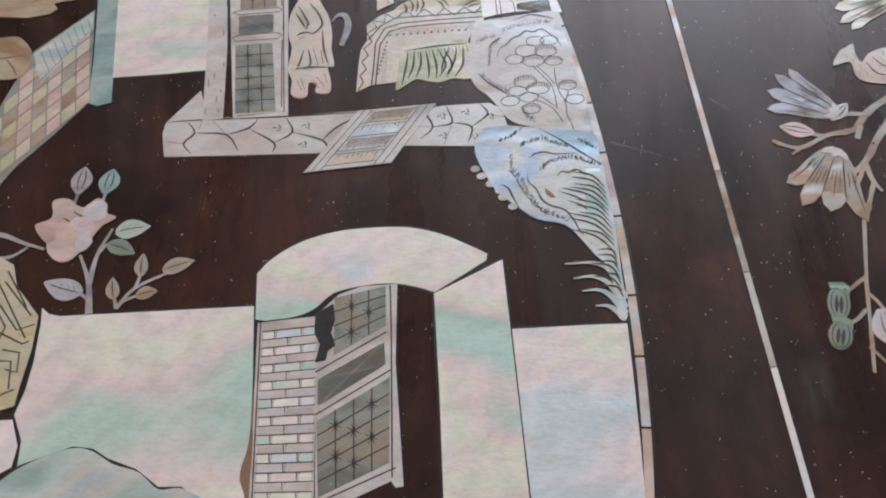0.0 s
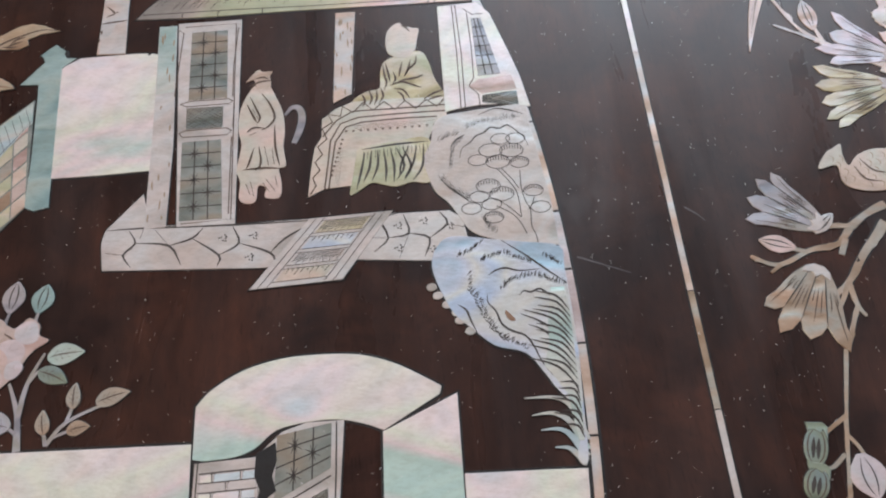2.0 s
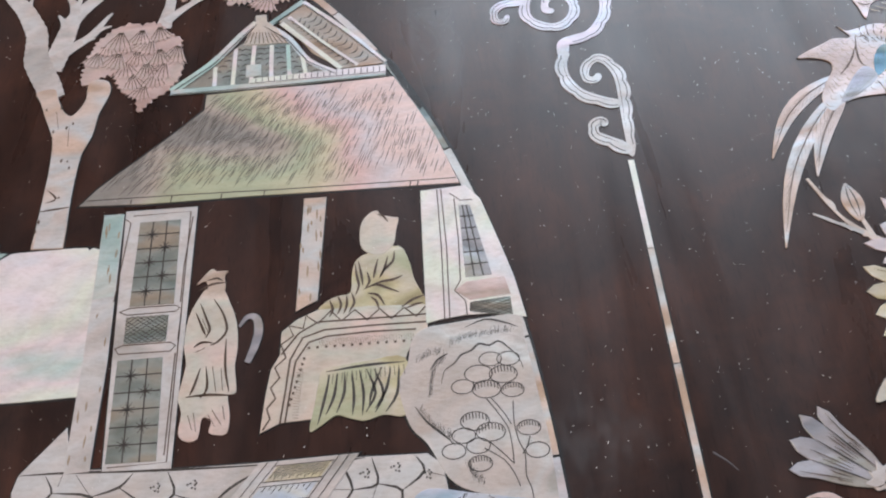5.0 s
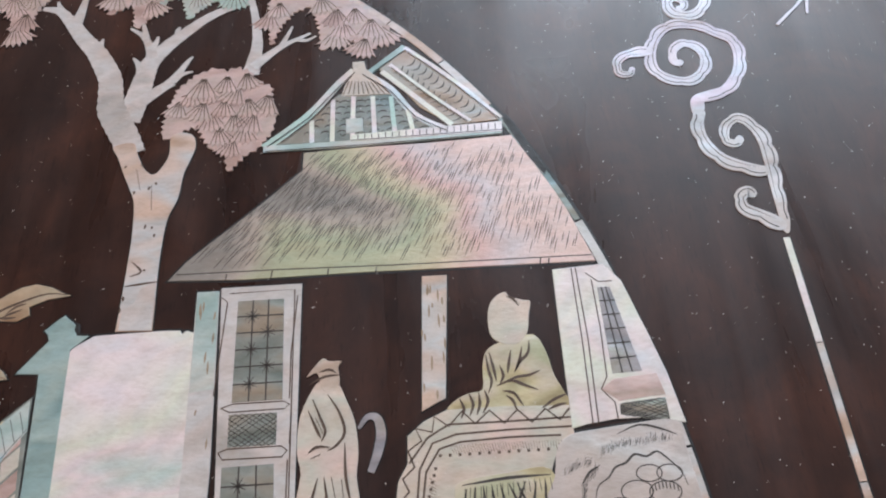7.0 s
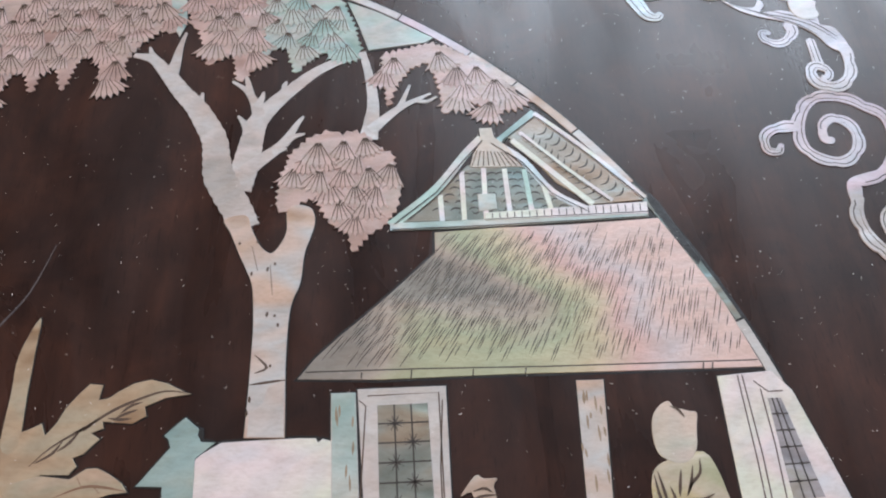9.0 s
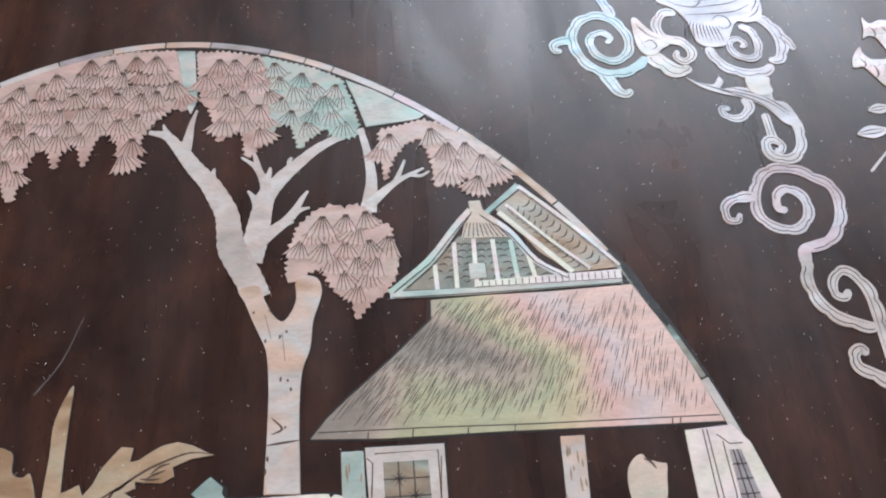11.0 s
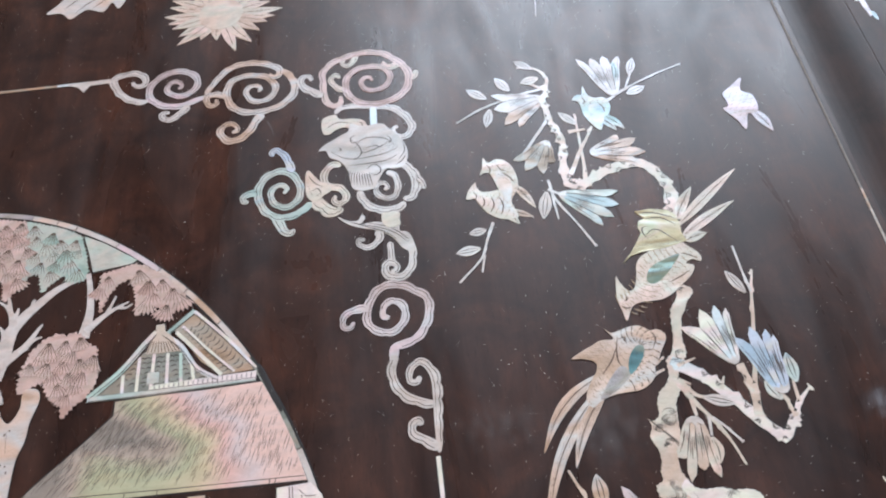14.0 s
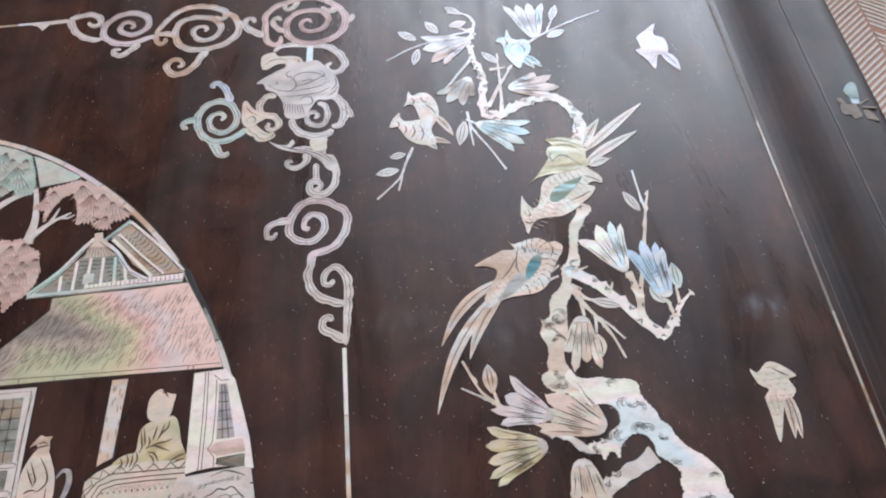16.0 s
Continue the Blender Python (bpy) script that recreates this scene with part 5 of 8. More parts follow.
for path in ([(-31.4, -136.2), (-33.6, -128.3), (-37.4, -125.7), (-44.5, -125.3)], [(-31.7, -138.5), (-34.3, -132.1), (-38.1, -129.4), (-43.1, -129.5)], [(-31.9, -140.1), (-34.6, -135.2), (-37.3, -133.2), (-41.5, -133.1)], [(-32.1, -141.1), (-34.2, -139.0), (-36.0, -137.6), (-38.9, -137.3)]):
    bar("grass_blade", path, 2.0, GREEN, rock_b, 0.25, 1)

# ---- tree beside the house ----
tree = thing("pine_tree_inlay", "grey and tan shell tree with hanging pink foliage", "inlay")
TRUNK = [(-155.6, -12.9), (-155.3, -4.1), (-155.1, 5.0), (-155.1, 13.2), (-155.8, 21.7), (-157.4, 26.2), (-159.4, 30.7), (-161.7, 36.4), (-163.4, 40.1), (-158.3, 41.0), (-156.7, 36.9), (-154.5, 32.4), (-152.0, 30.4), (-150.0, 32.6), (-148.6, 36.4), (-148.7, 41.8), (-146.3, 43.3), (-143.0, 42.1), (-142.0, 38.4), (-143.1, 33.8), (-144.3, 29.8), (-145.0, 22.6), (-146.9, 16.9), (-147.5, 10.0), (-147.6, 2.0), (-147.4, -5.8), (-147.2, -13.4)]
trunk = piece("trunk", smooth(TRUNK, False, 4), TAN, tree, "tan shell trunk", False, 1, 0.3)
piece("trunk_foot", [(-155.0, -12.8), (-154.8, -8.1), (-152.2, -5.7), (-151.0, -2.0), (-147.8, -0.8), (-147.3, -13.3)], GREY, trunk, "pale grey patch at the foot", False, 2)
engrave(trunk, flecks(TRUNK, 12, 8, 1.5) + [[(-152.0, 27.2), (-151.2, 19.5)], [(-156.4, 32.3), (-154.8, 25.9)], [(-154.3, 5.3), (-151.6, 2.3), (-154.2, 1.1)], [(-155.5, -1.5), (-151.5, -1.1), (-147.2, -0.7)]], 0.3, BROWN_INK, 1)
limb("limb", [(-158.3, 37.3), (-160.3, 41.9), (-163.0, 47.2), (-165.7, 52.7), (-166.7, 58.0), (-167.6, 63.6), (-170.2, 69.2), (-173.3, 74.6), (-176.8, 78.9), (-179.9, 83.4), (-182.8, 87.5), (-186.1, 91.3), (-191.1, 92.8)], [6.6, 7.0, 7.4, 7.4, 6.6, 6.2, 5.8, 5.2, 4.6, 4.2, 3.4, 2.6, 1.2], GREY, tree, 0, 0.04, 3, False, 3.0)
limb("limb", [(-161.1, 48.5), (-159.9, 53.4), (-158.9, 58.9), (-158.2, 63.8), (-157.1, 68.8), (-153.4, 74.1), (-148.6, 79.1), (-143.0, 84.2), (-136.8, 87.8), (-129.5, 89.8)], [7.0, 6.6, 6.2, 5.6, 5.2, 4.4, 3.6, 3.0, 2.4, 1.6], GREY, tree, 0, 0.03, 4, False, 3.0)
limb("limb", [(-129.2, 61.9), (-127.9, 72.4), (-128.8, 82.2), (-130.5, 90.8)], [4.6, 3.0, 2.2, 1.8], GREY, tree, 0, 0.03, 5, False, 3.0)
for path, w in (([(-156.9, 70.1), (-158.1, 74.8), (-160.5, 79.1), (-164.4, 82.4)], 3.4), ([(-159.5, 77.7), (-160.3, 81.6), (-161.3, 85.0)], 2.2), ([(-157.5, 73.6), (-156.5, 76.2), (-156.1, 78.4)], 2.4), ([(-159.2, 65.3), (-160.6, 68.6), (-162.2, 70.9)], 2.6), ([(-159.6, 53.4), (-155.2, 57.3), (-151.7, 60.2), (-149.1, 63.9), (-147.0, 67.8), (-145.6, 69.9)], 4.2), ([(-150.3, 61.5), (-148.2, 63.5), (-145.1, 64.4)], 2.6), ([(-153.0, 58.9), (-149.4, 60.1)], 2.2), ([(-150.1, 77.7), (-150.8, 80.0), (-150.3, 81.6)], 2.4), ([(-171.0, 71.8), (-172.0, 75.6), (-171.8, 79.0)], 3.0), ([(-180.7, 84.6), (-179.8, 89.7), (-179.2, 94.9), (-178.0, 100.2)], 3.8), ([(-184.0, 89.5), (-186.3, 92.9), (-187.2, 95.4)], 2.4), ([(-128.6, 64.5), (-121.3, 71.2), (-113.0, 75.7)], 3.2), ([(-121.3, 71.2), (-119.8, 74.8), (-118.3, 78.8)], 1.7), ([(-116.7, 73.6), (-114.0, 73.1), (-111.5, 74.5)], 1.4)):
    bar("twig", path, w, GREY, tree, 0.6)


def foliage(pts, material, seed, label=""):
    """A clump: a notched plate covered with small overlapping needle fans."""
    ob = piece("foliage", jagged(pts, 1.7, 1.25, seed), material, tree, label, False, 0, -1)
    r, cuts = random.Random(seed), []
    xs, ys = [p[0] for p in pts], [p[1] for p in pts]
    y, row = min(ys) + 2.0, 0
    while y < max(ys):
        x = min(xs) + (row % 2) * 3.1
        while x < max(xs):
            o = (x + r.uniform(-1, 1), y + r.uniform(-0.8, 0.8))
            if inside(o, pts) and inside((o[0], o[1] - 4.5), pts):
                a0, size = -math.pi / 2 + r.uniform(-0.4, 0.4), r.uniform(6.4, 8.8)
                rim = [o]
                for k in range(13):
                    a = a0 + (k / 12 - 0.5) * 1.3
                    rr = size * (1.0 if k % 2 == 0 else 0.82)
                    rim.append((o[0] + rr * math.cos(a), o[1] + rr * math.sin(a)))
                layer = 1 + row * 0.35
                fan = piece("needle_fan", rim, material, ob, "", False, layer, 0.2)
                z = TOPS[fan.name]
                for k in range(1, 12, 2):
                    a = a0 + (k / 12 - 0.5) * 1.3
                    cuts.append(([lerp(o, (o[0] + size * math.cos(a), o[1] + size * math.sin(a)), q) for q in (0.1, 0.5, 0.86)], z))
            x += 6.2
        y += 4.4
        row += 1
    bm = bmesh.new()
    for line, z in cuts:
        band(bm, ribbon(line, 0.34, 0.16, 2), z + 0.015)
    tagged(part("engraving", bm, BROWN_INK, ob), kind="stuff")
    return ob


foliage([(-244.8, 105.3), (-236.2, 111.3), (-227.3, 116.7), (-214.7, 121.1), (-199.8, 123.7), (-185.9, 123.7), (-183.4, 112.7), (-181.1, 100.4), (-185.5, 101.5), (-189.8, 97.2), (-193.0, 92.0), (-195.0, 83.0), (-198.1, 80.4), (-199.8, 90.4), (-203.0, 95.5), (-206.2, 90.4), (-208.5, 81.6), (-211.0, 91.1), (-214.2, 94.1), (-215.1, 89.3), (-216.2, 81.5), (-219.4, 90.3), (-222.4, 87.7), (-224.9, 82.0), (-226.1, 71.2), (-228.1, 72.4), (-231.4, 84.0), (-239.2, 77.2)], PINK, 21, "hanging pink foliage")
piece("foliage_link", [(-185.5, 123.7), (-180.1, 123.4), (-178.1, 103.7), (-179.7, 98.7), (-181.2, 101.7)], GREEN, tree, "", False, 1, 0.3)
foliage([(-179.3, 122.4), (-170.8, 122.4), (-160.0, 120.0), (-156.3, 106.8), (-157.9, 90.0), (-161.2, 83.7), (-163.1, 82.6), (-164.5, 93.2), (-167.6, 91.4), (-171.0, 88.3), (-174.3, 100.9), (-176.7, 103.2)], PINK, 22)
foliage([(-159.7, 120.0), (-156.9, 119.1), (-143.2, 114.0), (-135.9, 109.6), (-132.9, 100.3), (-131.1, 91.3), (-136.8, 88.7), (-141.3, 91.9), (-146.5, 86.9), (-148.1, 84.5), (-150.6, 94.5), (-154.7, 92.7), (-156.9, 90.7), (-156.0, 106.8)], MINT, 23, "blue-green foliage")
piece("leaf_plate", [(-134.4, 109.3), (-126.3, 105.1), (-111.4, 94.8), (-113.5, 93.2), (-128.8, 91.2), (-131.2, 99.7)], MINT, tree, "plain pale green plate", False, 1, 0.5)
foliage([(-125.0, 89.3), (-112.7, 92.7), (-107.8, 91.2), (-99.2, 85.1), (-91.0, 75.6), (-93.4, 70.7), (-98.7, 65.6), (-100.4, 72.2), (-105.2, 72.5), (-110.0, 69.0), (-110.4, 78.7), (-113.1, 87.0), (-118.2, 84.4), (-122.2, 78.6), (-124.1, 72.1)], PINK, 24)
foliage([(-150.3, 51.8), (-148.0, 58.4), (-143.4, 63.2), (-138.7, 64.7), (-135.6, 63.4), (-133.3, 64.4), (-129.5, 63.0), (-127.3, 58.9), (-123.5, 56.9), (-123.0, 51.5), (-121.8, 46.2), (-122.8, 41.5), (-125.9, 36.7), (-129.7, 34.3), (-133.2, 29.8), (-134.0, 36.3), (-137.6, 37.2), (-139.8, 40.9), (-141.9, 45.8), (-145.6, 44.3), (-149.3, 41.5), (-151.1, 43.0)], PINK, 25)

# ---- plants at the left ----
leafy = thing("broad_leaf_inlay", "large cream shell leaf with a long tip", "inlay")
lf = piece("leaf_plate", [(-167.2, -2.8), (-169.1, -2.0), (-172.3, -0.2), (-175.9, 0.9), (-179.5, 0.2), (-182.4, -1.4), (-184.5, -2.8), (-186.5, -3.1), (-186.0, 0.2), (-188.8, 0.6), (-191.2, -2.1), (-193.1, -4.6), (-194.4, -7.6), (-196.4, -10.2), (-197.5, -7.6), (-200.1, -8.8), (-207.8, -11.0), (-205.6, -20.5), (-198.7, -20.0), (-195.8, -18.3), (-190.3, -18.6), (-188.9, -17.0), (-190.0, -15.2), (-187.9, -14.5), (-185.0, -11.5), (-187.0, -10.2), (-184.6, -9.3), (-185.0, -7.8), (-181.8, -8.2), (-178.8, -8.6), (-176.1, -7.2), (-176.6, -5.1), (-172.5, -3.4)], LEAF, leafy, "", False, 0, 0.3)
engrave(lf, [[(-167.5, -2.6), (-172.7, -1.9), (-177.8, -3.3), (-183.0, -5.5), (-188.3, -8.9), (-194.6, -12.7), (-198.5, -16.5)], [(-177.2, -4.1), (-179.5, -4.7), (-181.6, -6.4)], [(-178.0, -5.6), (-180.4, -6.4), (-182.4, -7.3)], [(-179.1, -7.5), (-181.4, -7.6), (-183.9, -7.2)], [(-185.8, -7.1), (-188.3, -9.2), (-190.5, -9.8)], [(-188.8, -8.7), (-191.0, -11.9), (-193.3, -13.7)], [(-192.5, -11.6), (-194.3, -14.1), (-197.5, -15.9)]], 0.32, BROWN_INK)
blade = thing("blade_leaf_inlay", "narrow upright tan shell leaf", "inlay")
piece("blade", [(-205.1, -12.2), (-205.1, -0.7), (-205.1, 8.1), (-202.0, 16.7), (-201.8, 8.6), (-201.7, -0.9), (-201.6, -12.5)], LEAF, blade, "", True, 0)
bloom = thing("pink_bloom_inlay", "pink shell blossom behind the fence", "inlay")
piece("blossom", [(-221.9, 1.9), (-214.1, 1.3), (-213.0, -3.8), (-210.5, -5.0), (-208.9, -4.3), (-207.0, -9.6), (-206.5, -14.6), (-218.9, -13.7)], LEAF, bloom, "", True, 1, 0.3)
low = thing("low_leaf_inlay", "cream shell leaves over the brick fence", "inlay")
blade = piece("leaf_plate", [(-189.9, -19.5), (-186.8, -17.5), (-184.7, -17.5), (-182.0, -18.9), (-179.4, -20.8), (-178.1, -22.7), (-181.3, -22.9), (-184.3, -23.7), (-182.9, -25.8), (-185.0, -27.7), (-191.5, -28.5), (-203.0, -26.8), (-204.5, -20.3), (-195.8, -18.5)], LEAF, low, "", False, 2, 0.3)
engrave(blade, [[(-178.4, -22.5), (-182.7, -21.5), (-187.0, -21.2), (-192.6, -23.0)], [(-187.3, -21.1), (-188.3, -19.4)], [(-184.7, -21.4), (-183.6, -22.6)]], 0.3, CHIP, 2)
blade = piece("leaf_plate", [(-205.3, -35.8), (-198.7, -35.7), (-193.7, -35.7), (-190.7, -38.2), (-188.5, -42.3), (-188.5, -47.3), (-190.6, -51.0), (-195.6, -51.5), (-203.1, -49.1)], LEAF, low, "", True, 3, 0.3)
engrave(blade, [[(-202.3, -44.2), (-195.9, -43.6), (-189.8, -43.0)], [(-195.9, -43.6), (-193.0, -47.7), (-191.6, -50.7)], [(-196.8, -41.9), (-194.9, -39.1)]], 0.3, CHIP, 3)
rose = thing("rose_inlay", "pale pink shell rose with buds and grey-green leaves", "inlay")
fl = piece("blossom", [(-179.8, -100.9), (-175.7, -99.0), (-175.9, -93.8), (-170.9, -95.0), (-167.4, -96.7), (-164.4, -94.2), (-161.6, -96.2), (-161.3, -99.0), (-158.8, -100.6), (-162.4, -103.0), (-164.3, -105.8), (-166.1, -108.9), (-170.0, -112.4), (-173.6, -111.5), (-176.0, -108.0), (-175.9, -104.0)], PINK, rose, "", True, 2, 0.25)
engrave(fl, [[(-174.6, -98.1), (-169.8, -101.9), (-170.7, -106.8)], [(-171.9, -96.6), (-167.0, -100.5), (-166.5, -105.6)], [(-167.2, -98.8), (-163.5, -98.8)], [(-175.5, -103.0), (-172.3, -105.0), (-171.6, -109.2)], [(-169.8, -101.9), (-165.3, -103.2)]], 0.25, BROWN_INK, 2)
for pts in ([(-175.7, -93.9), (-172.5, -93.5), (-169.9, -95.5), (-170.4, -99.2), (-173.3, -99.3), (-175.6, -97.0)], [(-179.7, -101.4), (-176.7, -100.3), (-173.6, -101.6), (-173.8, -105.0), (-176.2, -106.4)], [(-167.4, -96.8), (-164.6, -95.0), (-162.2, -95.9), (-161.5, -100.1), (-164.3, -101.2), (-167.1, -99.6)], [(-175.7, -108.1), (-173.6, -106.3), (-170.0, -107.3), (-168.8, -110.7), (-171.2, -112.2), (-174.2, -110.8)], [(-170.8, -100.6), (-167.7, -99.5), (-164.5, -101.8), (-165.0, -105.5), (-168.4, -106.1), (-171.0, -103.6)], [(-173.5, -102.3), (-170.7, -101.6), (-168.3, -104.5), (-169.1, -107.7), (-172.3, -107.7), (-174.1, -104.9)], [(-168.4, -106.1), (-165.7, -105.1), (-164.3, -107.2), (-166.0, -109.7), (-168.4, -109.4)]):
    petal = piece("petal", pts, ROCK if pts[0][0] > -172 else PINK, fl, "", True, 3)
    c = [sum(p[k] for p in pts) / len(pts) for k in (0, 1)]
    engrave(petal, [[lerp(c, pts[0], 0.2), lerp(c, pts[1], 0.55)], [lerp(c, pts[1], 0.1), lerp(c, pts[2], 0.6)]], 0.12, TAN_INK, 3, False)
for path, w in (([(-163.2, -127.5), (-164.2, -118.7), (-167.1, -110.8)], 1.8), ([(-164.0, -119.5), (-162.7, -111.2), (-159.4, -103.8)], 1.4), ([(-156.6, -126.7), (-152.2, -121.5), (-142.6, -117.4)], 1.1), ([(-152.4, -121.8), (-151.3, -118.1), (-151.1, -114.0)], 0.9), ([(-156.6, -126.7), (-157.8, -121.7)], 1.0), ([(-155.4, -125.0), (-152.0, -123.8), (-149.0, -123.3)], 0.8), ([(-194.6, -101.2), (-187.0, -103.3), (-182.4, -105.7), (-176.5, -108.2)], 1.6), ([(-190.3, -109.8), (-184.7, -109.6), (-180.7, -107.2)], 1.2), ([(-170.5, -95.9), (-169.4, -91.6)], 0.9), ([(-163.1, -96.1), (-162.2, -92.3)], 0.9), ([(-162.7, -111.2), (-160.4, -108.2)], 0.9), ([(-163.9, -123.4), (-167.7, -120.3)], 0.9)):
    bar("stem", path, w, DUSK, rose, 0.6)
for b, t, w, m in (((-158.6, -105.0), (-149.7, -104.2), 5.2, MINT), ((-160.4, -108.2), (-153.2, -111.8), 4.2, POD), ((-165.5, -121.7), (-175.3, -117.7), 5.6, DUSK), ((-145.7, -117.4), (-137.8, -115.3), 4.2, UMBER), ((-151.0, -118.4), (-150.9, -112.0), 3.2, UMBER), ((-157.3, -124.1), (-158.1, -118.1), 3.2, UMBER), ((-152.0, -123.7), (-146.6, -122.9), 3.4, UMBER)):
    leaf("leaf", b, t, w, m, rose, 0.3, 1)
for b, t, m in (((-169.7, -92.3), (-168.5, -83.9), DUSK), ((-162.5, -93.0), (-160.8, -85.4), TEAL)):
    bud(b, t, 5.4, m, rose)

# ---- corner scrollwork ----
corner = thing("corner_scroll_inlay", "openwork shell cloud scrolls turning the frame's corner", "inlay")
scroll("scroll", [(0.6, 0.6), (1.0, 5.9), (1.5, 14.1), (2.1, 21.7), (2.0, 28.8), (-0.3, 33.9), (-3.5, 35.6), (-6.5, 33.0), (-7.4, 29.0), (-5.1, 27.8), (-3.2, 29.8)], [0.9, 1.8, 2.2, 2.6, 2.6, 2.2, 2.0, 1.8, 1.8, 1.6, 1.4], GREY, corner)
scroll("scroll", [(0.8, 2.1), (-1.9, 4.3), (-5.1, 6.4), (-7.8, 8.6), (-7.9, 11.6), (-5.6, 13.0), (-4.4, 11.3)], [2.2, 2.8, 2.6, 2.2, 2.2, 2.0, 1.6], GREY, corner, 1)
scroll("scroll", [(1.1, 18.8), (-1.9, 19.1), (-7.0, 21.3), (-10.5, 24.0), (-13.1, 29.2), (-13.3, 34.7), (-11.4, 39.3)], [1.8, 2.4, 2.6, 2.6, 2.4, 2.4, 2.2], GREY, corner, 1)
scroll("scroll", [(-12.5, 37.2), (-11.7, 42.0), (-8.1, 43.6), (-3.5, 45.1), (0.7, 50.2), (2.7, 56.5), (2.2, 62.3), (-1.8, 65.7), (-5.1, 68.1), (-9.3, 69.4), (-14.4, 69.0), (-18.5, 65.1), (-21.0, 58.7), (-20.5, 53.0), (-16.6, 49.8), (-12.3, 49.0), (-8.1, 51.8), (-6.4, 56.9), (-8.0, 60.8), (-11.3, 62.4), (-14.6, 59.8), (-14.8, 56.1), (-12.5, 55.5)], [2.2, 2.6, 2.4, 2.4, 2.4, 2.4, 2.4, 2.4, 2.4, 2.4, 2.4, 2.4, 2.4, 2.2, 2.2, 2.2, 2.2, 2.2, 2.2, 2.0, 1.8, 1.6, 1.4], ROCK, corner)
scroll("scroll", [(-19.9, 60.2), (-23.8, 60.2), (-27.2, 59.7), (-30.1, 57.1), (-30.1, 53.5), (-27.5, 52.8), (-26.2, 55.1)], [2.0, 2.6, 2.0, 1.8, 1.6, 1.4, 1.2], ROCK, corner, 1)
wing = piece("scroll_leaf", [(-30.5, 104.7), (-27.1, 102.5), (-22.5, 101.5), (-20.3, 104.4), (-19.2, 102.2), (-20.8, 99.6), (-15.2, 100.0), (-9.3, 98.3), (-5.7, 97.2), (-5.5, 94.4), (-2.3, 93.1), (-0.6, 89.3), (-0.1, 85.4), (-2.0, 84.1), (-5.2, 86.1), (-7.6, 90.3), (-11.0, 93.5), (-15.9, 96.1), (-20.9, 97.7), (-26.3, 100.4)], GREY, corner, "", True, 1)
engrave(wing, [[(-28.5, 102.9), (-20.8, 99.3), (-13.5, 96.9), (-7.4, 93.5), (-2.7, 88.5)], [(-25.3, 101.1), (-18.5, 97.9), (-11.9, 94.7), (-6.7, 90.1)], [(-19.3, 100.3), (-12.6, 97.9), (-6.3, 95.6)], [(-9.4, 96.6), (-5.5, 93.3), (-2.2, 89.5)]], 0.22, INK, 1)
scroll("scroll", [(-14.5, 95.7), (-13.9, 92.2), (-15.9, 89.2), (-19.1, 88.1), (-22.0, 89.5), (-22.1, 92.0), (-19.8, 91.7)], [2.6, 2.2, 1.9, 1.8, 1.6, 1.4, 1.2], GREY, corner)
scroll("scroll", [(-9.9, 89.5), (-9.9, 84.1), (-9.9, 78.8)], [1.8, 1.8, 2.2], GREY, corner)
scroll("scroll", [(-1.9, 87.3), (-1.3, 82.4), (-2.2, 77.2), (-4.5, 73.8), (-8.1, 72.5), (-11.6, 74.0), (-12.8, 77.6), (-10.7, 79.7), (-7.9, 78.0), (-8.8, 75.5), (-10.5, 76.0)], [2.6, 2.2, 2.2, 2.4, 2.4, 2.4, 2.2, 2.0, 1.8, 1.4, 1.1], GREY, corner, 1)
piece("scroll_knob", [(-11.9, 103.7), (-7.9, 103.8), (-4.7, 103.0), (-5.2, 100.5), (-5.0, 97.7), (-7.1, 96.3), (-10.6, 96.8), (-12.4, 99.8)], CREAM, corner, "", True, 3)
beast = piece("scroll_heart", [(-37.2, 140.5), (-34.1, 143.8), (-31.0, 145.6), (-27.3, 148.0), (-23.9, 149.8), (-22.6, 154.2), (-17.2, 151.9), (-9.2, 152.4), (-5.2, 148.0), (-1.3, 143.1), (1.2, 135.4), (-0.6, 127.8), (-5.3, 126.3), (-8.9, 126.7), (-12.5, 120.9), (-14.6, 117.1), (-19.6, 116.4), (-23.7, 118.9), (-24.9, 127.4), (-28.1, 133.5), (-32.3, 136.2), (-34.0, 140.1)], GREY, corner, "pale curled body of the scroll", True, 2)
engrave(beast, [[(-21.4, 140.1), (-18.2, 144.2), (-13.2, 145.0), (-7.9, 143.3), (-4.2, 139.5)], [(-20.6, 136.2), (-15.0, 137.3), (-9.6, 139.7), (-6.0, 141.7)], [(-22.7, 133.4), (-15.1, 134.2), (-9.0, 135.1), (-3.4, 137.5)], [(-24.8, 130.6), (-16.6, 130.6), (-8.3, 131.3), (-2.7, 134.2)], [(-31.8, 139.1), (-27.0, 135.3), (-21.7, 133.9), (-18.7, 136.6), (-19.9, 141.2), (-22.7, 144.8)], [(-28.3, 141.1), (-27.3, 139.7), (-28.3, 139.2)], [(-21.1, 147.2), (-23.1, 145.5), (-22.3, 142.8), (-19.8, 143.7)], [(-7.3, 145.1), (-5.5, 142.9), (-6.1, 141.1), (-8.0, 142.0)], [(-16.5, 139.4), (-12.6, 140.1), (-9.7, 138.4)], [(-16.8, 127.6), (-14.7, 129.7), (-11.9, 128.7), (-11.1, 125.5), (-13.6, 124.0), (-15.9, 125.6)], [(-2.9, 131.1), (-0.1, 135.7), (-0.7, 140.9)], [(-4.6, 128.3), (-1.6, 130.3), (0.7, 134.3)]], 0.24, INK, 2)
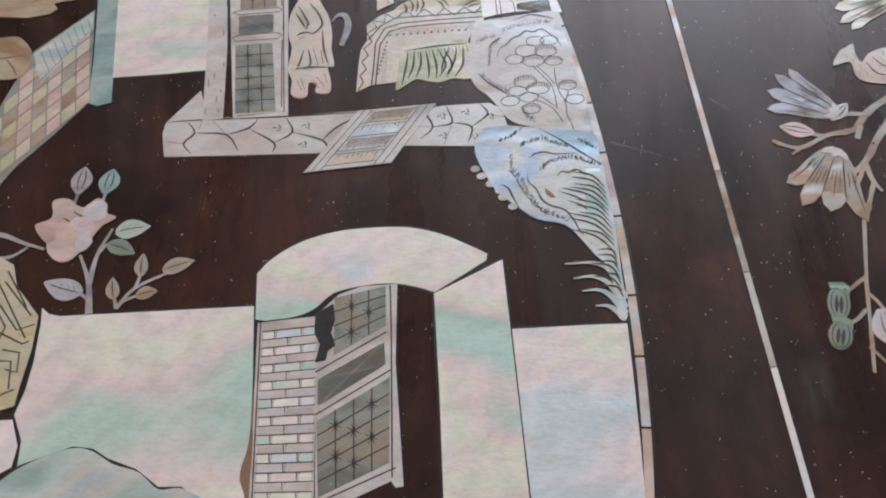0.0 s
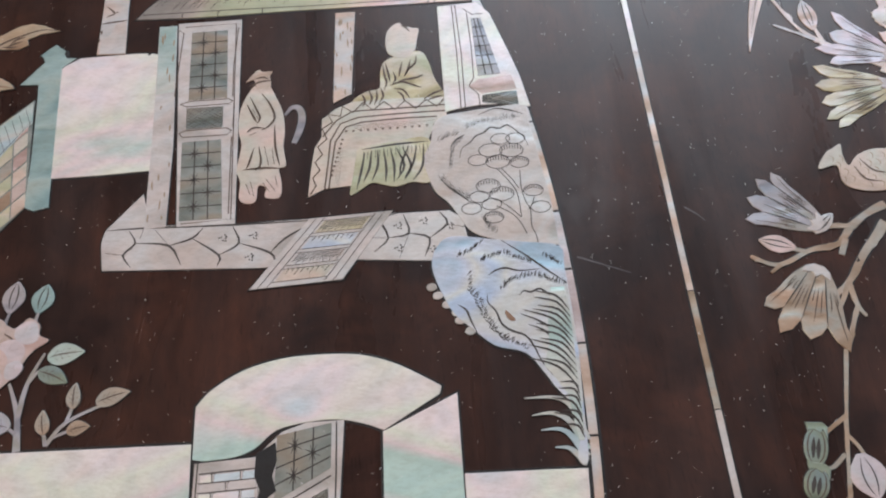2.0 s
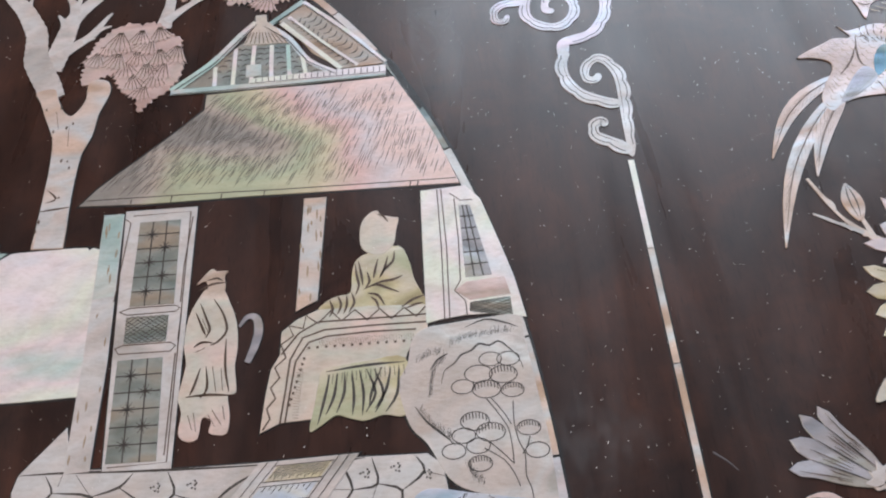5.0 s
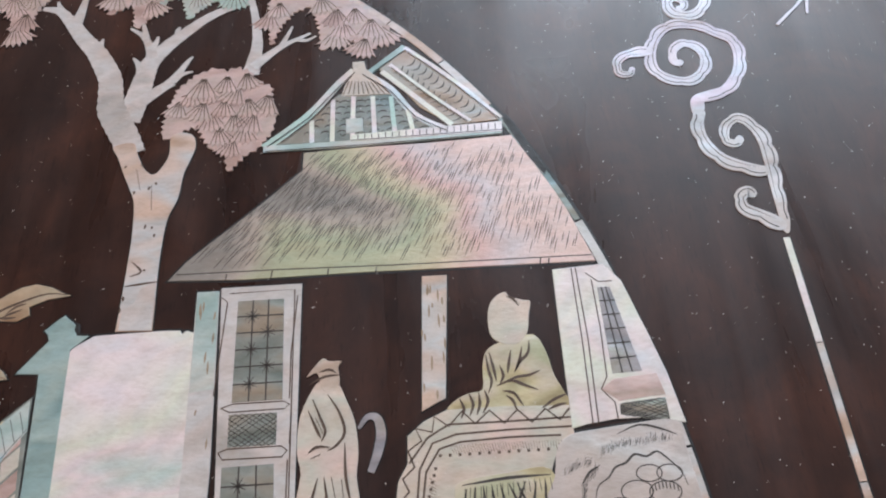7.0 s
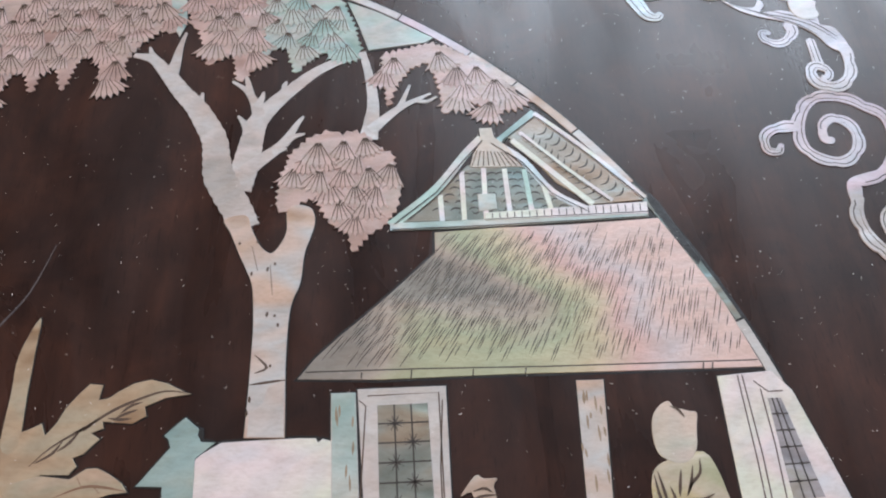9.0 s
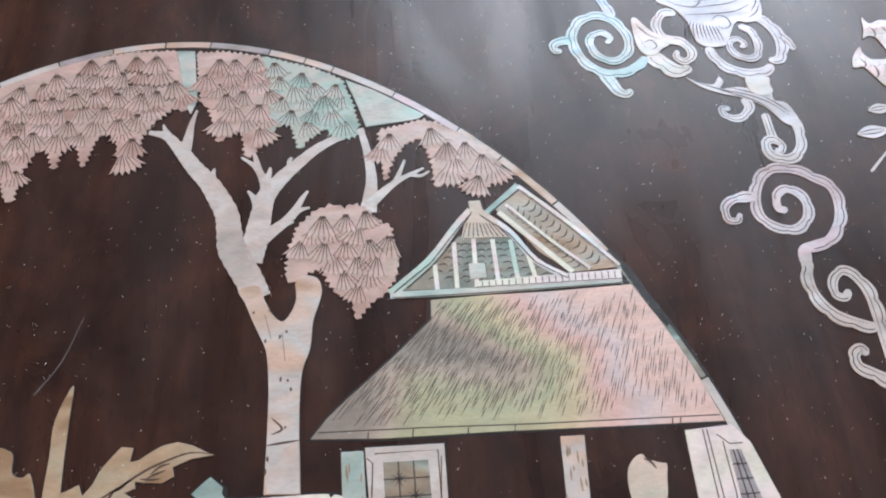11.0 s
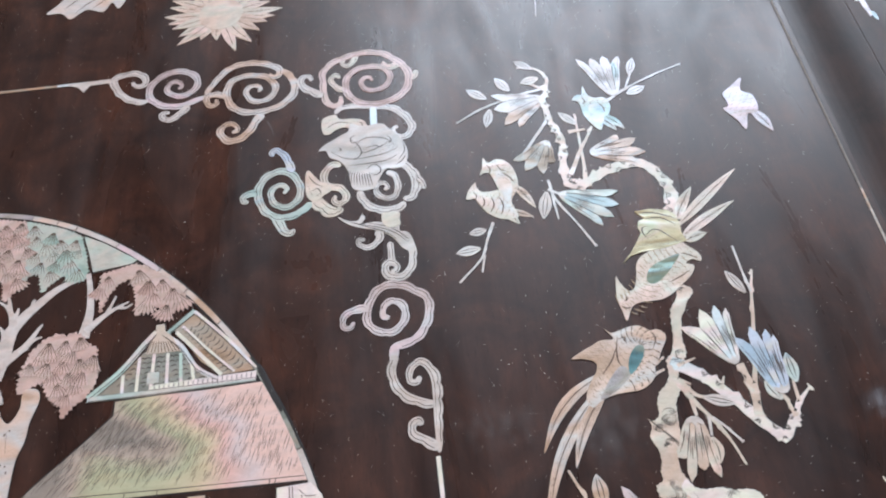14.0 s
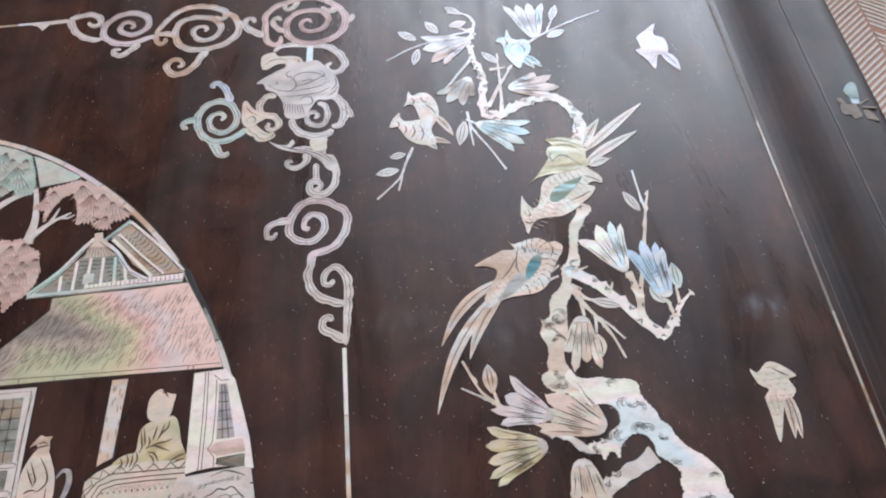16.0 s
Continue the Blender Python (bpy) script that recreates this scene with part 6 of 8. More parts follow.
engrave(beast, [[lerp(a, b, 0.05), lerp(lerp(a, b, 0.5), (0, 0), -0.01), lerp(a, b, 0.95)] for a, b in zip([lerp((-24.5, 128.1), (-16.4, 125.7), k / 9) for k in range(10)], [lerp((-26.8, 119.9), (-14.9, 118.2), k / 9) for k in range(10)])], 0.22, INK, 2, True, "fringe_engraving")
engrave(beast, [[lerp(a, b, 0.0), lerp(a, b, 1.0)] for a, b in zip([lerp((-18.5, 139.7), (-3.7, 139.5), k / 16) for k in range(17)], [lerp((-17.8, 135.2), (-3.0, 136.2), k / 16) for k in range(17)])], 0.12, BROWN_INK, 2, False, "shading")
top = piece("scroll_leaf", [(-35.5, 153.9), (-34.9, 158.5), (-32.0, 160.1), (-29.0, 160.3), (-27.1, 157.6), (-21.5, 157.1), (-17.1, 155.5), (-15.3, 151.6), (-17.0, 147.9), (-20.4, 149.7), (-24.8, 152.3), (-28.8, 151.6), (-31.9, 149.4), (-34.6, 149.8)], CREAM, corner, "", True, 1)
engrave(top, [[(-33.8, 152.3), (-30.2, 155.1), (-26.2, 155.5), (-21.7, 153.8)], [(-20.2, 154.9), (-17.7, 153.9), (-17.8, 151.3), (-19.8, 151.6)], [(-34.2, 155.0), (-31.6, 157.6)]], 0.22, INK, 1)
scroll("scroll", [(-29.5, 161.0), (-25.8, 164.2), (-19.2, 164.2), (-11.6, 163.1), (-4.6, 161.4), (-0.3, 158.0), (2.9, 153.5), (4.2, 148.7), (2.4, 144.7), (-0.9, 143.5), (-3.8, 145.6), (-4.0, 148.6), (-1.9, 149.9)], [1.4, 2.0, 2.2, 2.4, 2.4, 2.6, 2.6, 2.4, 2.2, 2.0, 1.8, 1.5, 1.2], GREY, corner)
bar("scroll_bar", [(-12.1, 162.5), (-12.6, 147.9)], 3.0, WHITE, corner, None, 1)
scroll("scroll", [(-3.6, 129.3), (0.5, 126.3), (3.0, 121.0), (2.9, 115.1), (0.8, 110.6), (-2.8, 110.0)], [2.2, 2.8, 3.0, 2.8, 2.4, 1.6], GREY, corner)
scroll("scroll", [(-20.7, 116.7), (-19.4, 111.7), (-16.5, 107.9), (-11.6, 105.4), (-5.9, 105.5), (-2.0, 108.1)], [2.2, 2.4, 2.6, 2.6, 2.6, 2.0], GREY, corner)
scroll("scroll", [(-8.7, 125.2), (-5.3, 122.2), (-4.5, 117.3), (-5.6, 112.7), (-8.8, 111.1), (-12.2, 112.8), (-13.9, 116.0), (-12.8, 118.8), (-10.1, 119.3), (-8.8, 117.0), (-10.4, 115.8)], [1.8, 1.9, 1.9, 1.9, 1.9, 1.8, 1.7, 1.6, 1.5, 1.3, 1.1], GREY, corner, 1)
scroll("scroll", [(2.7, 121.1), (5.3, 117.7), (6.6, 113.9)], [2.8, 2.2, 1.2], GREY, corner)
scroll("scroll", [(-27.7, 131.6), (-31.6, 131.9), (-34.3, 129.2), (-35.4, 124.8), (-33.9, 121.2), (-30.6, 120.4)], [2.2, 2.2, 2.2, 2.4, 2.4, 2.0], CREAM, corner)
scroll("scroll", [(-39.7, 115.2), (-37.0, 111.3), (-33.6, 108.0), (-30.1, 107.5), (-28.9, 109.6)], [4.0, 4.2, 4.0, 3.0, 1.6], CREAM, corner)
scroll("scroll", [(-32.9, 120.2), (-28.7, 119.0), (-26.5, 115.7), (-27.1, 112.3), (-29.5, 111.1), (-31.5, 113.2), (-30.7, 115.7)], [2.4, 2.4, 2.2, 2.0, 1.8, 1.6, 1.2], CREAM, corner, 1)
leafy_end = piece("scroll_leaf", [(-43.0, 128.9), (-41.3, 130.2), (-39.4, 127.2), (-36.7, 123.7), (-32.9, 121.4), (-32.5, 118.3), (-35.5, 116.4), (-38.4, 113.9), (-41.6, 114.9), (-43.2, 119.3)], CREAM, corner, "", True, 1)
engrave(leafy_end, [[(-41.8, 127.5), (-39.5, 123.5), (-35.8, 120.6)], [(-40.6, 119.5), (-38.2, 120.3), (-36.8, 117.8), (-38.8, 116.3)], [(-42.0, 122.1), (-40.6, 117.1)]], 0.22, INK, 1)
scroll("scroll", [(-41.0, 113.6), (-44.1, 110.3), (-48.1, 108.0), (-53.0, 107.3), (-57.4, 109.0), (-61.0, 113.0), (-62.6, 117.3), (-63.2, 122.1), (-61.8, 126.7), (-58.7, 130.2), (-54.1, 131.7), (-49.8, 130.2), (-46.7, 126.1), (-45.3, 120.8), (-46.3, 116.2), (-49.2, 113.1), (-53.0, 112.7), (-56.3, 115.2), (-57.9, 119.6), (-56.5, 123.3), (-53.4, 124.3), (-51.0, 121.9), (-52.5, 119.7)], [1.8, 2.4, 2.4, 2.4, 2.4, 2.4, 2.4, 2.4, 2.4, 2.4, 2.4, 2.4, 2.3, 2.2, 2.2, 2.1, 2.0, 2.0, 1.9, 1.8, 1.7, 1.5, 1.2], GREEN, corner)
scroll("scroll", [(-49.0, 130.4), (-50.2, 136.1), (-52.4, 140.8), (-55.3, 143.5), (-57.5, 142.5), (-56.8, 140.5)], [2.8, 2.4, 2.2, 2.0, 1.7, 1.3], BLUE, corner)
scroll("scroll", [(-62.9, 121.5), (-66.7, 121.4), (-69.3, 120.0), (-69.0, 117.6), (-67.1, 117.4)], [2.8, 2.4, 2.0, 1.7, 1.2], GREEN, corner)
scroll("scroll", [(-55.8, 108.2), (-53.9, 104.0), (-52.3, 100.4), (-49.8, 99.2), (-48.2, 100.9)], [3.2, 3.0, 2.6, 2.0, 1.3], GREEN, corner)
scroll("scroll", [(-26.2, 171.5), (-26.7, 167.4), (-29.8, 165.8), (-32.7, 169.0), (-33.8, 174.8), (-33.9, 181.2), (-34.0, 186.6), (-31.5, 190.6), (-27.7, 193.7), (-22.8, 195.6), (-16.3, 197.2), (-9.9, 196.9), (-4.2, 194.6), (0.7, 189.7), (4.1, 185.1), (5.4, 179.8), (4.7, 174.6), (2.8, 170.3), (-0.5, 167.3), (-4.8, 165.2), (-10.5, 164.3), (-16.5, 165.6), (-21.0, 169.0), (-23.3, 173.9), (-23.5, 179.6), (-21.2, 184.6), (-16.3, 187.5), (-10.5, 187.7), (-5.6, 185.9), (-3.1, 181.1), (-4.2, 176.7), (-7.3, 173.6), (-11.5, 172.8), (-15.0, 174.4), (-16.6, 177.8), (-15.1, 180.8), (-12.5, 181.1), (-11.3, 178.8)], [1.2, 1.8, 2.2, 2.2, 2.2, 2.2, 2.2, 2.3, 2.4, 2.4, 2.4, 2.4, 2.4, 2.4, 2.5, 2.5, 2.5, 2.5, 2.5, 2.4, 2.4, 2.4, 2.3, 2.3, 2.2, 2.2, 2.2, 2.2, 2.1, 2.0, 2.0, 2.0, 1.9, 1.8, 1.7, 1.5, 1.3, 1.1], PINK, corner, 1, 8.5)
scroll("scroll", [(-18.0, 196.3), (-19.8, 192.1), (-22.5, 190.0), (-24.6, 191.8), (-23.7, 194.2)], [2.2, 2.0, 1.8, 1.5, 1.2], CREAM, corner)
scroll("scroll", [(0.6, 188.2), (-1.6, 186.4), (-4.5, 187.5), (-6.1, 190.0)], [3.2, 2.4, 2.0, 1.3], CREAM, corner)
scroll("scroll", [(-23.2, 176.0), (-26.3, 175.8), (-29.3, 179.1), (-30.2, 182.8), (-28.0, 185.0), (-26.3, 182.5)], [2.0, 2.2, 2.0, 1.8, 1.6, 1.2], CREAM, corner)
scroll("scroll", [(5.1, 178.8), (7.7, 179.1), (9.3, 182.5)], [2.6, 2.4, 1.4], CREAM, corner)
scroll("scroll", [(-34.2, 172.7), (-38.2, 175.5), (-42.0, 178.5), (-44.1, 182.0), (-43.2, 185.5), (-40.3, 185.8), (-39.3, 182.7)], [2.6, 2.8, 2.6, 2.2, 2.0, 1.7, 1.2], GREY, corner, 1)
scroll("scroll", [(-88.0, 181.6), (-85.1, 186.8), (-82.1, 191.4), (-78.0, 195.9), (-72.3, 198.4), (-65.4, 198.4), (-59.0, 196.3), (-54.2, 192.6), (-54.7, 188.7), (-57.3, 188.4), (-58.7, 190.4)], [1.6, 2.0, 2.2, 2.4, 2.4, 2.4, 2.4, 2.4, 2.0, 1.6, 1.2], TAN, corner, 1)
scroll("scroll", [(-53.7, 192.2), (-49.5, 188.3), (-47.2, 182.5), (-47.2, 177.5), (-49.9, 173.0), (-53.7, 169.8), (-59.3, 167.9), (-65.5, 167.4), (-71.6, 169.0), (-75.8, 172.8), (-78.0, 178.7), (-77.9, 184.3), (-75.7, 188.3), (-71.0, 190.5), (-65.2, 190.3), (-60.0, 188.4), (-56.3, 183.5), (-56.3, 178.6), (-59.4, 174.8), (-63.5, 173.7), (-67.4, 175.7), (-69.3, 179.8), (-68.0, 183.2), (-64.9, 183.8), (-62.8, 181.7), (-63.8, 179.7)], [1.8, 2.4, 2.6, 2.6, 2.6, 2.5, 2.4, 2.4, 2.4, 2.4, 2.4, 2.4, 2.3, 2.2, 2.2, 2.2, 2.2, 2.1, 2.0, 2.0, 1.9, 1.8, 1.7, 1.5, 1.3, 1.1], TAN, corner, 0, 8.0)
scroll("scroll", [(-60.9, 165.0), (-63.9, 163.5), (-65.6, 159.7), (-68.1, 155.7), (-71.7, 152.7), (-75.7, 152.0), (-79.0, 154.4), (-80.4, 158.2), (-78.7, 161.3), (-75.7, 161.9), (-73.2, 160.2), (-73.1, 157.5), (-75.3, 157.2)], [2.8, 2.8, 2.6, 2.6, 2.6, 2.6, 2.4, 2.2, 2.0, 1.8, 1.6, 1.4, 1.1], TAN, corner)
scroll("scroll", [(-78.5, 178.8), (-82.8, 180.8), (-86.9, 180.4), (-87.2, 176.6), (-84.8, 174.1), (-82.3, 175.5), (-83.4, 177.7)], [2.0, 2.4, 2.2, 2.0, 1.8, 1.5, 1.1], TAN, corner, 2)
scroll("scroll", [(-88.4, 180.2), (-92.5, 178.8), (-97.5, 176.7), (-103.2, 176.5), (-108.4, 178.4), (-112.6, 182.1), (-114.3, 187.0), (-113.1, 191.8), (-109.7, 195.7), (-104.6, 198.2), (-99.3, 198.1), (-94.7, 195.6), (-92.1, 191.2), (-92.9, 186.6), (-95.9, 183.5), (-100.2, 182.7), (-104.0, 184.4), (-106.0, 187.5), (-105.2, 190.6), (-102.6, 192.0), (-99.9, 190.5), (-99.3, 188.3), (-101.0, 187.5)], [1.6, 2.2, 2.4, 2.4, 2.4, 2.4, 2.4, 2.4, 2.4, 2.4, 2.4, 2.4, 2.3, 2.2, 2.2, 2.1, 2.0, 1.9, 1.8, 1.7, 1.5, 1.3, 1.1], ROCK, corner, 0, 8.0)
scroll("scroll", [(-95.5, 176.4), (-97.8, 173.0), (-101.2, 169.7), (-104.4, 168.5), (-107.1, 170.9), (-106.3, 173.2), (-103.9, 172.5)], [2.8, 2.6, 2.4, 2.2, 2.0, 1.6, 1.2], GREY, corner, 1)
scroll("scroll", [(-114.4, 181.4), (-118.5, 181.6), (-123.1, 183.7), (-127.4, 187.6), (-130.5, 193.1), (-131.3, 197.9), (-127.0, 199.8), (-121.7, 200.1), (-117.8, 197.7), (-116.4, 193.8), (-118.3, 191.6), (-121.3, 192.4), (-122.6, 194.7)], [1.6, 2.4, 2.4, 2.4, 2.6, 2.6, 2.4, 2.4, 2.4, 2.2, 1.9, 1.6, 1.2], GREY, corner)
piece("line_leaf", [(-153.9, 197.6), (-133.5, 198.5), (-132.7, 195.8), (-142.3, 195.6), (-145.0, 191.6), (-148.2, 195.3)], GREY, corner, "", False, 1)

# ---- flowers and a bird beyond the frame ----
mum = thing("chrysanthemum_inlay", "cream many-petalled shell blossom", "inlay")
c0 = (-82.8, 235.1)
rng = random.Random(9)
disc = piece("blossom_heart", [(c0[0] + 11 * math.cos(k * 0.5), c0[1] + 11 * math.sin(k * 0.5)) for k in range(12)], CREAM, mum, "", True, 2)
for k in range(23):
    a = k * math.pi * 2 / 23 + rng.uniform(-0.06, 0.06)
    r = rng.uniform(18, 28)
    leaf("petal", (c0[0] + 5 * math.cos(a), c0[1] + 4 * math.sin(a)), (c0[0] + 1.4 * r * math.cos(a), c0[1] + r * math.sin(a)), 5.6, CREAM, mum, rng.uniform(-1, 1), k % 2, True)
far_bird = thing("far_bird_inlay", "tan shell bird with spread wing", "inlay")
fb = piece("bird_plate", [(-170.7, 249.0), (-165.3, 255.5), (-158.6, 265.5), (-142.6, 279.1), (-124.3, 276.4), (-129.7, 259.1), (-134.2, 247.6), (-138.3, 252.5), (-142.1, 246.2), (-150.5, 249.1), (-157.8, 243.3), (-163.1, 248.3)], TAN, far_bird, "", True, 0)
engrave(fb, [[(-162.3, 250.8), (-154.7, 258.3), (-143.9, 265.6)], [(-156.1, 247.3), (-148.5, 255.3), (-138.9, 260.5)], [(-147.7, 249.5), (-141.2, 255.5), (-134.2, 257.6)]], 0.3, BROWN_INK)
drop = thing("hanging_flower_inlay", "pale shell petals on a thin stem", "inlay")
leaf("petal", (74.4, 233.8), (78.5, 220.3), 5, GREEN, drop, 0, 0)
leaf("petal", (101.3, 230.7), (103.5, 220.1), 6, CREAM, drop, 0, 0)
bar("stem", [(70.8, 238.7), (71.0, 221.4), (69.4, 209.3)], 0.9, GREY, drop, 0.4)

# ---- magnolia branch with birds ----
mag = thing("magnolia_inlay", "cream shell magnolia branch with open flowers", "inlay")
BOLE = [(97.8, 54.6), (95.5, 49.1), (92.2, 44.7), (91.0, 39.1), (90.2, 33.1), (88.1, 27.4), (85.3, 24.6), (85.1, 19.7), (83.0, 15.6), (79.9, 13.0), (78.3, 8.9), (77.8, 4.7), (75.3, 2.8), (74.0, 3.6), (74.2, 0.4), (72.9, -2.2), (73.5, -5.1), (74.7, -7.8), (74.4, -12.6), (73.4, -14.8), (73.5, -18.0), (70.8, -19.4), (71.0, -23.0), (73.4, -25.9), (77.1, -28.1), (81.5, -26.4), (83.4, -22.6), (82.0, -18.7), (80.4, -15.1), (80.8, -10.6), (82.0, -6.0), (82.8, -7.3), (83.7, -1.8), (84.3, 3.7), (85.3, 8.8), (87.9, 12.8), (88.3, 18.0), (91.8, 23.3), (93.7, 26.7), (93.6, 32.2), (94.6, 36.7), (95.5, 40.9), (97.7, 43.7), (99.2, 46.9), (102.3, 50.2), (102.2, 53.2)]
BOUGH = [(81.2, -18.6), (83.2, -21.5), (87.0, -22.8), (91.1, -22.6), (96.0, -24.0), (101.0, -24.4), (104.2, -26.5), (104.3, -30.6), (106.1, -34.3), (108.2, -37.3), (109.1, -40.9), (111.7, -43.3), (112.8, -46.7), (115.0, -50.0), (117.4, -52.6), (120.6, -55.0), (123.5, -58.6), (125.3, -61.9), (125.0, -64.9), (125.6, -68.0), (125.6, -71.4), (110.7, -69.8), (111.2, -66.1), (110.7, -63.0), (111.9, -59.7), (109.5, -56.3), (107.1, -54.3), (105.3, -52.7), (105.2, -49.9), (104.0, -46.7), (102.2, -45.1), (98.6, -44.7), (95.4, -46.8), (93.3, -49.2), (92.4, -52.7), (91.3, -50.4), (89.4, -50.2), (87.1, -52.8), (86.6, -49.9), (83.9, -49.4), (82.3, -47.7), (84.1, -46.6), (87.5, -47.2), (91.2, -46.4), (92.8, -44.1), (94.9, -41.5), (95.7, -37.8), (94.8, -34.7), (92.1, -32.9), (89.2, -32.6), (86.1, -32.9), (84.5, -30.0), (83.1, -26.5), (80.7, -24.1), (79.1, -21.3)]
rng = random.Random(31)
for name, edge, tone, lay in (("trunk", BOLE, CREAM, 0), ("bough", BOUGH, WHITE, 1)):
    body = piece(name, jagged(smooth(edge, True, 2), 2.2, 0.45, 7), tone, mag, "", True, lay, 0.2, 2)
    rings = []
    xs, ys = [p[0] for p in edge], [p[1] for p in edge]
    while len(rings) < 42:
        c = (rng.uniform(min(xs), max(xs)), rng.uniform(min(ys), max(ys)))
        if inside(c, edge) and inside((c[0] + 2, c[1]), edge) and inside((c[0] - 2, c[1]), edge):
            k, a0 = rng.uniform(1.3, 2.8), rng.uniform(0, 6.3)
            for g in (0.5, 0.8, 1.1):
                rings.append([(c[0] + g * k * math.cos(a0 + j * 0.75), c[1] + 0.8 * g * k * math.sin(a0 + j * 0.75)) for j in range(rng.randrange(4, 8))])
    engrave(body, rings, 0.15, INK)
limb("limb", [(103.9, 84.6), (105.4, 92.9), (106.0, 99.7), (104.3, 105.8), (101.0, 111.7), (96.5, 114.8), (90.7, 114.7), (84.6, 113.2), (78.8, 110.7), (72.9, 107.4), (67.6, 107.0), (65.4, 111.5), (65.7, 118.1), (66.8, 125.3), (67.1, 132.2), (66.1, 137.5), (64.2, 143.0), (63.8, 149.7), (63.4, 155.9), (65.7, 160.0), (64.3, 164.1)], [6.4, 6.0, 5.4, 5.0, 4.8, 5.0, 5.2, 5.0, 4.8, 4.8, 4.6, 4.2, 3.8, 3.8, 3.6, 3.4, 3.4, 3.2, 3.0, 2.8, 2.4], CREAM, mag, 0, 0.09, 2)
limb("limb", [(104.6, -53.0), (95.4, -57.5), (87.2, -62.0), (76.6, -68.1)], [7, 5.6, 5.6, 5.4], GREY, mag, 0, 0.09, 3)
limb("limb", [(99.7, -40.0), (93.6, -44.5), (88.6, -47.7), (82.2, -48.6), (76.8, -43.9), (67.6, -40.1)], [7, 5, 4, 3.4, 2.4, 2], GREY, mag, 0, 0.09, 4)
limb("limb", [(87.1, 24.3), (96.8, 16.9), (104.2, 8.5), (111.6, -1.2), (118.1, -7.7), (123.2, -2.6), (127.2, 3.3), (132.9, 8.6)], [5, 4.6, 4.2, 4.6, 4.2, 2.8, 2, 0.8], WHITE, mag, 0, 0.09, 5)
limb("limb", [(111.8, -0.3), (112.8, 10.0), (111.0, 19.9)], [3.6, 3.0, 2.6], CREAM, mag, 0, 0.09, 6)
for path, w, e in (([(112.8, 8.0), (115.8, 17.2), (120.1, 32.6), (124.3, 48.8), (127.2, 57.7)], 2.2, 0.8), ([(124.1, 48.2), (123.4, 57.6), (123.1, 69.1)], 1.2, 0.6), ([(124.3, -1.7), (122.9, 4.8), (120.7, 10.0)], 1.6, 1.0), ([(127.2, 3.3), (127.5, 11.3)], 1.4, 0.8), ([(86.0, 18.2), (92.5, 6.1), (98.6, -4.3), (102.4, -16.1)], 2.2, 0.6), ([(95.9, 1.5), (100.1, -3.3), (103.7, -8.4)], 1.2, 0.5), ([(88.3, 16.4), (92.5, 10.3), (97.4, 8.8)], 1.6, 1.0), ([(90.4, 8.8), (90.6, 2.7)], 1.6, 1.0), ([(94.7, 1.7), (93.8, -4.9)], 1.2, 0.8), ([(71.9, -40.1), (62.7, -35.4), (54.0, -28.9), (48.2, -23.0), (43.0, -10.8)], 2.2, 0.7), ([(52.1, -27.8), (47.0, -24.7), (41.5, -21.4)], 1.2, 0.5), ([(54.0, -28.9), (53.0, -24.0)], 1.4, 1.0), ([(23.8, 147.5), (36.6, 154.5), (53.4, 160.0), (65.1, 162.3)], 0.9, 1.4), ([(65.3, 159.9), (67.3, 167.6), (65.1, 172.8), (61.0, 175.8), (54.9, 176.7)], 2.0, 1.0), ([(65.0, 161.6), (59.9, 165.4), (56.9, 168.3)], 1.6, 1.0), ([(15.6, 66.8), (25.2, 76.4), (28.7, 84.7), (32.2, 93.1)], 0.7, 1.3), ([(24.9, 70.4), (26.8, 78.1)], 0.7, 1.0), ([(71.0, 76.2), (65.3, 88.9), (59.3, 100.8), (57.9, 111.0)], 0.6, 1.3), ([(58.7, 91.0), (58.2, 105.2)], 0.7, 1.0), ([(62.9, 102.3), (56.9, 106.4)], 1.2, 1.0), ([(128.7, 168.0), (113.9, 162.7), (100.6, 156.6), (91.3, 150.9)], 0.4, 1.6), ([(95.4, 153.4), (97.7, 164.2)], 0.8, 0.8), ([(100.4, 155.9), (105.0, 165.2)], 0.8, 0.8), ([(72.9, 105.7), (74.6, 122.1), (75.5, 145.4)], 2.2, 0.8), ([(67.7, 112.5), (74.4, 124.9), (81.8, 137.1)], 2.4, 1.0), ([(47.3, 123.6), (55.0, 132.6), (64.9, 146.1)], 0.9, 1.8), ([(71.1, 135.5), (74.8, 135.8), (78.5, 136.0)], 2.0, 1.0), ([(87.9, 16.7), (91.9, 14.4)], 1.6, 0.6), ([(88.9, 22.0), (96.0, 24.2)], 1.6, 0.5), ([(101.8, 11.2), (104.1, 16.0)], 1.6, 0.5), ([(112.5, 8.7), (110.5, 13.3)], 1.6, 0.5)):
    if (Vector(path[-1]) - Vector(path[0])).length > 11:
        limb("twig", path, [max(0.8, w + (e - w) * k / (len(path) - 1)) for k in range(len(path))], GREY if w < 1.3 else CREAM, mag, 0, 0.05, int(abs(path[0][0] * 7 + path[0][1])))
    else:
        bar("twig", path, w, GREY if w < 1.3 else CREAM, mag, e)
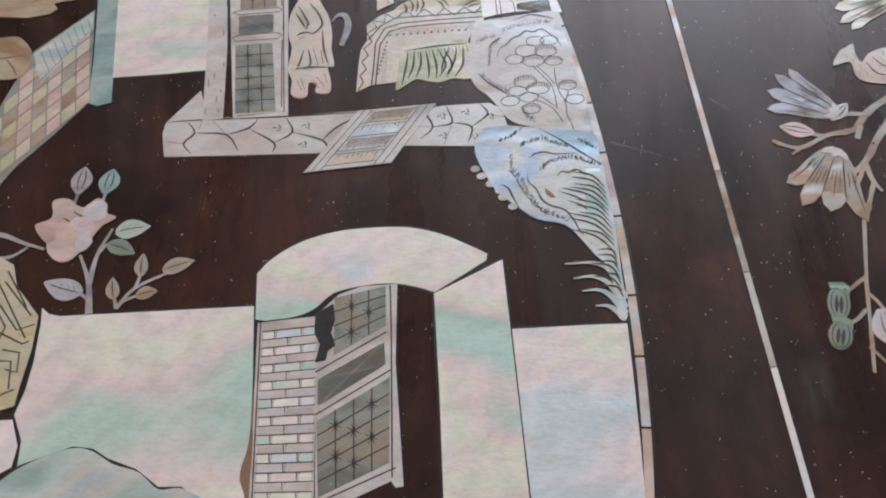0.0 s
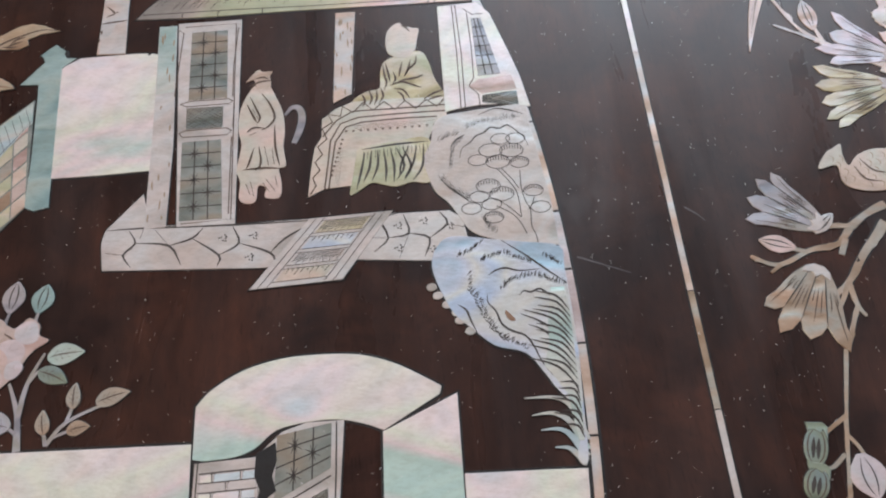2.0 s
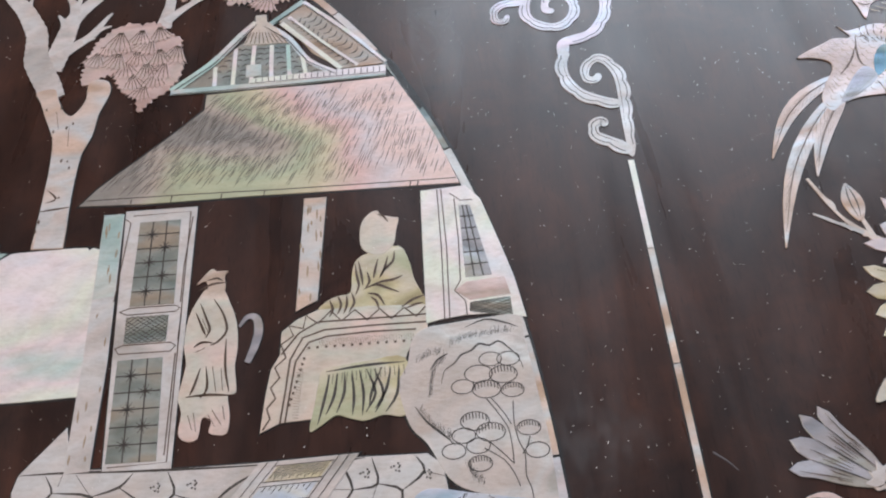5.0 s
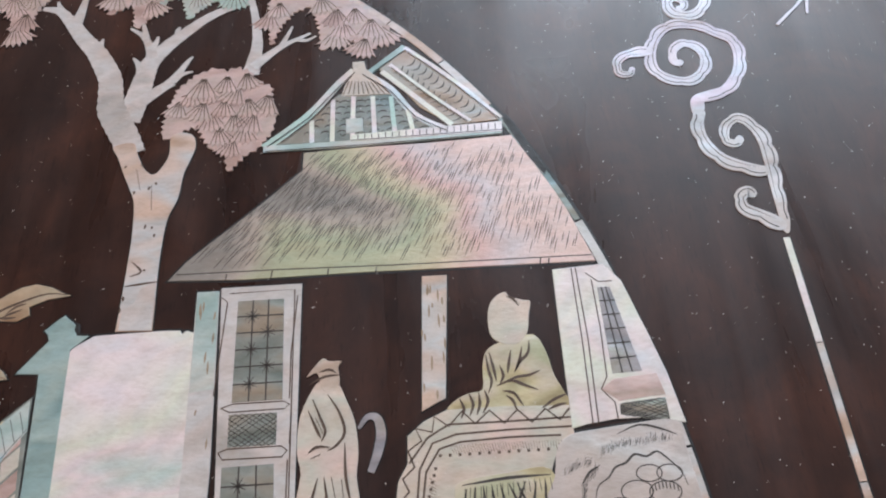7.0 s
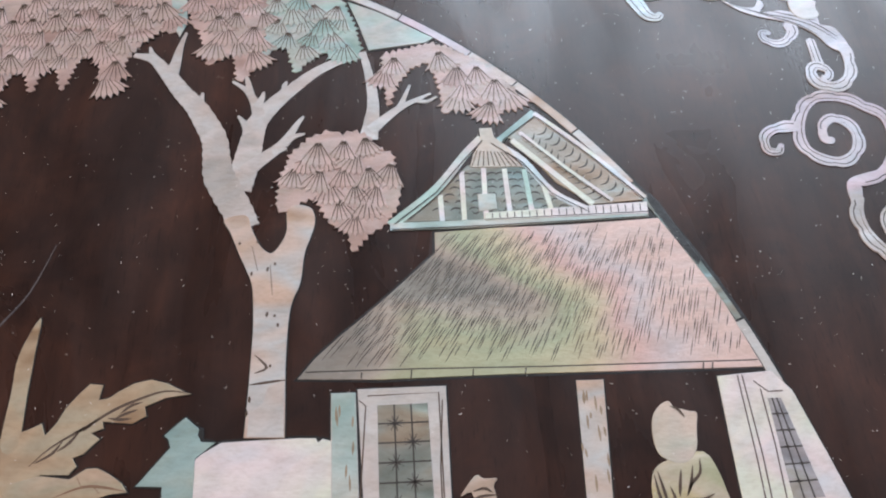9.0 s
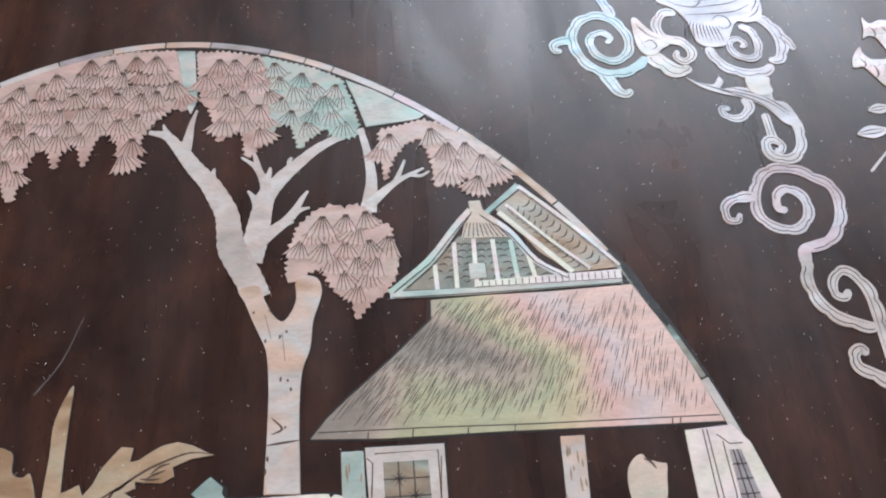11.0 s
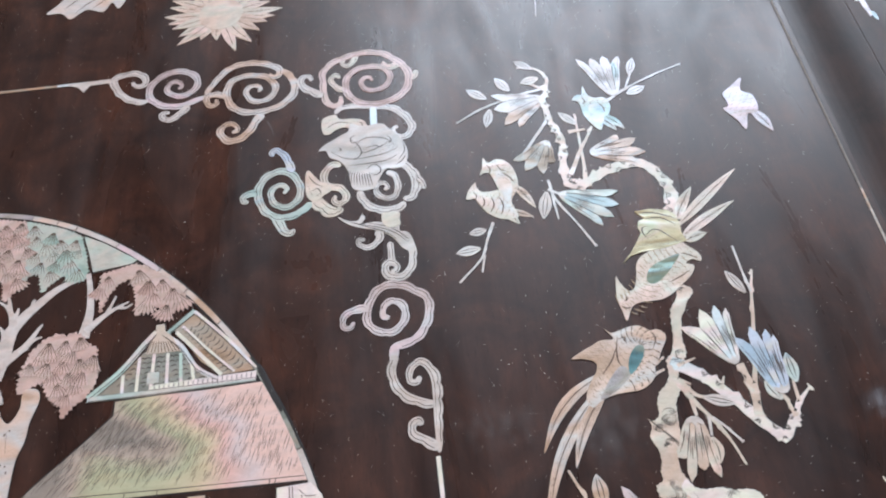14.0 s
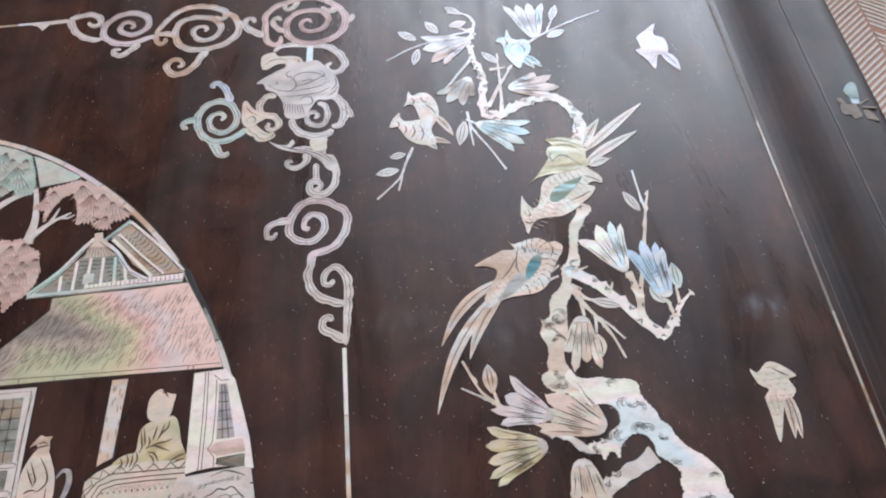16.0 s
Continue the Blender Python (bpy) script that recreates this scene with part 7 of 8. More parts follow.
for b, tips, w, m in (
    ((71.1, -35.1), [(59.3, -18.2), (56.6, -26.0), (51.1, -30.8), (53.8, -36.6)], 6.6, ROCK), ((67.4, -45.8), [(48.8, -37.1), (47.6, -43.7), (47.8, -49.7), (47.7, -55.2), (50.2, -58.2)], 8.0, OLIVE),
    ((88.7, -41.2), [(81.7, -20.7), (70.8, -27.2), (66.7, -32.9), (66.9, -40.5)], 9.5, CREAM), ((89.4, 1.2), [(80.5, -11.0), (82.8, -19.9), (88.2, -16.4), (93.0, -19.5)], 8.0, CREAM),
    ((109.6, 21.4), [(94.0, 37.0), (102.9, 43.3), (108.6, 44.4), (112.6, 42.7)], 6.0, WHITE), ((123.0, 8.3), [(111.9, 30.5), (118.9, 34.0), (124.3, 32.3), (126.4, 29.7)], 7.2, BLUE),
    ((62.2, 156.4), [(40.8, 161.4), (41.1, 152.8), (44.5, 143.3), (50.7, 141.4)], 7.0, TAN), ((95.0, 154.9), [(82.6, 178.1), (89.3, 177.8), (95.2, 178.3), (102.1, 177.3)], 7.4, GREY),
    ((79.4, 122.8), [(91.4, 130.9), (98.9, 128.2), (101.4, 120.3), (98.7, 113.9)], 6.8, TAN), ((60.5, 130.7), [(45.1, 123.2), (49.4, 117.1), (56.6, 114.5), (62.1, 119.8)], 6.4, UMBER),
    ((62.5, 102.7), [(85.3, 101.5), (84.2, 94.7), (80.9, 89.0), (75.7, 85.3)], 6.0, GREEN), ((79.4, -53.1), [(74.3, -65.3), (79.3, -69.3), (86.9, -68.3)], 8.5, CREAM)):
    flower(b, tips, w, m, mag, GREY)
for b, t, w, m in (((56.2, 105.2), (52.8, 91.8), 5.0, GREY), ((29.0, 89.7), (22.1, 88.7), 3.6, GREY), ((25.5, 81.3), (15.8, 80.1), 4.4, GREY), ((38.6, 159.7), (30.4, 166.4), 4.4, GREY), ((49.3, 162.9), (44.0, 171.7), 4.6, GREY), ((39.3, 153.4), (36.4, 143.2), 4.0, GREY), ((63.6, 168.9), (55.1, 166.9), 4.6, CREAM), ((61.4, 174.9), (54.2, 180.9), 4.0, GREY), ((97.2, 161.1), (99.1, 173.8), 4.4, GREEN), ((104.4, 164.9), (108.2, 174.9), 3.8, GREY), ((100.9, 153.5), (109.6, 157.0), 4.6, GREY), ((75.2, 139.4), (68.7, 147.1), 3.8, GREY), ((128.6, 10.6), (128.4, 22.0), 4.8, GREEN), ((121.6, 4.9), (117.7, 12.4), 4.4, GREEN), ((94.8, 9.1), (105.3, 5.4), 4.0, GREY), ((52.5, -24.4), (51.9, -13.2), 5.0, TAN), ((121.8, 48.0), (117.0, 58.4), 3.8, GREY), ((93.7, -5.4), (94.0, -14.7), 5.0, CREAM)):
    bud(b, t, w, m, mag)


def bird(name, label, body, material, tails, bands=(), wing=None, wing_material=GREEN, tail_width=3.8):
    """A flat shell bird: body plate, tail feathers, and a wing plate laid over."""
    top = thing(name, label, "inlay")
    b = piece("body", body, material, top, "", True, 2, 0.2)
    if bands:
        engrave(b, list(bands), 0.3, BROWN_INK, 2)
    engrave(b, feathers(body, 2.7, 2.3, Vector(tails[0][1]) - Vector(tails[0][0]), len(body)), 0.13, TAN_INK, 2, name="plumage")
    for base, tip, *bend in tails:
        leaf("tail_feather", base, tip, tail_width, material, top, bend[0] if bend else 0.5, 1, True, "", 0.8, 18)
    if wing:
        w = piece("wing", wing, wing_material, top, "", True, 3)
        engrave(w, [[lerp(wing[0], wing[len(wing) // 2], k), lerp(wing[1], wing[len(wing) // 2], k)] for k in (0.2, 0.5, 0.8)], 0.2, INK, 3)
    return top


def bars_across(way, half, count, seed=1):
    """Curved bars across a bird's breast, set along the line of its back."""
    r, lines, sm = random.Random(seed), [], smooth(way, False, 12)
    for k in range(count):
        i = 1 + int((len(sm) - 3) * k / (count - 1))
        d = (Vector(sm[i + 1]) - Vector(sm[i - 1])).normalized()
        e, c = Vector((-d[1], d[0])), Vector(sm[i])
        for a, b in ((-1.0, -0.5), (-0.38, 0.1), (0.25, 0.85)):
            a, b = a + r.uniform(-0.1, 0.1), b + r.uniform(-0.1, 0.1)
            lines.append([tuple(c + e * half * q - d * (1 - q * q) * half * 0.35) for q in (a, (a + b) / 2, b)])
    return lines


diver = bird("diving_bird_inlay", "cream shell bird diving with a green wing patch", [(75.3, 42.1), (74.5, 46.8), (73.7, 51.1), (74.3, 56.5), (75.4, 61.4), (76.3, 58.7), (78.5, 54.7), (81.0, 55.3), (83.1, 60.4), (84.2, 65.3), (86.7, 68.9), (91.0, 71.0), (96.1, 73.7), (102.0, 74.8), (105.4, 73.0), (109.6, 67.1), (109.2, 64.0), (106.2, 65.2), (103.4, 63.8), (106.2, 62.1), (103.4, 57.6), (99.1, 54.4), (94.8, 51.2), (90.4, 49.3), (85.6, 49.2), (81.2, 48.9), (78.2, 47.1)], CREAM,
     [[(105.4, 81.6), (135.2, 105.9)], [(105.4, 76.2), (130.0, 90.2)], [(105.1, 84.5), (114.9, 99.3)], [(106.1, 73.9), (115.0, 76.5)]],
     [[(103.0, 76.0), (106.0, 71.8), (109.5, 68.1)], [(102.4, 68.6), (106.0, 67.0), (108.9, 64.6)], [(94.8, 56.2), (99.6, 58.1), (104.2, 60.5)], [(77.0, 53.1), (77.4, 51.1), (75.9, 50.3)], [(74.7, 48.5), (76.5, 47.3), (78.3, 47.5)]],
     [(86.8, 59.3), (89.1, 63.4), (94.2, 66.1), (101.9, 68.4), (98.2, 63.4), (93.7, 58.9), (89.6, 56.4), (87.1, 57.0)], POD, 4.4)
crest = piece("crest", [(79.5, 67.0), (83.3, 71.0), (86.7, 75.6), (89.6, 80.0), (88.8, 82.6), (89.9, 85.5), (92.5, 86.5), (89.3, 90.3), (95.8, 90.8), (102.4, 89.3), (105.3, 86.4), (105.8, 82.1), (105.3, 77.8), (106.5, 73.9), (102.6, 72.8), (96.9, 71.5), (91.5, 71.2), (87.4, 70.9), (83.0, 69.7)], OLIVE, diver, "gold-green second bird's back and folded wing", False, 3)
engrave(crest, [[(91.5, 77.0), (90.3, 79.4), (90.5, 82.1), (92.4, 82.4)], [(90.8, 77.7), (93.3, 80.3), (96.5, 80.4), (99.4, 77.6), (102.9, 73.8)], [(90.9, 89.5), (97.5, 88.3), (104.1, 85.2)], [(92.4, 86.2), (98.8, 85.9), (104.1, 81.8)]], 0.26, INK, 3)
engrave(crest, [[lerp((92.9, 79.0), (99.3, 75.4), k / 9), lerp((89.2, 73.1), (98.6, 71.2), k / 9)] for k in range(10)] + [[lerp((90.4, 77.7), (82.3, 70.3), k / 8), lerp((90.9, 74.4), (85.0, 70.5), k / 8)] for k in range(9)], 0.15, BROWN_INK, 3, False, "barbs")
body = diver.children[0]
engrave(body, bars_across([(76.4, 48.8), (81.6, 52.5), (86.4, 57.9), (90.6, 64.0), (96.6, 68.3), (103.0, 70.6)], 6.2, 15, 5), 0.2, TAN_INK, 2, name="breast_bars")
preener = bird("long_tailed_bird_inlay", "tan shell bird preening with long tail feathers", [(66.3, 39.8), (68.2, 37.9), (71.6, 38.6), (75.2, 39.6), (79.2, 39.5), (82.6, 37.1), (85.2, 37.3), (87.6, 35.3), (87.4, 32.5), (84.9, 28.7), (83.0, 25.3), (81.3, 23.5), (80.5, 20.3), (78.5, 17.0), (74.2, 14.6), (68.9, 14.2), (63.9, 13.7), (59.1, 12.0), (56.3, 10.0), (54.6, 11.5), (54.5, 14.9), (57.1, 19.8), (60.0, 23.9), (60.2, 27.0), (56.5, 28.8), (52.0, 29.4), (56.3, 32.0), (60.4, 33.8), (63.7, 35.4), (68.7, 35.5)], TAN,
     [((61.7, 22.4), (36.2, -3.8), -4.0), ((61.0, 18.0), (32.4, -30.3), -4.5), ((61.1, 15.3), (46.0, -10.3), -2.0)],
     [[(70.1, 35.8), (68.8, 30.8), (68.4, 26.4), (69.5, 24.0)], [(70.8, 35.2), (72.5, 35.4), (73.3, 33.5)], [(69.9, 29.3), (70.0, 28.0)], [(82.6, 36.9), (83.8, 33.5), (82.1, 30.0)], [(61.6, 21.9), (66.0, 26.7), (68.8, 31.8)]],
     [(71.5, 23.7), (72.8, 27.6), (75.2, 30.9), (77.5, 31.8), (78.9, 30.4), (77.5, 26.5), (74.6, 22.9), (71.6, 20.6)], DEEP, 4.2)
lower_wing = piece("wing", [(59.2, 12.6), (61.2, 16.2), (65.2, 21.4), (68.3, 24.1), (70.3, 23.9), (71.6, 20.6), (68.4, 17.5), (63.6, 14.2)], DUSK, preener, "dull blue lower wing", True, 3)
engrave(lower_wing, [[lerp((67.7, 23.3), (70.9, 21.1), k / 6), lerp((60.9, 14.5), (62.3, 13.9), k / 6)] for k in range(7)], 0.15, INK, 3, False)
body = preener.children[0]
engrave(body, bars_across([(72.8, 36.8), (78.3, 36.5), (81.9, 32.3), (80.2, 25.7), (76.3, 20.0), (69.5, 16.9)], 4.0, 14, 6), 0.2, BROWN_INK, 2, name="breast_bars")
engrave(body, [[lerp((69.1, 35.0), (61.5, 27.2), k / 8), lerp((62.2, 34.5), (53.7, 29.4), k / 8)] for k in range(9)] + [[lerp((66.8, 26.6), (57.2, 14.6), k / 10), lerp((64.6, 28.2), (56.6, 17.3), k / 10)] for k in range(11)], 0.16, BROWN_INK, 2, False, "wing_barbs")
for way in ([(80.9, 23.4), (82.8, 24.5), (84.9, 26.0)], [(78.9, 18.7), (81.3, 20.2), (84.0, 21.2)]):
    bar("claw", way, 1.3, TAN, preener, 0.8)
bird("small_bird_inlay", "small cream shell bird on a twig", [(23.0, 106.2), (24.4, 110.2), (27.7, 114.0), (27.9, 111.6), (29.5, 108.9), (32.9, 108.5), (37.2, 108.5), (40.5, 104.5), (41.7, 99.6), (42.9, 94.3), (39.0, 93.6), (34.9, 94.7), (30.6, 98.1), (27.9, 103.2), (26.3, 105.8), (24.3, 105.4)], CREAM, [((38.6, 97.7), (48.9, 93.5)), ((37.5, 96.7), (42.9, 90.8))], [[(26.2, 109.4), (27.4, 106.8), (26.2, 105.2)], [(29.7, 106.5), (30.2, 102.9), (28.6, 100.7)], [(33.1, 106.7), (33.9, 101.8), (32.0, 98.0)], [(36.3, 105.7), (37.6, 100.8), (36.1, 96.3)]], [(33.8, 104.2), (38.2, 104.8), (41.2, 99.1), (42.4, 94.3), (38.4, 96.0), (35.0, 99.3)], TAN, 3.0)
bird("small_bird_inlay", "small cream shell bird with folded wings", [(30.1, 117.4), (31.5, 121.0), (32.6, 126.5), (34.3, 123.7), (38.4, 125.1), (42.1, 123.3), (44.8, 118.0), (45.2, 110.5), (41.8, 103.8), (40.0, 100.5), (37.7, 104.9), (36.2, 111.7), (34.5, 117.5), (32.1, 118.4)], CREAM, [((43.3, 110.8), (50.5, 97.9))], [[(33.6, 122.6), (34.8, 119.9), (34.0, 117.5)], [(37.6, 122.7), (39.1, 119.3), (41.0, 118.5)], [(38.5, 118.2), (42.0, 115.2), (43.9, 111.3)]], [(36.5, 118.4), (40.2, 116.7), (42.7, 110.3), (40.0, 101.0), (37.9, 106.7)], TAN, 3.4)
bird("blue_bird_inlay", "blue-green shell bird perched by a flower", [(76.2, 153.3), (78.2, 155.9), (80.9, 156.2), (82.3, 161.0), (83.4, 155.9), (86.0, 153.4), (90.6, 152.8), (92.2, 147.7), (90.1, 142.5), (87.7, 140.8), (85.4, 134.5), (82.1, 138.2), (79.6, 143.9), (79.2, 150.1), (78.1, 152.4)], GREEN, [((88.1, 142.8), (95.4, 133.8)), ((86.7, 141.0), (91.8, 133.6))], [[(80.6, 154.8), (81.6, 151.9), (80.2, 150.0)], [(83.5, 151.0), (85.1, 145.9), (83.7, 141.4)], [(87.0, 150.5), (88.9, 146.8), (88.1, 142.8)]], [(82.6, 149.0), (87.3, 149.1), (88.7, 143.4), (85.8, 136.4), (82.7, 141.5)], BLUE, 3.2)
bird("flying_bird_inlay", "white shell bird flying near the edge line", [(142.4, 147.5), (147.0, 151.2), (152.9, 155.5), (150.6, 148.3), (154.7, 145.0), (155.4, 138.8), (153.9, 134.9), (151.1, 134.5), (149.4, 134.0), (146.5, 125.9), (144.1, 131.7), (140.1, 138.6), (142.5, 139.8), (142.6, 143.6)], ROCK, [[(152.1, 136.3), (157.4, 123.7)]], [], None, GREEN, 4.6)
bird("flying_bird_inlay", "cream shell bird flying with trailing tail", [(145.0, -25.4), (147.4, -27.0), (151.7, -23.5), (155.6, -24.4), (160.5, -29.4), (157.6, -30.8), (158.7, -34.8), (156.6, -37.6), (153.4, -39.0), (147.6, -53.2), (147.4, -42.5), (147.3, -36.6), (149.4, -33.8), (146.5, -31.3)], CREAM, [((155.2, -35.7), (155.3, -52.4)), ((154.2, -36.5), (153.0, -52.2))], [[(152.4, -25.3), (155.3, -27.9), (158.0, -29.5)], [(149.1, -35.9), (149.1, -42.3)], [(151.4, -35.1), (150.6, -42.5)]], None, GREEN, 3.0)

# ---- flowers lower on the same stem ----
stem = thing("flower_spray_inlay", "shell spray of bell flowers and green buds", "inlay")
for path, w, e in (([(17.0, -94.0), (23.7, -96.9), (31.8, -93.8), (40.2, -92.3), (45.7, -86.9), (55.1, -82.1)], 1.0, 2.2), ([(21.1, -98.8), (24.0, -96.9)], 0.7, 1.2), ([(26.4, -92.2), (31.7, -94.1)], 1.0, 1.2), ([(33.2, -106.7), (39.0, -103.6), (43.9, -97.8), (53.4, -87.3)], 1.2, 2.6), ([(39.4, -103.0), (39.8, -109.1), (41.2, -112.3)], 1.6, 0.7), ([(38.9, -103.9), (36.5, -107.9), (33.8, -111.3)], 1.4, 0.8), ([(40.1, -109.0), (37.0, -114.7), (34.2, -120.2)], 1.2, 1.4), ([(33.7, -120.2), (28.5, -138.3), (26.0, -148.4), (23.1, -160.4)], 1.0, 0.9), ([(28.9, -136.0), (25.1, -138.3), (22.2, -140.1)], 1.0, 0.8), ([(26.3, -144.6), (23.3, -146.9), (20.5, -147.9)], 1.0, 0.8), ([(27.9, -140.2), (29.6, -142.6), (30.8, -145.7)], 0.9, 0.8), ([(24.0, -154.0), (26.4, -157.7), (28.0, -160.8)], 0.8, 0.5), ([(34.8, -88.2), (39.4, -87.3), (44.3, -87.8)], 1.6, 1.2), ([(39.9, -95.5), (42.1, -91.2)], 1.4, 1.6)):
    if (Vector(path[-1]) - Vector(path[0])).length > 11:
        limb("twig", path, [max(0.8, w + (e - w) * k / (len(path) - 1)) for k in range(len(path))], UMBER, stem, 0, 0.05, int(abs(path[0][0] * 7 + path[0][1])))
    else:
        bar("twig", path, w, UMBER, stem, e)
for b, tips, w, m in (((36.2, -86.4), [(28.1, -70.2), (23.7, -71.8), (20.1, -77.2), (18.3, -83.4)], 7.4, DUSK), ((32.7, -99.2), [(17.2, -107.4), (19.2, -114.7), (26.1, -117.0), (34.6, -121.0)], 9.0, UMBER)):
    flower(b, tips, w, m, stem, GREY)
for b, t, w, m in (((28.9, -92.6), (20.2, -89.5), 4.6, PINK), ((29.7, -144.7), (30.8, -155.0), 8.0, ROCK), ((34.9, -88.9), (40.8, -83.8), 3.6, GREY)):
    bud(b, t, w, m, stem)


def pod(centre, rx, ry, turn, parent):
    """A ribbed seed pod with a notched collar at its top and two dark slits."""
    ca, sa = math.cos(turn), math.sin(turn)

    def at(u, v):
        return (centre[0] + u * ca - v * sa, centre[1] + u * sa + v * ca)
    ob = piece("pod", [at(rx * math.cos(k * 0.5236), ry * math.sin(k * 0.5236)) for k in range(12)], POD, parent, "olive green ribbed pod", True, 1)
    engrave(ob, [[at(rx * e * math.cos(a), ry * 0.9 * math.sin(a)) for a in (-1.25, -0.6, 0.0, 0.6, 1.25)] for e in (0.72, -0.72)], 0.16, BROWN_INK, 1)
    engrave(ob, [[at(rx * e, ry * v) for v in (-0.62, -0.1, 0.42)] for e in (-0.22, 0.2)], 0.5, INK, 1)
    piece("collar", [at(rx * u, ry * v) for u, v in ((-0.75, 0.72), (-0.2, 0.86), (0.3, 0.7), (0.5, 0.95), (0.95, 0.45), (0.9, 1.1), (0.4, 1.28), (-0.3, 1.2), (-0.95, 1.12))], POD, ob, "", False, 3)


pod((20.2, -142.3), 2.7, 4.6, -0.30, stem)
pod((18.1, -150.5), 2.8, 3.9, -0.40, stem)
bird("nesting_bird_inlay", "cream shell bird looking over its shoulder", [(41.0, -70.4), (44.2, -65.7), (46.4, -64.5), (48.9, -63.3), (48.5, -66.8), (49.3, -70.1), (52.3, -67.2), (58.1, -65.6), (65.0, -67.7), (63.7, -76.4), (55.5, -78.4), (48.4, -77.0), (46.2, -74.4), (46.1, -69.8)], CREAM, [((58.9, -72.4), (75.4, -68.7))], [[(50.5, -70.2), (52.2, -74.4), (56.4, -75.7)], [(52.6, -68.3), (55.2, -72.1), (59.4, -73.4)]], None, GREEN, 6.0)

# ---- on the rim ----
fly = thing("butterfly_inlay", "small dull green shell butterfly on the rim", "inlay")
RIM = 6.1
w1 = piece("wing", [(217.5, 89.8), (220.3, 88.1), (222.9, 88.4), (223.6, 83.7), (223.6, 81.1), (220.2, 79.9), (219.2, 82.3), (216.8, 82.7), (215.9, 85.4)], DULL, fly, "", True, 1, 0, 4, RIM)
piece("wing", [(221.0, 94.0), (220.9, 96.7), (224.3, 100.4), (227.1, 100.0), (226.4, 94.0), (224.7, 88.2), (221.9, 88.5), (221.9, 92.5)], POD, fly, "dull blue wing", True, 0, 0, 4, RIM)
piece("body", [(216.3, 91.9), (217.9, 92.4), (219.3, 89.5), (218.4, 88.3), (216.5, 89.9)], DULL, fly, "", True, 2, 0, 4, RIM)
piece("wing", [(225.2, 84.2), (227.8, 83.2), (229.6, 77.8), (226.6, 78.8), (225.0, 79.7)], DULL, fly, "", True, 1, 0, 4, RIM)
piece("feeler", [(224.3, 88.2), (229.0, 90.3), (229.2, 89.6), (224.3, 86.9)], DULL, fly, "", False, 1, 0, 4, RIM)
piece("feeler", [(225.7, 86.7), (231.5, 85.3), (231.2, 84.4), (225.2, 85.5)], DULL, fly, "", False, 1, 0, 4, RIM)
sprig = thing("rim_sprig_inlay", "small green shell sprig on the rim", "inlay")
piece("stem", [(217.6, 199.8), (219.0, 200.4), (220.4, 187.0), (220.3, 179.1), (219.0, 178.5), (217.8, 185.8)], GREY, sprig, "", False, 0, 0, 4, RIM)
piece("leaf", [(216.3, 194.2), (220.8, 196.0), (219.7, 191.2), (216.2, 189.3)], WHITE, sprig, "", True, 1, 0, 4, RIM)
piece("leaf", [(222.9, 197.3), (225.8, 196.0), (226.0, 191.9), (223.1, 193.1)], GREEN, sprig, "", True, 1, 0, 4, RIM)
piece("leaf", [(220.1, 181.5), (221.9, 180.4), (221.8, 175.7), (220.3, 177.5)], TEAL, sprig, "", True, 1, 0, 4, RIM)


# ---- worn patches in the polish ----
def film(name, colour, strength, grain, stretch):
    """A dusty film that breaks up towards its edge."""
    m, nodes, links, bsdf = nodes_of(name)
    tc, sub, ln, rim = nodes.new("ShaderNodeTexCoord"), nodes.new("ShaderNodeVectorMath"), nodes.new("ShaderNodeVectorMath"), nodes.new("ShaderNodeMapRange")
    sub.operation, ln.operation = "SUBTRACT", "LENGTH"
    sub.inputs[1].default_value = (0.5, 0.5, 0.5)
    links.new(tc.outputs["Generated"], sub.inputs[0])
    links.new(sub.outputs[0], ln.inputs[0])
    rim.inputs["From Min"].default_value, rim.inputs["From Max"].default_value = 0.15, 0.5
    rim.inputs["To Min"].default_value, rim.inputs["To Max"].default_value = 0.62, 0.0
    links.new(ln.outputs["Value"], rim.inputs["Value"])
    n = noise_node(nodes, links, stretched(nodes, links, stretch), grain, 5.0, 0.6)
    mul, gain = nodes.new("ShaderNodeMath"), nodes.new("ShaderNodeMath")
    mul.operation, gain.operation = "MULTIPLY", "MULTIPLY"
    cut = ramp(nodes, [(0.40, (0, 0, 0)), (0.62, (1, 1, 1))])
    links.new(n.outputs[0], cut.inputs[0])
    links.new(cut.outputs[0], mul.inputs[0])
    links.new(rim.outputs[0], mul.inputs[1])
    links.new(mul.outputs[0], gain.inputs[0])
    gain.inputs[1].default_value = strength
    links.new(gain.outputs[0], bsdf.inputs["Alpha"])
    bsdf.inputs["Base Color"].default_value = (*colour, 1)
    bsdf.inputs["Roughness"].default_value = 0.7
    return m


SMUDGE = film("grey_smudge", (0.22, 0.22, 0.24), 0.75, 210.0, (1, 0.6, 1))
SCUFF = film("scuffed_polish", (0.26, 0.25, 0.25), 0.22, 260.0, (1, 0.45, 1))
for n, (cx, cy), rx, ry, m in (("smudge", (158.1, -0.3), 11, 7, SMUDGE), ("scuff", (9.1, -163.2), 7, 9, SCUFF), ("scuff", (-21.1, -73.7), 16, 14, SCUFF), ("scuff", (58.8, 1.4), 18, 14, SCUFF), ("scuff", (23.3, 7.2), 20, 10, SCUFF)):
    bm = bmesh.new()
    vs = [bm.verts.new(((cx + rx * math.cos(k * 0.2618)) / 1000, (cy + ry * math.sin(k * 0.2618)) / 1000, TOP + 0.00003)) for k in range(24)]
    bm.faces.new(vs)
    tagged(part(n, bm, m), "greyish worn patch in the dark polish", "stain", "worn patches", "stuff")
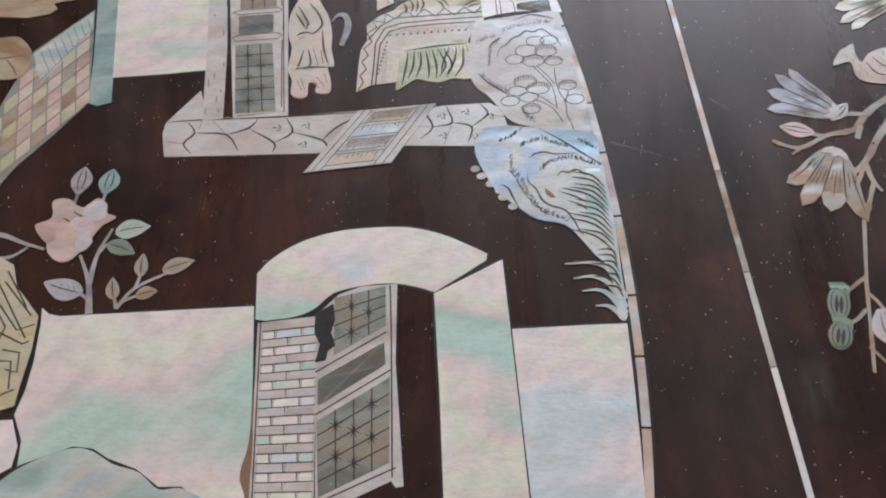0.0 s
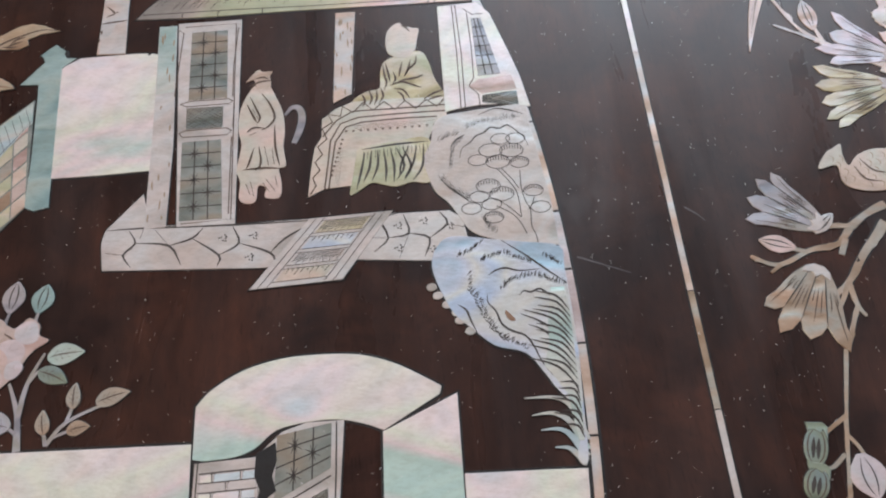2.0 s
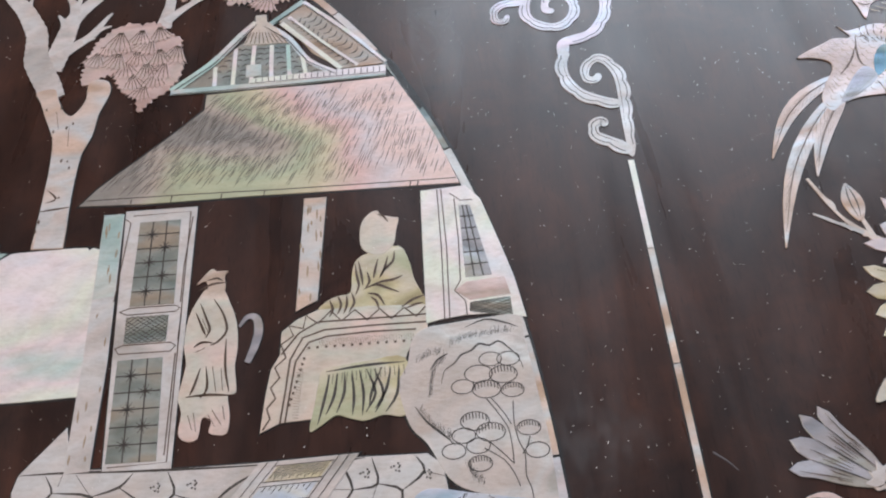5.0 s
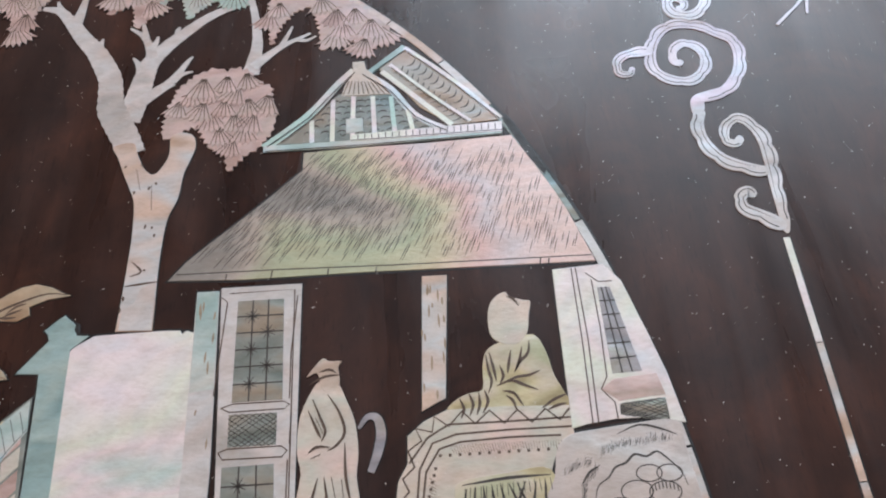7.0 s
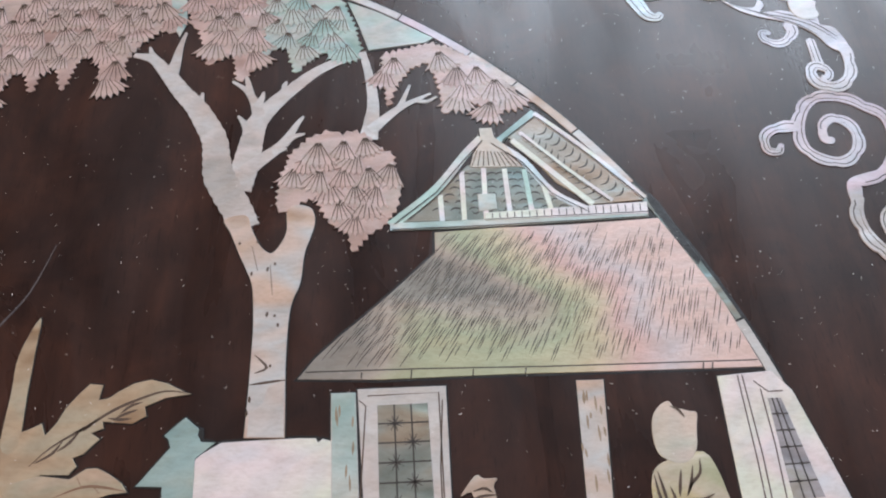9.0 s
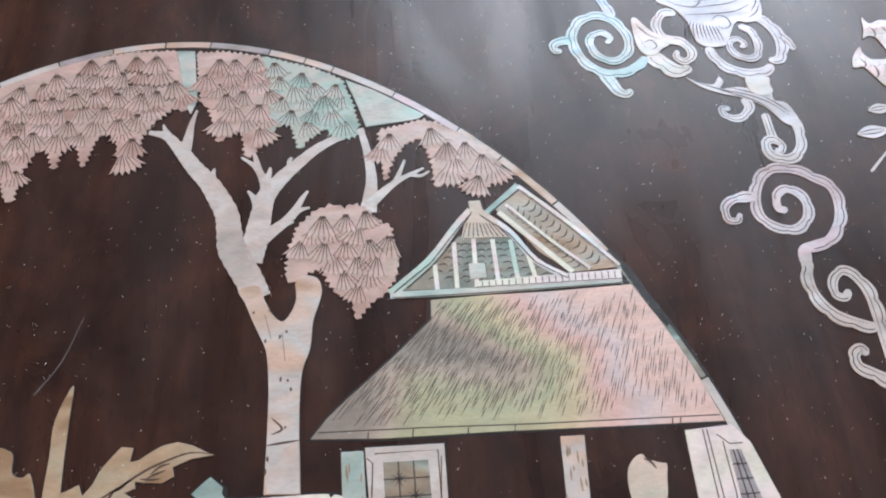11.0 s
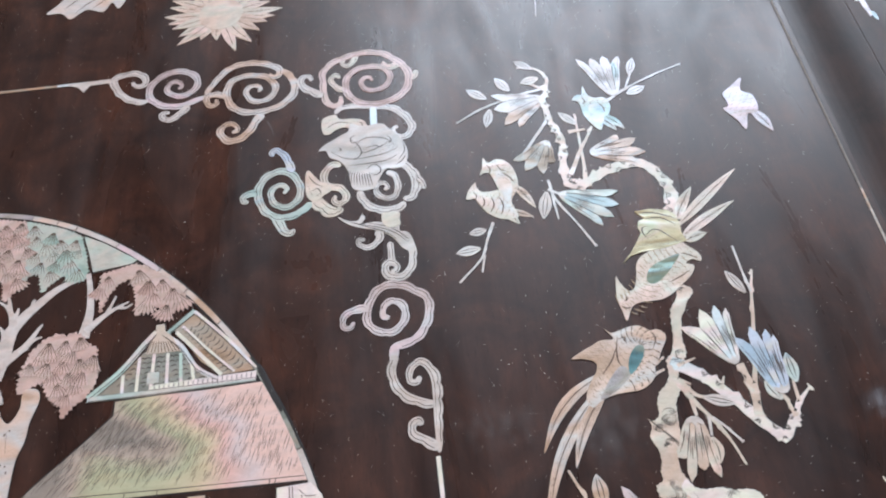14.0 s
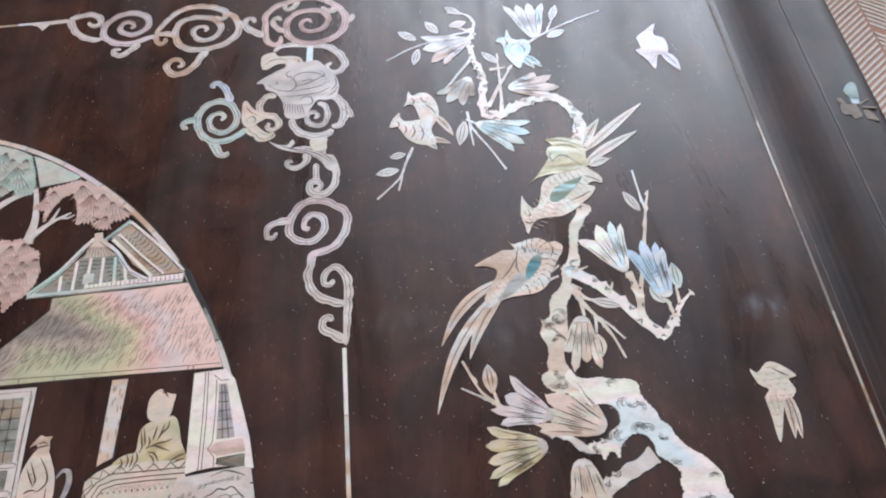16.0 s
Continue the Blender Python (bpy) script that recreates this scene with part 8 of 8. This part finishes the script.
SCRATCH = plain("pale_scratch", (0.085, 0.07, 0.07), 0.6, 200.0)
for path in ([(-26.6, -89.9), (-20.8, -92.4), (-13.8, -95.5)], [(3.4, -78.3), (6.1, -80.5), (7.9, -82.6)], [(-211.1, 14.9), (-205.7, 23.3), (-201.8, 35.3)], [(-59.7, 161.5), (-58.1, 157.9), (-56.5, 152.6)], [(116.0, 13.2), (119.4, 10.6), (120.7, 8.3)]):
    bm = bmesh.new()
    band(bm, ribbon(path, 0.5, 0.2, 4), 0.035)
    tagged(part("scratch", bm, SCRATCH), "faint pale scratch in the lacquer", "scratch", "scratches", "stuff")

# ---- woven mat on the floor beside the table ----
# Glare on the glossy weave is put into the strips' pale colour.
MAT = plain("glare_pale_weave", (0.62, 0.58, 0.54), 0.35, 90.0, 0.2)
MAT_BASE = plain("mat_backing", (0.42, 0.22, 0.15), 0.5, 40.0, 0.2)
mat = thing("floor_mat", "reddish woven floor mat, its herringbone coloured pale for glare", "mat")
bm = bmesh.new()
box(bm, (0.15, -0.7, 0.001), (1.35, 1.3, 0.006))
part("mat_backing", bm, MAT_BASE, mat)
bm = bmesh.new()
for i in range(20):
    x0 = 0.15 + i * 0.06
    for j in range(150):
        y0 = -0.70 + j * 0.013
        up = 0.045 if i % 2 else -0.045
        ya, yb = y0 + (0 if i % 2 else 0.045), y0 + (0.045 if i % 2 else 0)
        if max(ya, yb) > 1.295 or random.Random(i * 500 + j).random() < 0.06:
            continue
        lo = [bm.verts.new((x0 + 0.002, ya, z)) for z in (0.006, 0.008)] + [bm.verts.new((x0 + 0.058, yb, z)) for z in (0.006, 0.008)]
        hi = [bm.verts.new((x0 + 0.002, ya + 0.006, z)) for z in (0.006, 0.008)] + [bm.verts.new((x0 + 0.058, yb + 0.006, z)) for z in (0.006, 0.008)]
        bm.faces.new((lo[1], lo[3], hi[3], hi[1]))
        bm.faces.new((lo[0], lo[2], lo[3], lo[1]))
        bm.faces.new((hi[0], hi[1], hi[3], hi[2]))
tagged(part("straw_weave", bm, MAT, mat), kind="stuff")

# ---- dust on the lacquer ----
DUST = plain("pale_dust", (0.74, 0.70, 0.66), 0.8, 200.0, 0.2)
rng = random.Random(77)
bm = bmesh.new()
for _ in range(7600):
    x, y = rng.uniform(-260, 170), rng.uniform(-260, 290)
    a, ln, w = rng.gauss(1.4, 0.7), rng.uniform(0.10, 0.42) * rng.random() ** 0.5, rng.uniform(0.035, 0.10)
    d = Vector((math.cos(a), math.sin(a))) * ln
    s = Vector((-d[1], d[0])).normalized() * w
    vs = [bm.verts.new(((x + p[0]) / 1000, (y + p[1]) / 1000, TOP + 0.0003)) for p in (d + s * 0.3, s - d * 0.2, -d, -s)]
    bm.faces.new(vs)
tagged(part("dust", bm, DUST), "pale dust and lint specks on the dark lacquer", "dust", kind="stuff")
